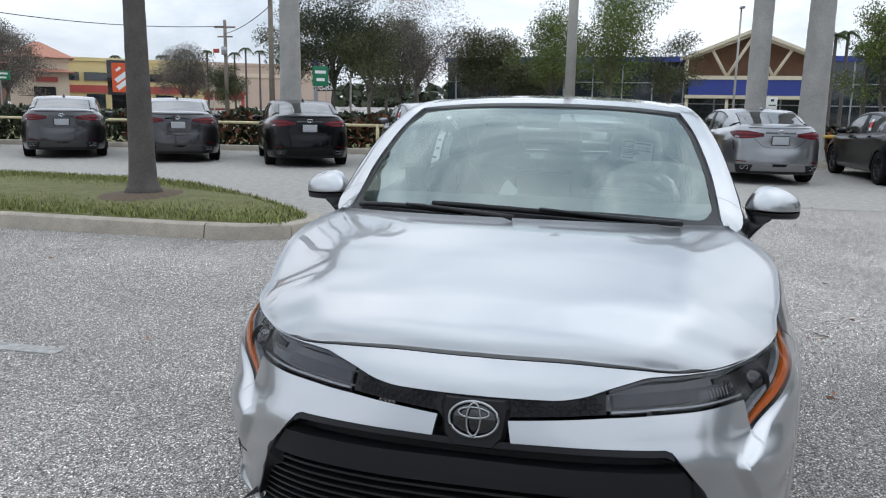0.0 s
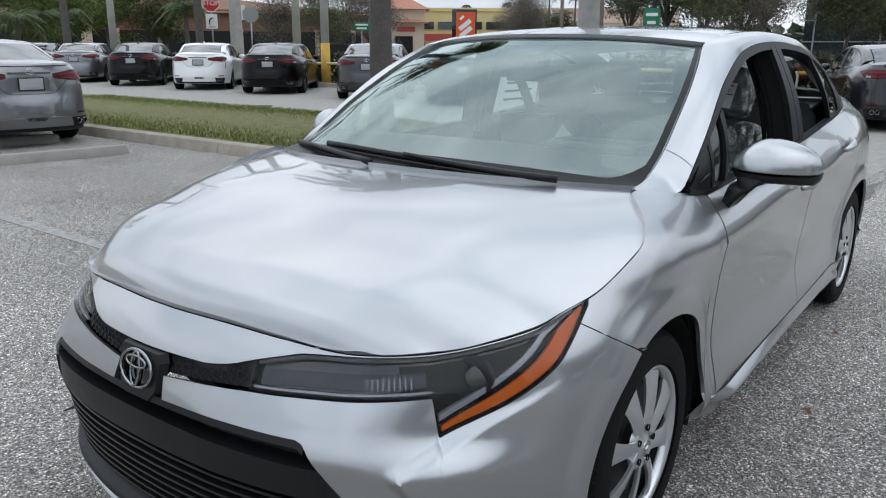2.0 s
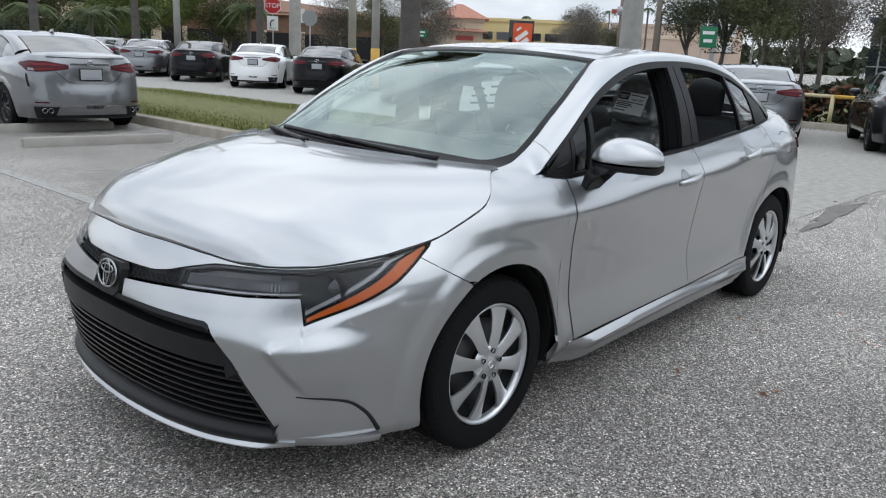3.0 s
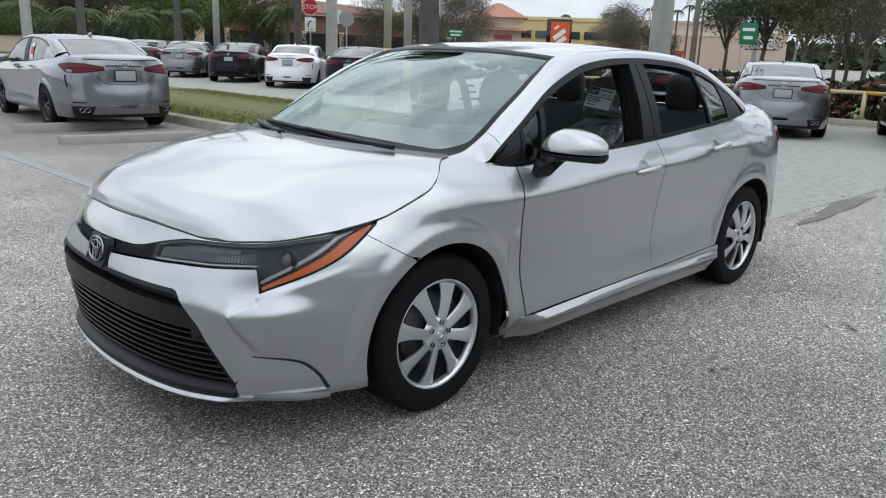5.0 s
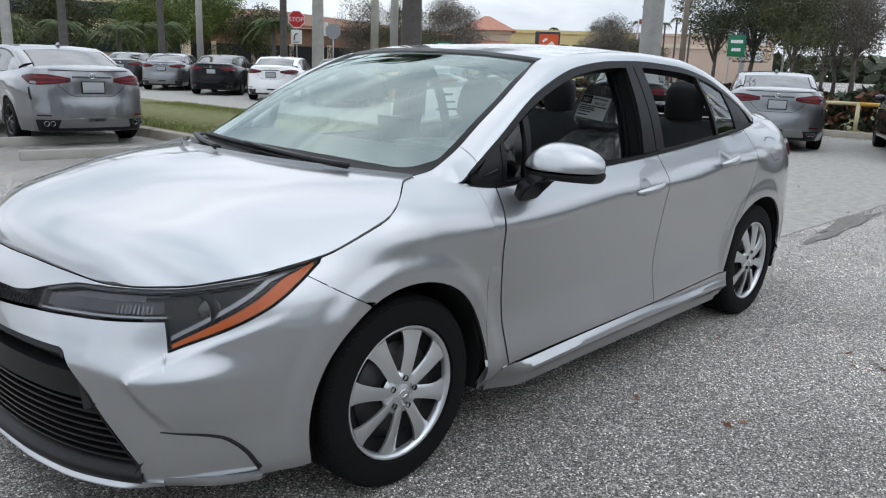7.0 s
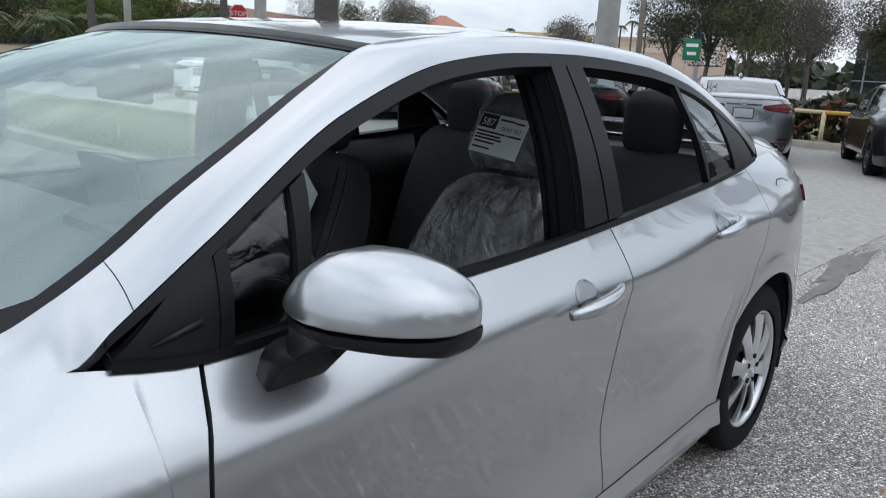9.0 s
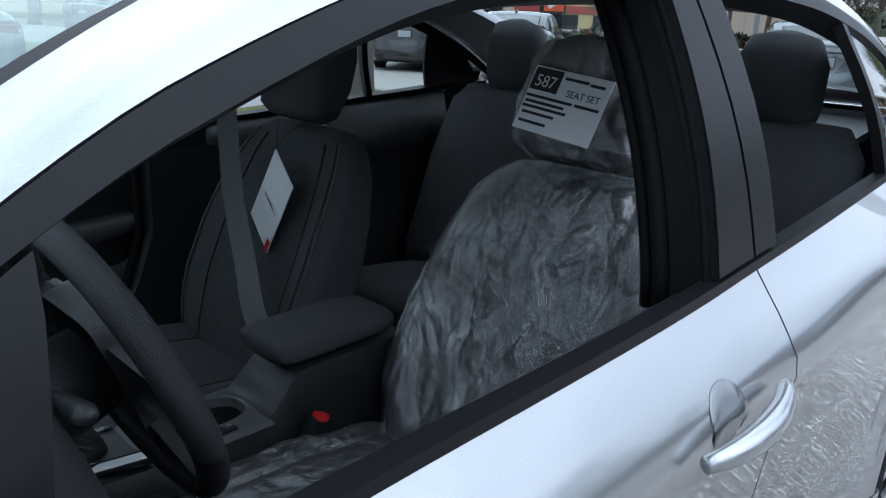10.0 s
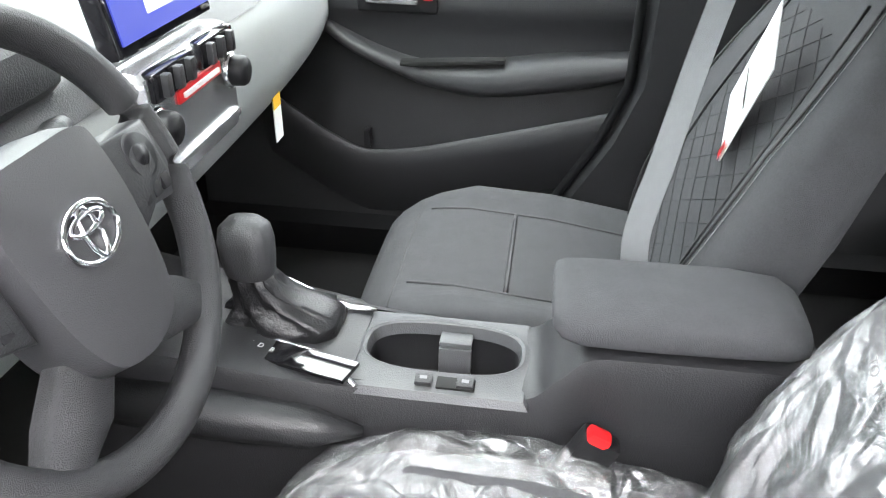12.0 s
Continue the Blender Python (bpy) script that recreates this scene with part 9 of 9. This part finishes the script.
V = [(-5.6, 4.5, -0.5), (5.6, 4.5, -0.5), (5.6, 6.1, -0.5), (0, 8.3, -0.5), (-5.6, 6.1, -0.5)]
solid("gable_wall", [tuple(mf @ Vector(v)) for v in V], [(0, 1, 2, 3, 4)], BROWNROOF, show, smooth=False)

# trees, by rows: dense oaks, sparse winter crowns, bright saplings
for k_, (x, y, h_, r_, mt, n_, lf, lb) in enumerate((
    (-56.5, -21.5, 10.5, 5.0, LEAFD, 5000, 0.22, "dense dark oak by the road"), (-60, -26.0, 9.0, 3.6, LEAF, 2800, 0.20, "dense dark oak by the road"), (-55, -18.0, 8.0, 3.4, LEAF, 2400, 0.20, "dense dark oak by the road"),
    (-62, -16.0, 10.3, 5.4, LEAFB, 4200, 0.15, "sparse grey winter tree by the road"), (-69, -11.3, 8.0, 4.2, LEAF, 5000, 0.22, "small green tree beside the showroom"), (-68, -7.0, 6.5, 3.2, LEAF, 3000, 0.22, "small green tree beside the showroom"),
    (-55, 0.0, 10.2, 4.8, LEAFG, 5500, 0.18, "bright green tree before the showroom"), (-60, -4.3, 8.0, 3.4, LEAFG, 3500, 0.18, "bright green tree before the showroom"), (-56, 4.2, 6.5, 2.6, LEAF, 1800, 0.16, "small green tree beside the showroom"),
    (-48, 16.0, 7.5, 3.0, LEAFG, 3500, 0.18, "green tree beyond the palms"), (-74, -44, 7.0, 3.8, LEAFB, 3500, 0.16, "sparse winter tree by the store"), (-78, -47.5, 6.5, 3.6, LEAFB, 3500, 0.16, "sparse winter tree by the store"),
    (-70, -38, 4.6, 2.4, LEAF, 2500, 0.18, "low tree by the store"), (-41, -47.4, 6.0, 3.0, LEAFB, 3600, 0.13, "sparse tree by the street"), (-43, -44.3, 6.2, 3.0, LEAF, 3000, 0.15, "green tree by the street"), (-49, -45.2, 6.8, 3.4, LEAFB, 3600, 0.14, "sparse tree by the street"),
    (-30.3, -54, 6.2, 3.6, LEAFG, 5500, 0.18, "round green tree by the office"), (-27, -57.5, 6.0, 3.6, LEAFG, 5500, 0.18, "round green tree by the office"), (-33, -51, 5.4, 2.6, LEAF, 3500, 0.18, "round green tree by the office"),
    (-21, -58, 6.2, 3.6, LEAF, 4500, 0.2, "green tree by the office"), (-15, -57, 6.5, 3.8, LEAFG, 4500, 0.2, "green tree by the office"), (-9, -58, 6.5, 4.0, LEAF, 4500, 0.2, "green tree by the office"), (-24, -49, 5.4, 2.4, LEAFG, 3000, 0.16, "small green tree near the exit"),
    (-68, -62.5, 8.0, 4.2, LEAFB, 3500, 0.18, "sparse tree beyond the store"), (-80, -24, 9.5, 5.0, LEAFB, 4000, 0.2, "sparse grey winter tree by the road"), (-66, -18.5, 8.5, 3.6, LEAF, 3500, 0.2, "green tree by the road"))):
    tree((x, y, 0), h_, r_, mt, int(n_ * 4.5), 40 + k_, 0.3, lf * 0.46, label=lb)
for k_, (x, y, h_) in enumerate(((-101, -57, 8.4), (-101.7, -53.1, 8.2), (-102.2, -51.6, 8.9), (-102.5, -49.6, 8.5), (-104, -74, 7.8), (-110, -70, 8.2), (-108, -66, 8.0), (-64.5, 17.2, 7.4), (-65, 18.2, 7.6), (-50, 15.5, 5.5))):
    palm((x, y, 0), h_, 0.16, 0.12, 60 + k_, 34, 1.25, 16, label="distant cabbage palm against the sky")
for k_, (x, y, h_) in enumerate(((-27.1, -39.8, 3.6), (-16.4, -45.4, 2.9), (-18.7, -43.1, 2.8), (-22.5, -45, 3.2), (-13.5, -46, 3.0), (-20.5, -44, 3.0))):
    palm((x, y, 0), h_, 0.16, 0.13, 80 + k_, 22, 2.2, 20, label="short feathery date palm near the exit", drop=0.6)
for k_, (x, y, h_, rb_) in enumerate(((-15.0, -41.5, 8.0, 0.24), (-19.0, -38.5, 8.5, 0.20), (-12.4, -42.0, 8.5, 0.28))):
    palm((x, y, 0), h_, rb_, rb_ * 0.8, 90 + k_, 14, 2.4, 18, PALEBARK if k_ == 2 else None, "tall palm trunk near the exit")
fp = thing("flag_pole", "white flag pole with a striped flag", "flag pole")
V, Fc = tube([(-77.2, -43.2, 0), (-77.2, -43.2, 7.2)], [0.09, 0.05], 8)
solid("pole", V, Fc, SIGNWHITE, fp)
G = np.array([[(-77.2 - 0.1 * math.sin(u_ * 5), -43.1 + 0.8 * u_, 6.6 + 0.45 * v_) for v_ in np.linspace(0, 1, 3)] for u_ in np.linspace(0, 1, 10)])
sheet("flag", G, REDBAND, fp, rim=0.01)
# unseen row of trees, added so the sedan's doors reflect less bright sky
for k_, (x, y, h_, r_) in enumerate(((-34, 30, 9.5, 5.0), (-26, 27, 10.5, 5.4), (-17, 29, 9.5, 5.0), (-8.5, 26, 10.5, 5.4), (0, 28, 9.5, 5.2), (9, 26, 10.5, 5.4), (18, 28, 9.5, 5.0), (27, 26, 10.0, 5.2))):
    tree((x, y, 0), h_, r_, LEAFD if k_ % 2 else LEAF, 5200, 140 + k_, 0.16, 0.26, label="unseen dense dark oak added to darken the door reflections")
# distance: a plain low belt of woods
V, F = [], []
r_ = np.random.default_rng(77)
ang = np.linspace(0, 2 * math.pi, 241)[:-1]
hh = 7 + 3 * r_.random(240)
C_ = np.repeat(np.c_[330 * np.cos(ang), 330 * np.sin(ang), 0 * ang], 90, 0)
C_ += np.c_[r_.normal(size=len(C_)) * 12, r_.normal(size=len(C_)) * 12, np.repeat(hh, 90) * r_.random(len(C_))]
V, Fc = quads(C_, 2.2, r_, aspect=0.8)
tagged(solid("far_woods", V, Fc, LEAFD, None, smooth=False), "low belt of distant woods on the horizon", "woods", kind="stuff")

# iron drain grate in the lane
dg = thing("drain_grate", "dark iron drain grate set in the lane", "drain")
md = Matrix.Translation((-9.4, -12.55, 0.008)) @ Matrix.Rotation(radians(132), 4, "Z")
part("grate_frame", box_bm(1.10, 1.20, 0.008, (0, 0, 0), 0.002), SHADOW, dg, m=md)
IRON = plain("rusty_iron", (0.045, 0.038, 0.034), 0.8, var=0.3, scale=8)
for k_ in range(11):
    part("grate_bar", box_bm(0.045, 1.14, 0.016, (-0.5 + 0.1 * k_, 0, 0.004), 0.003), IRON, dg, m=md)
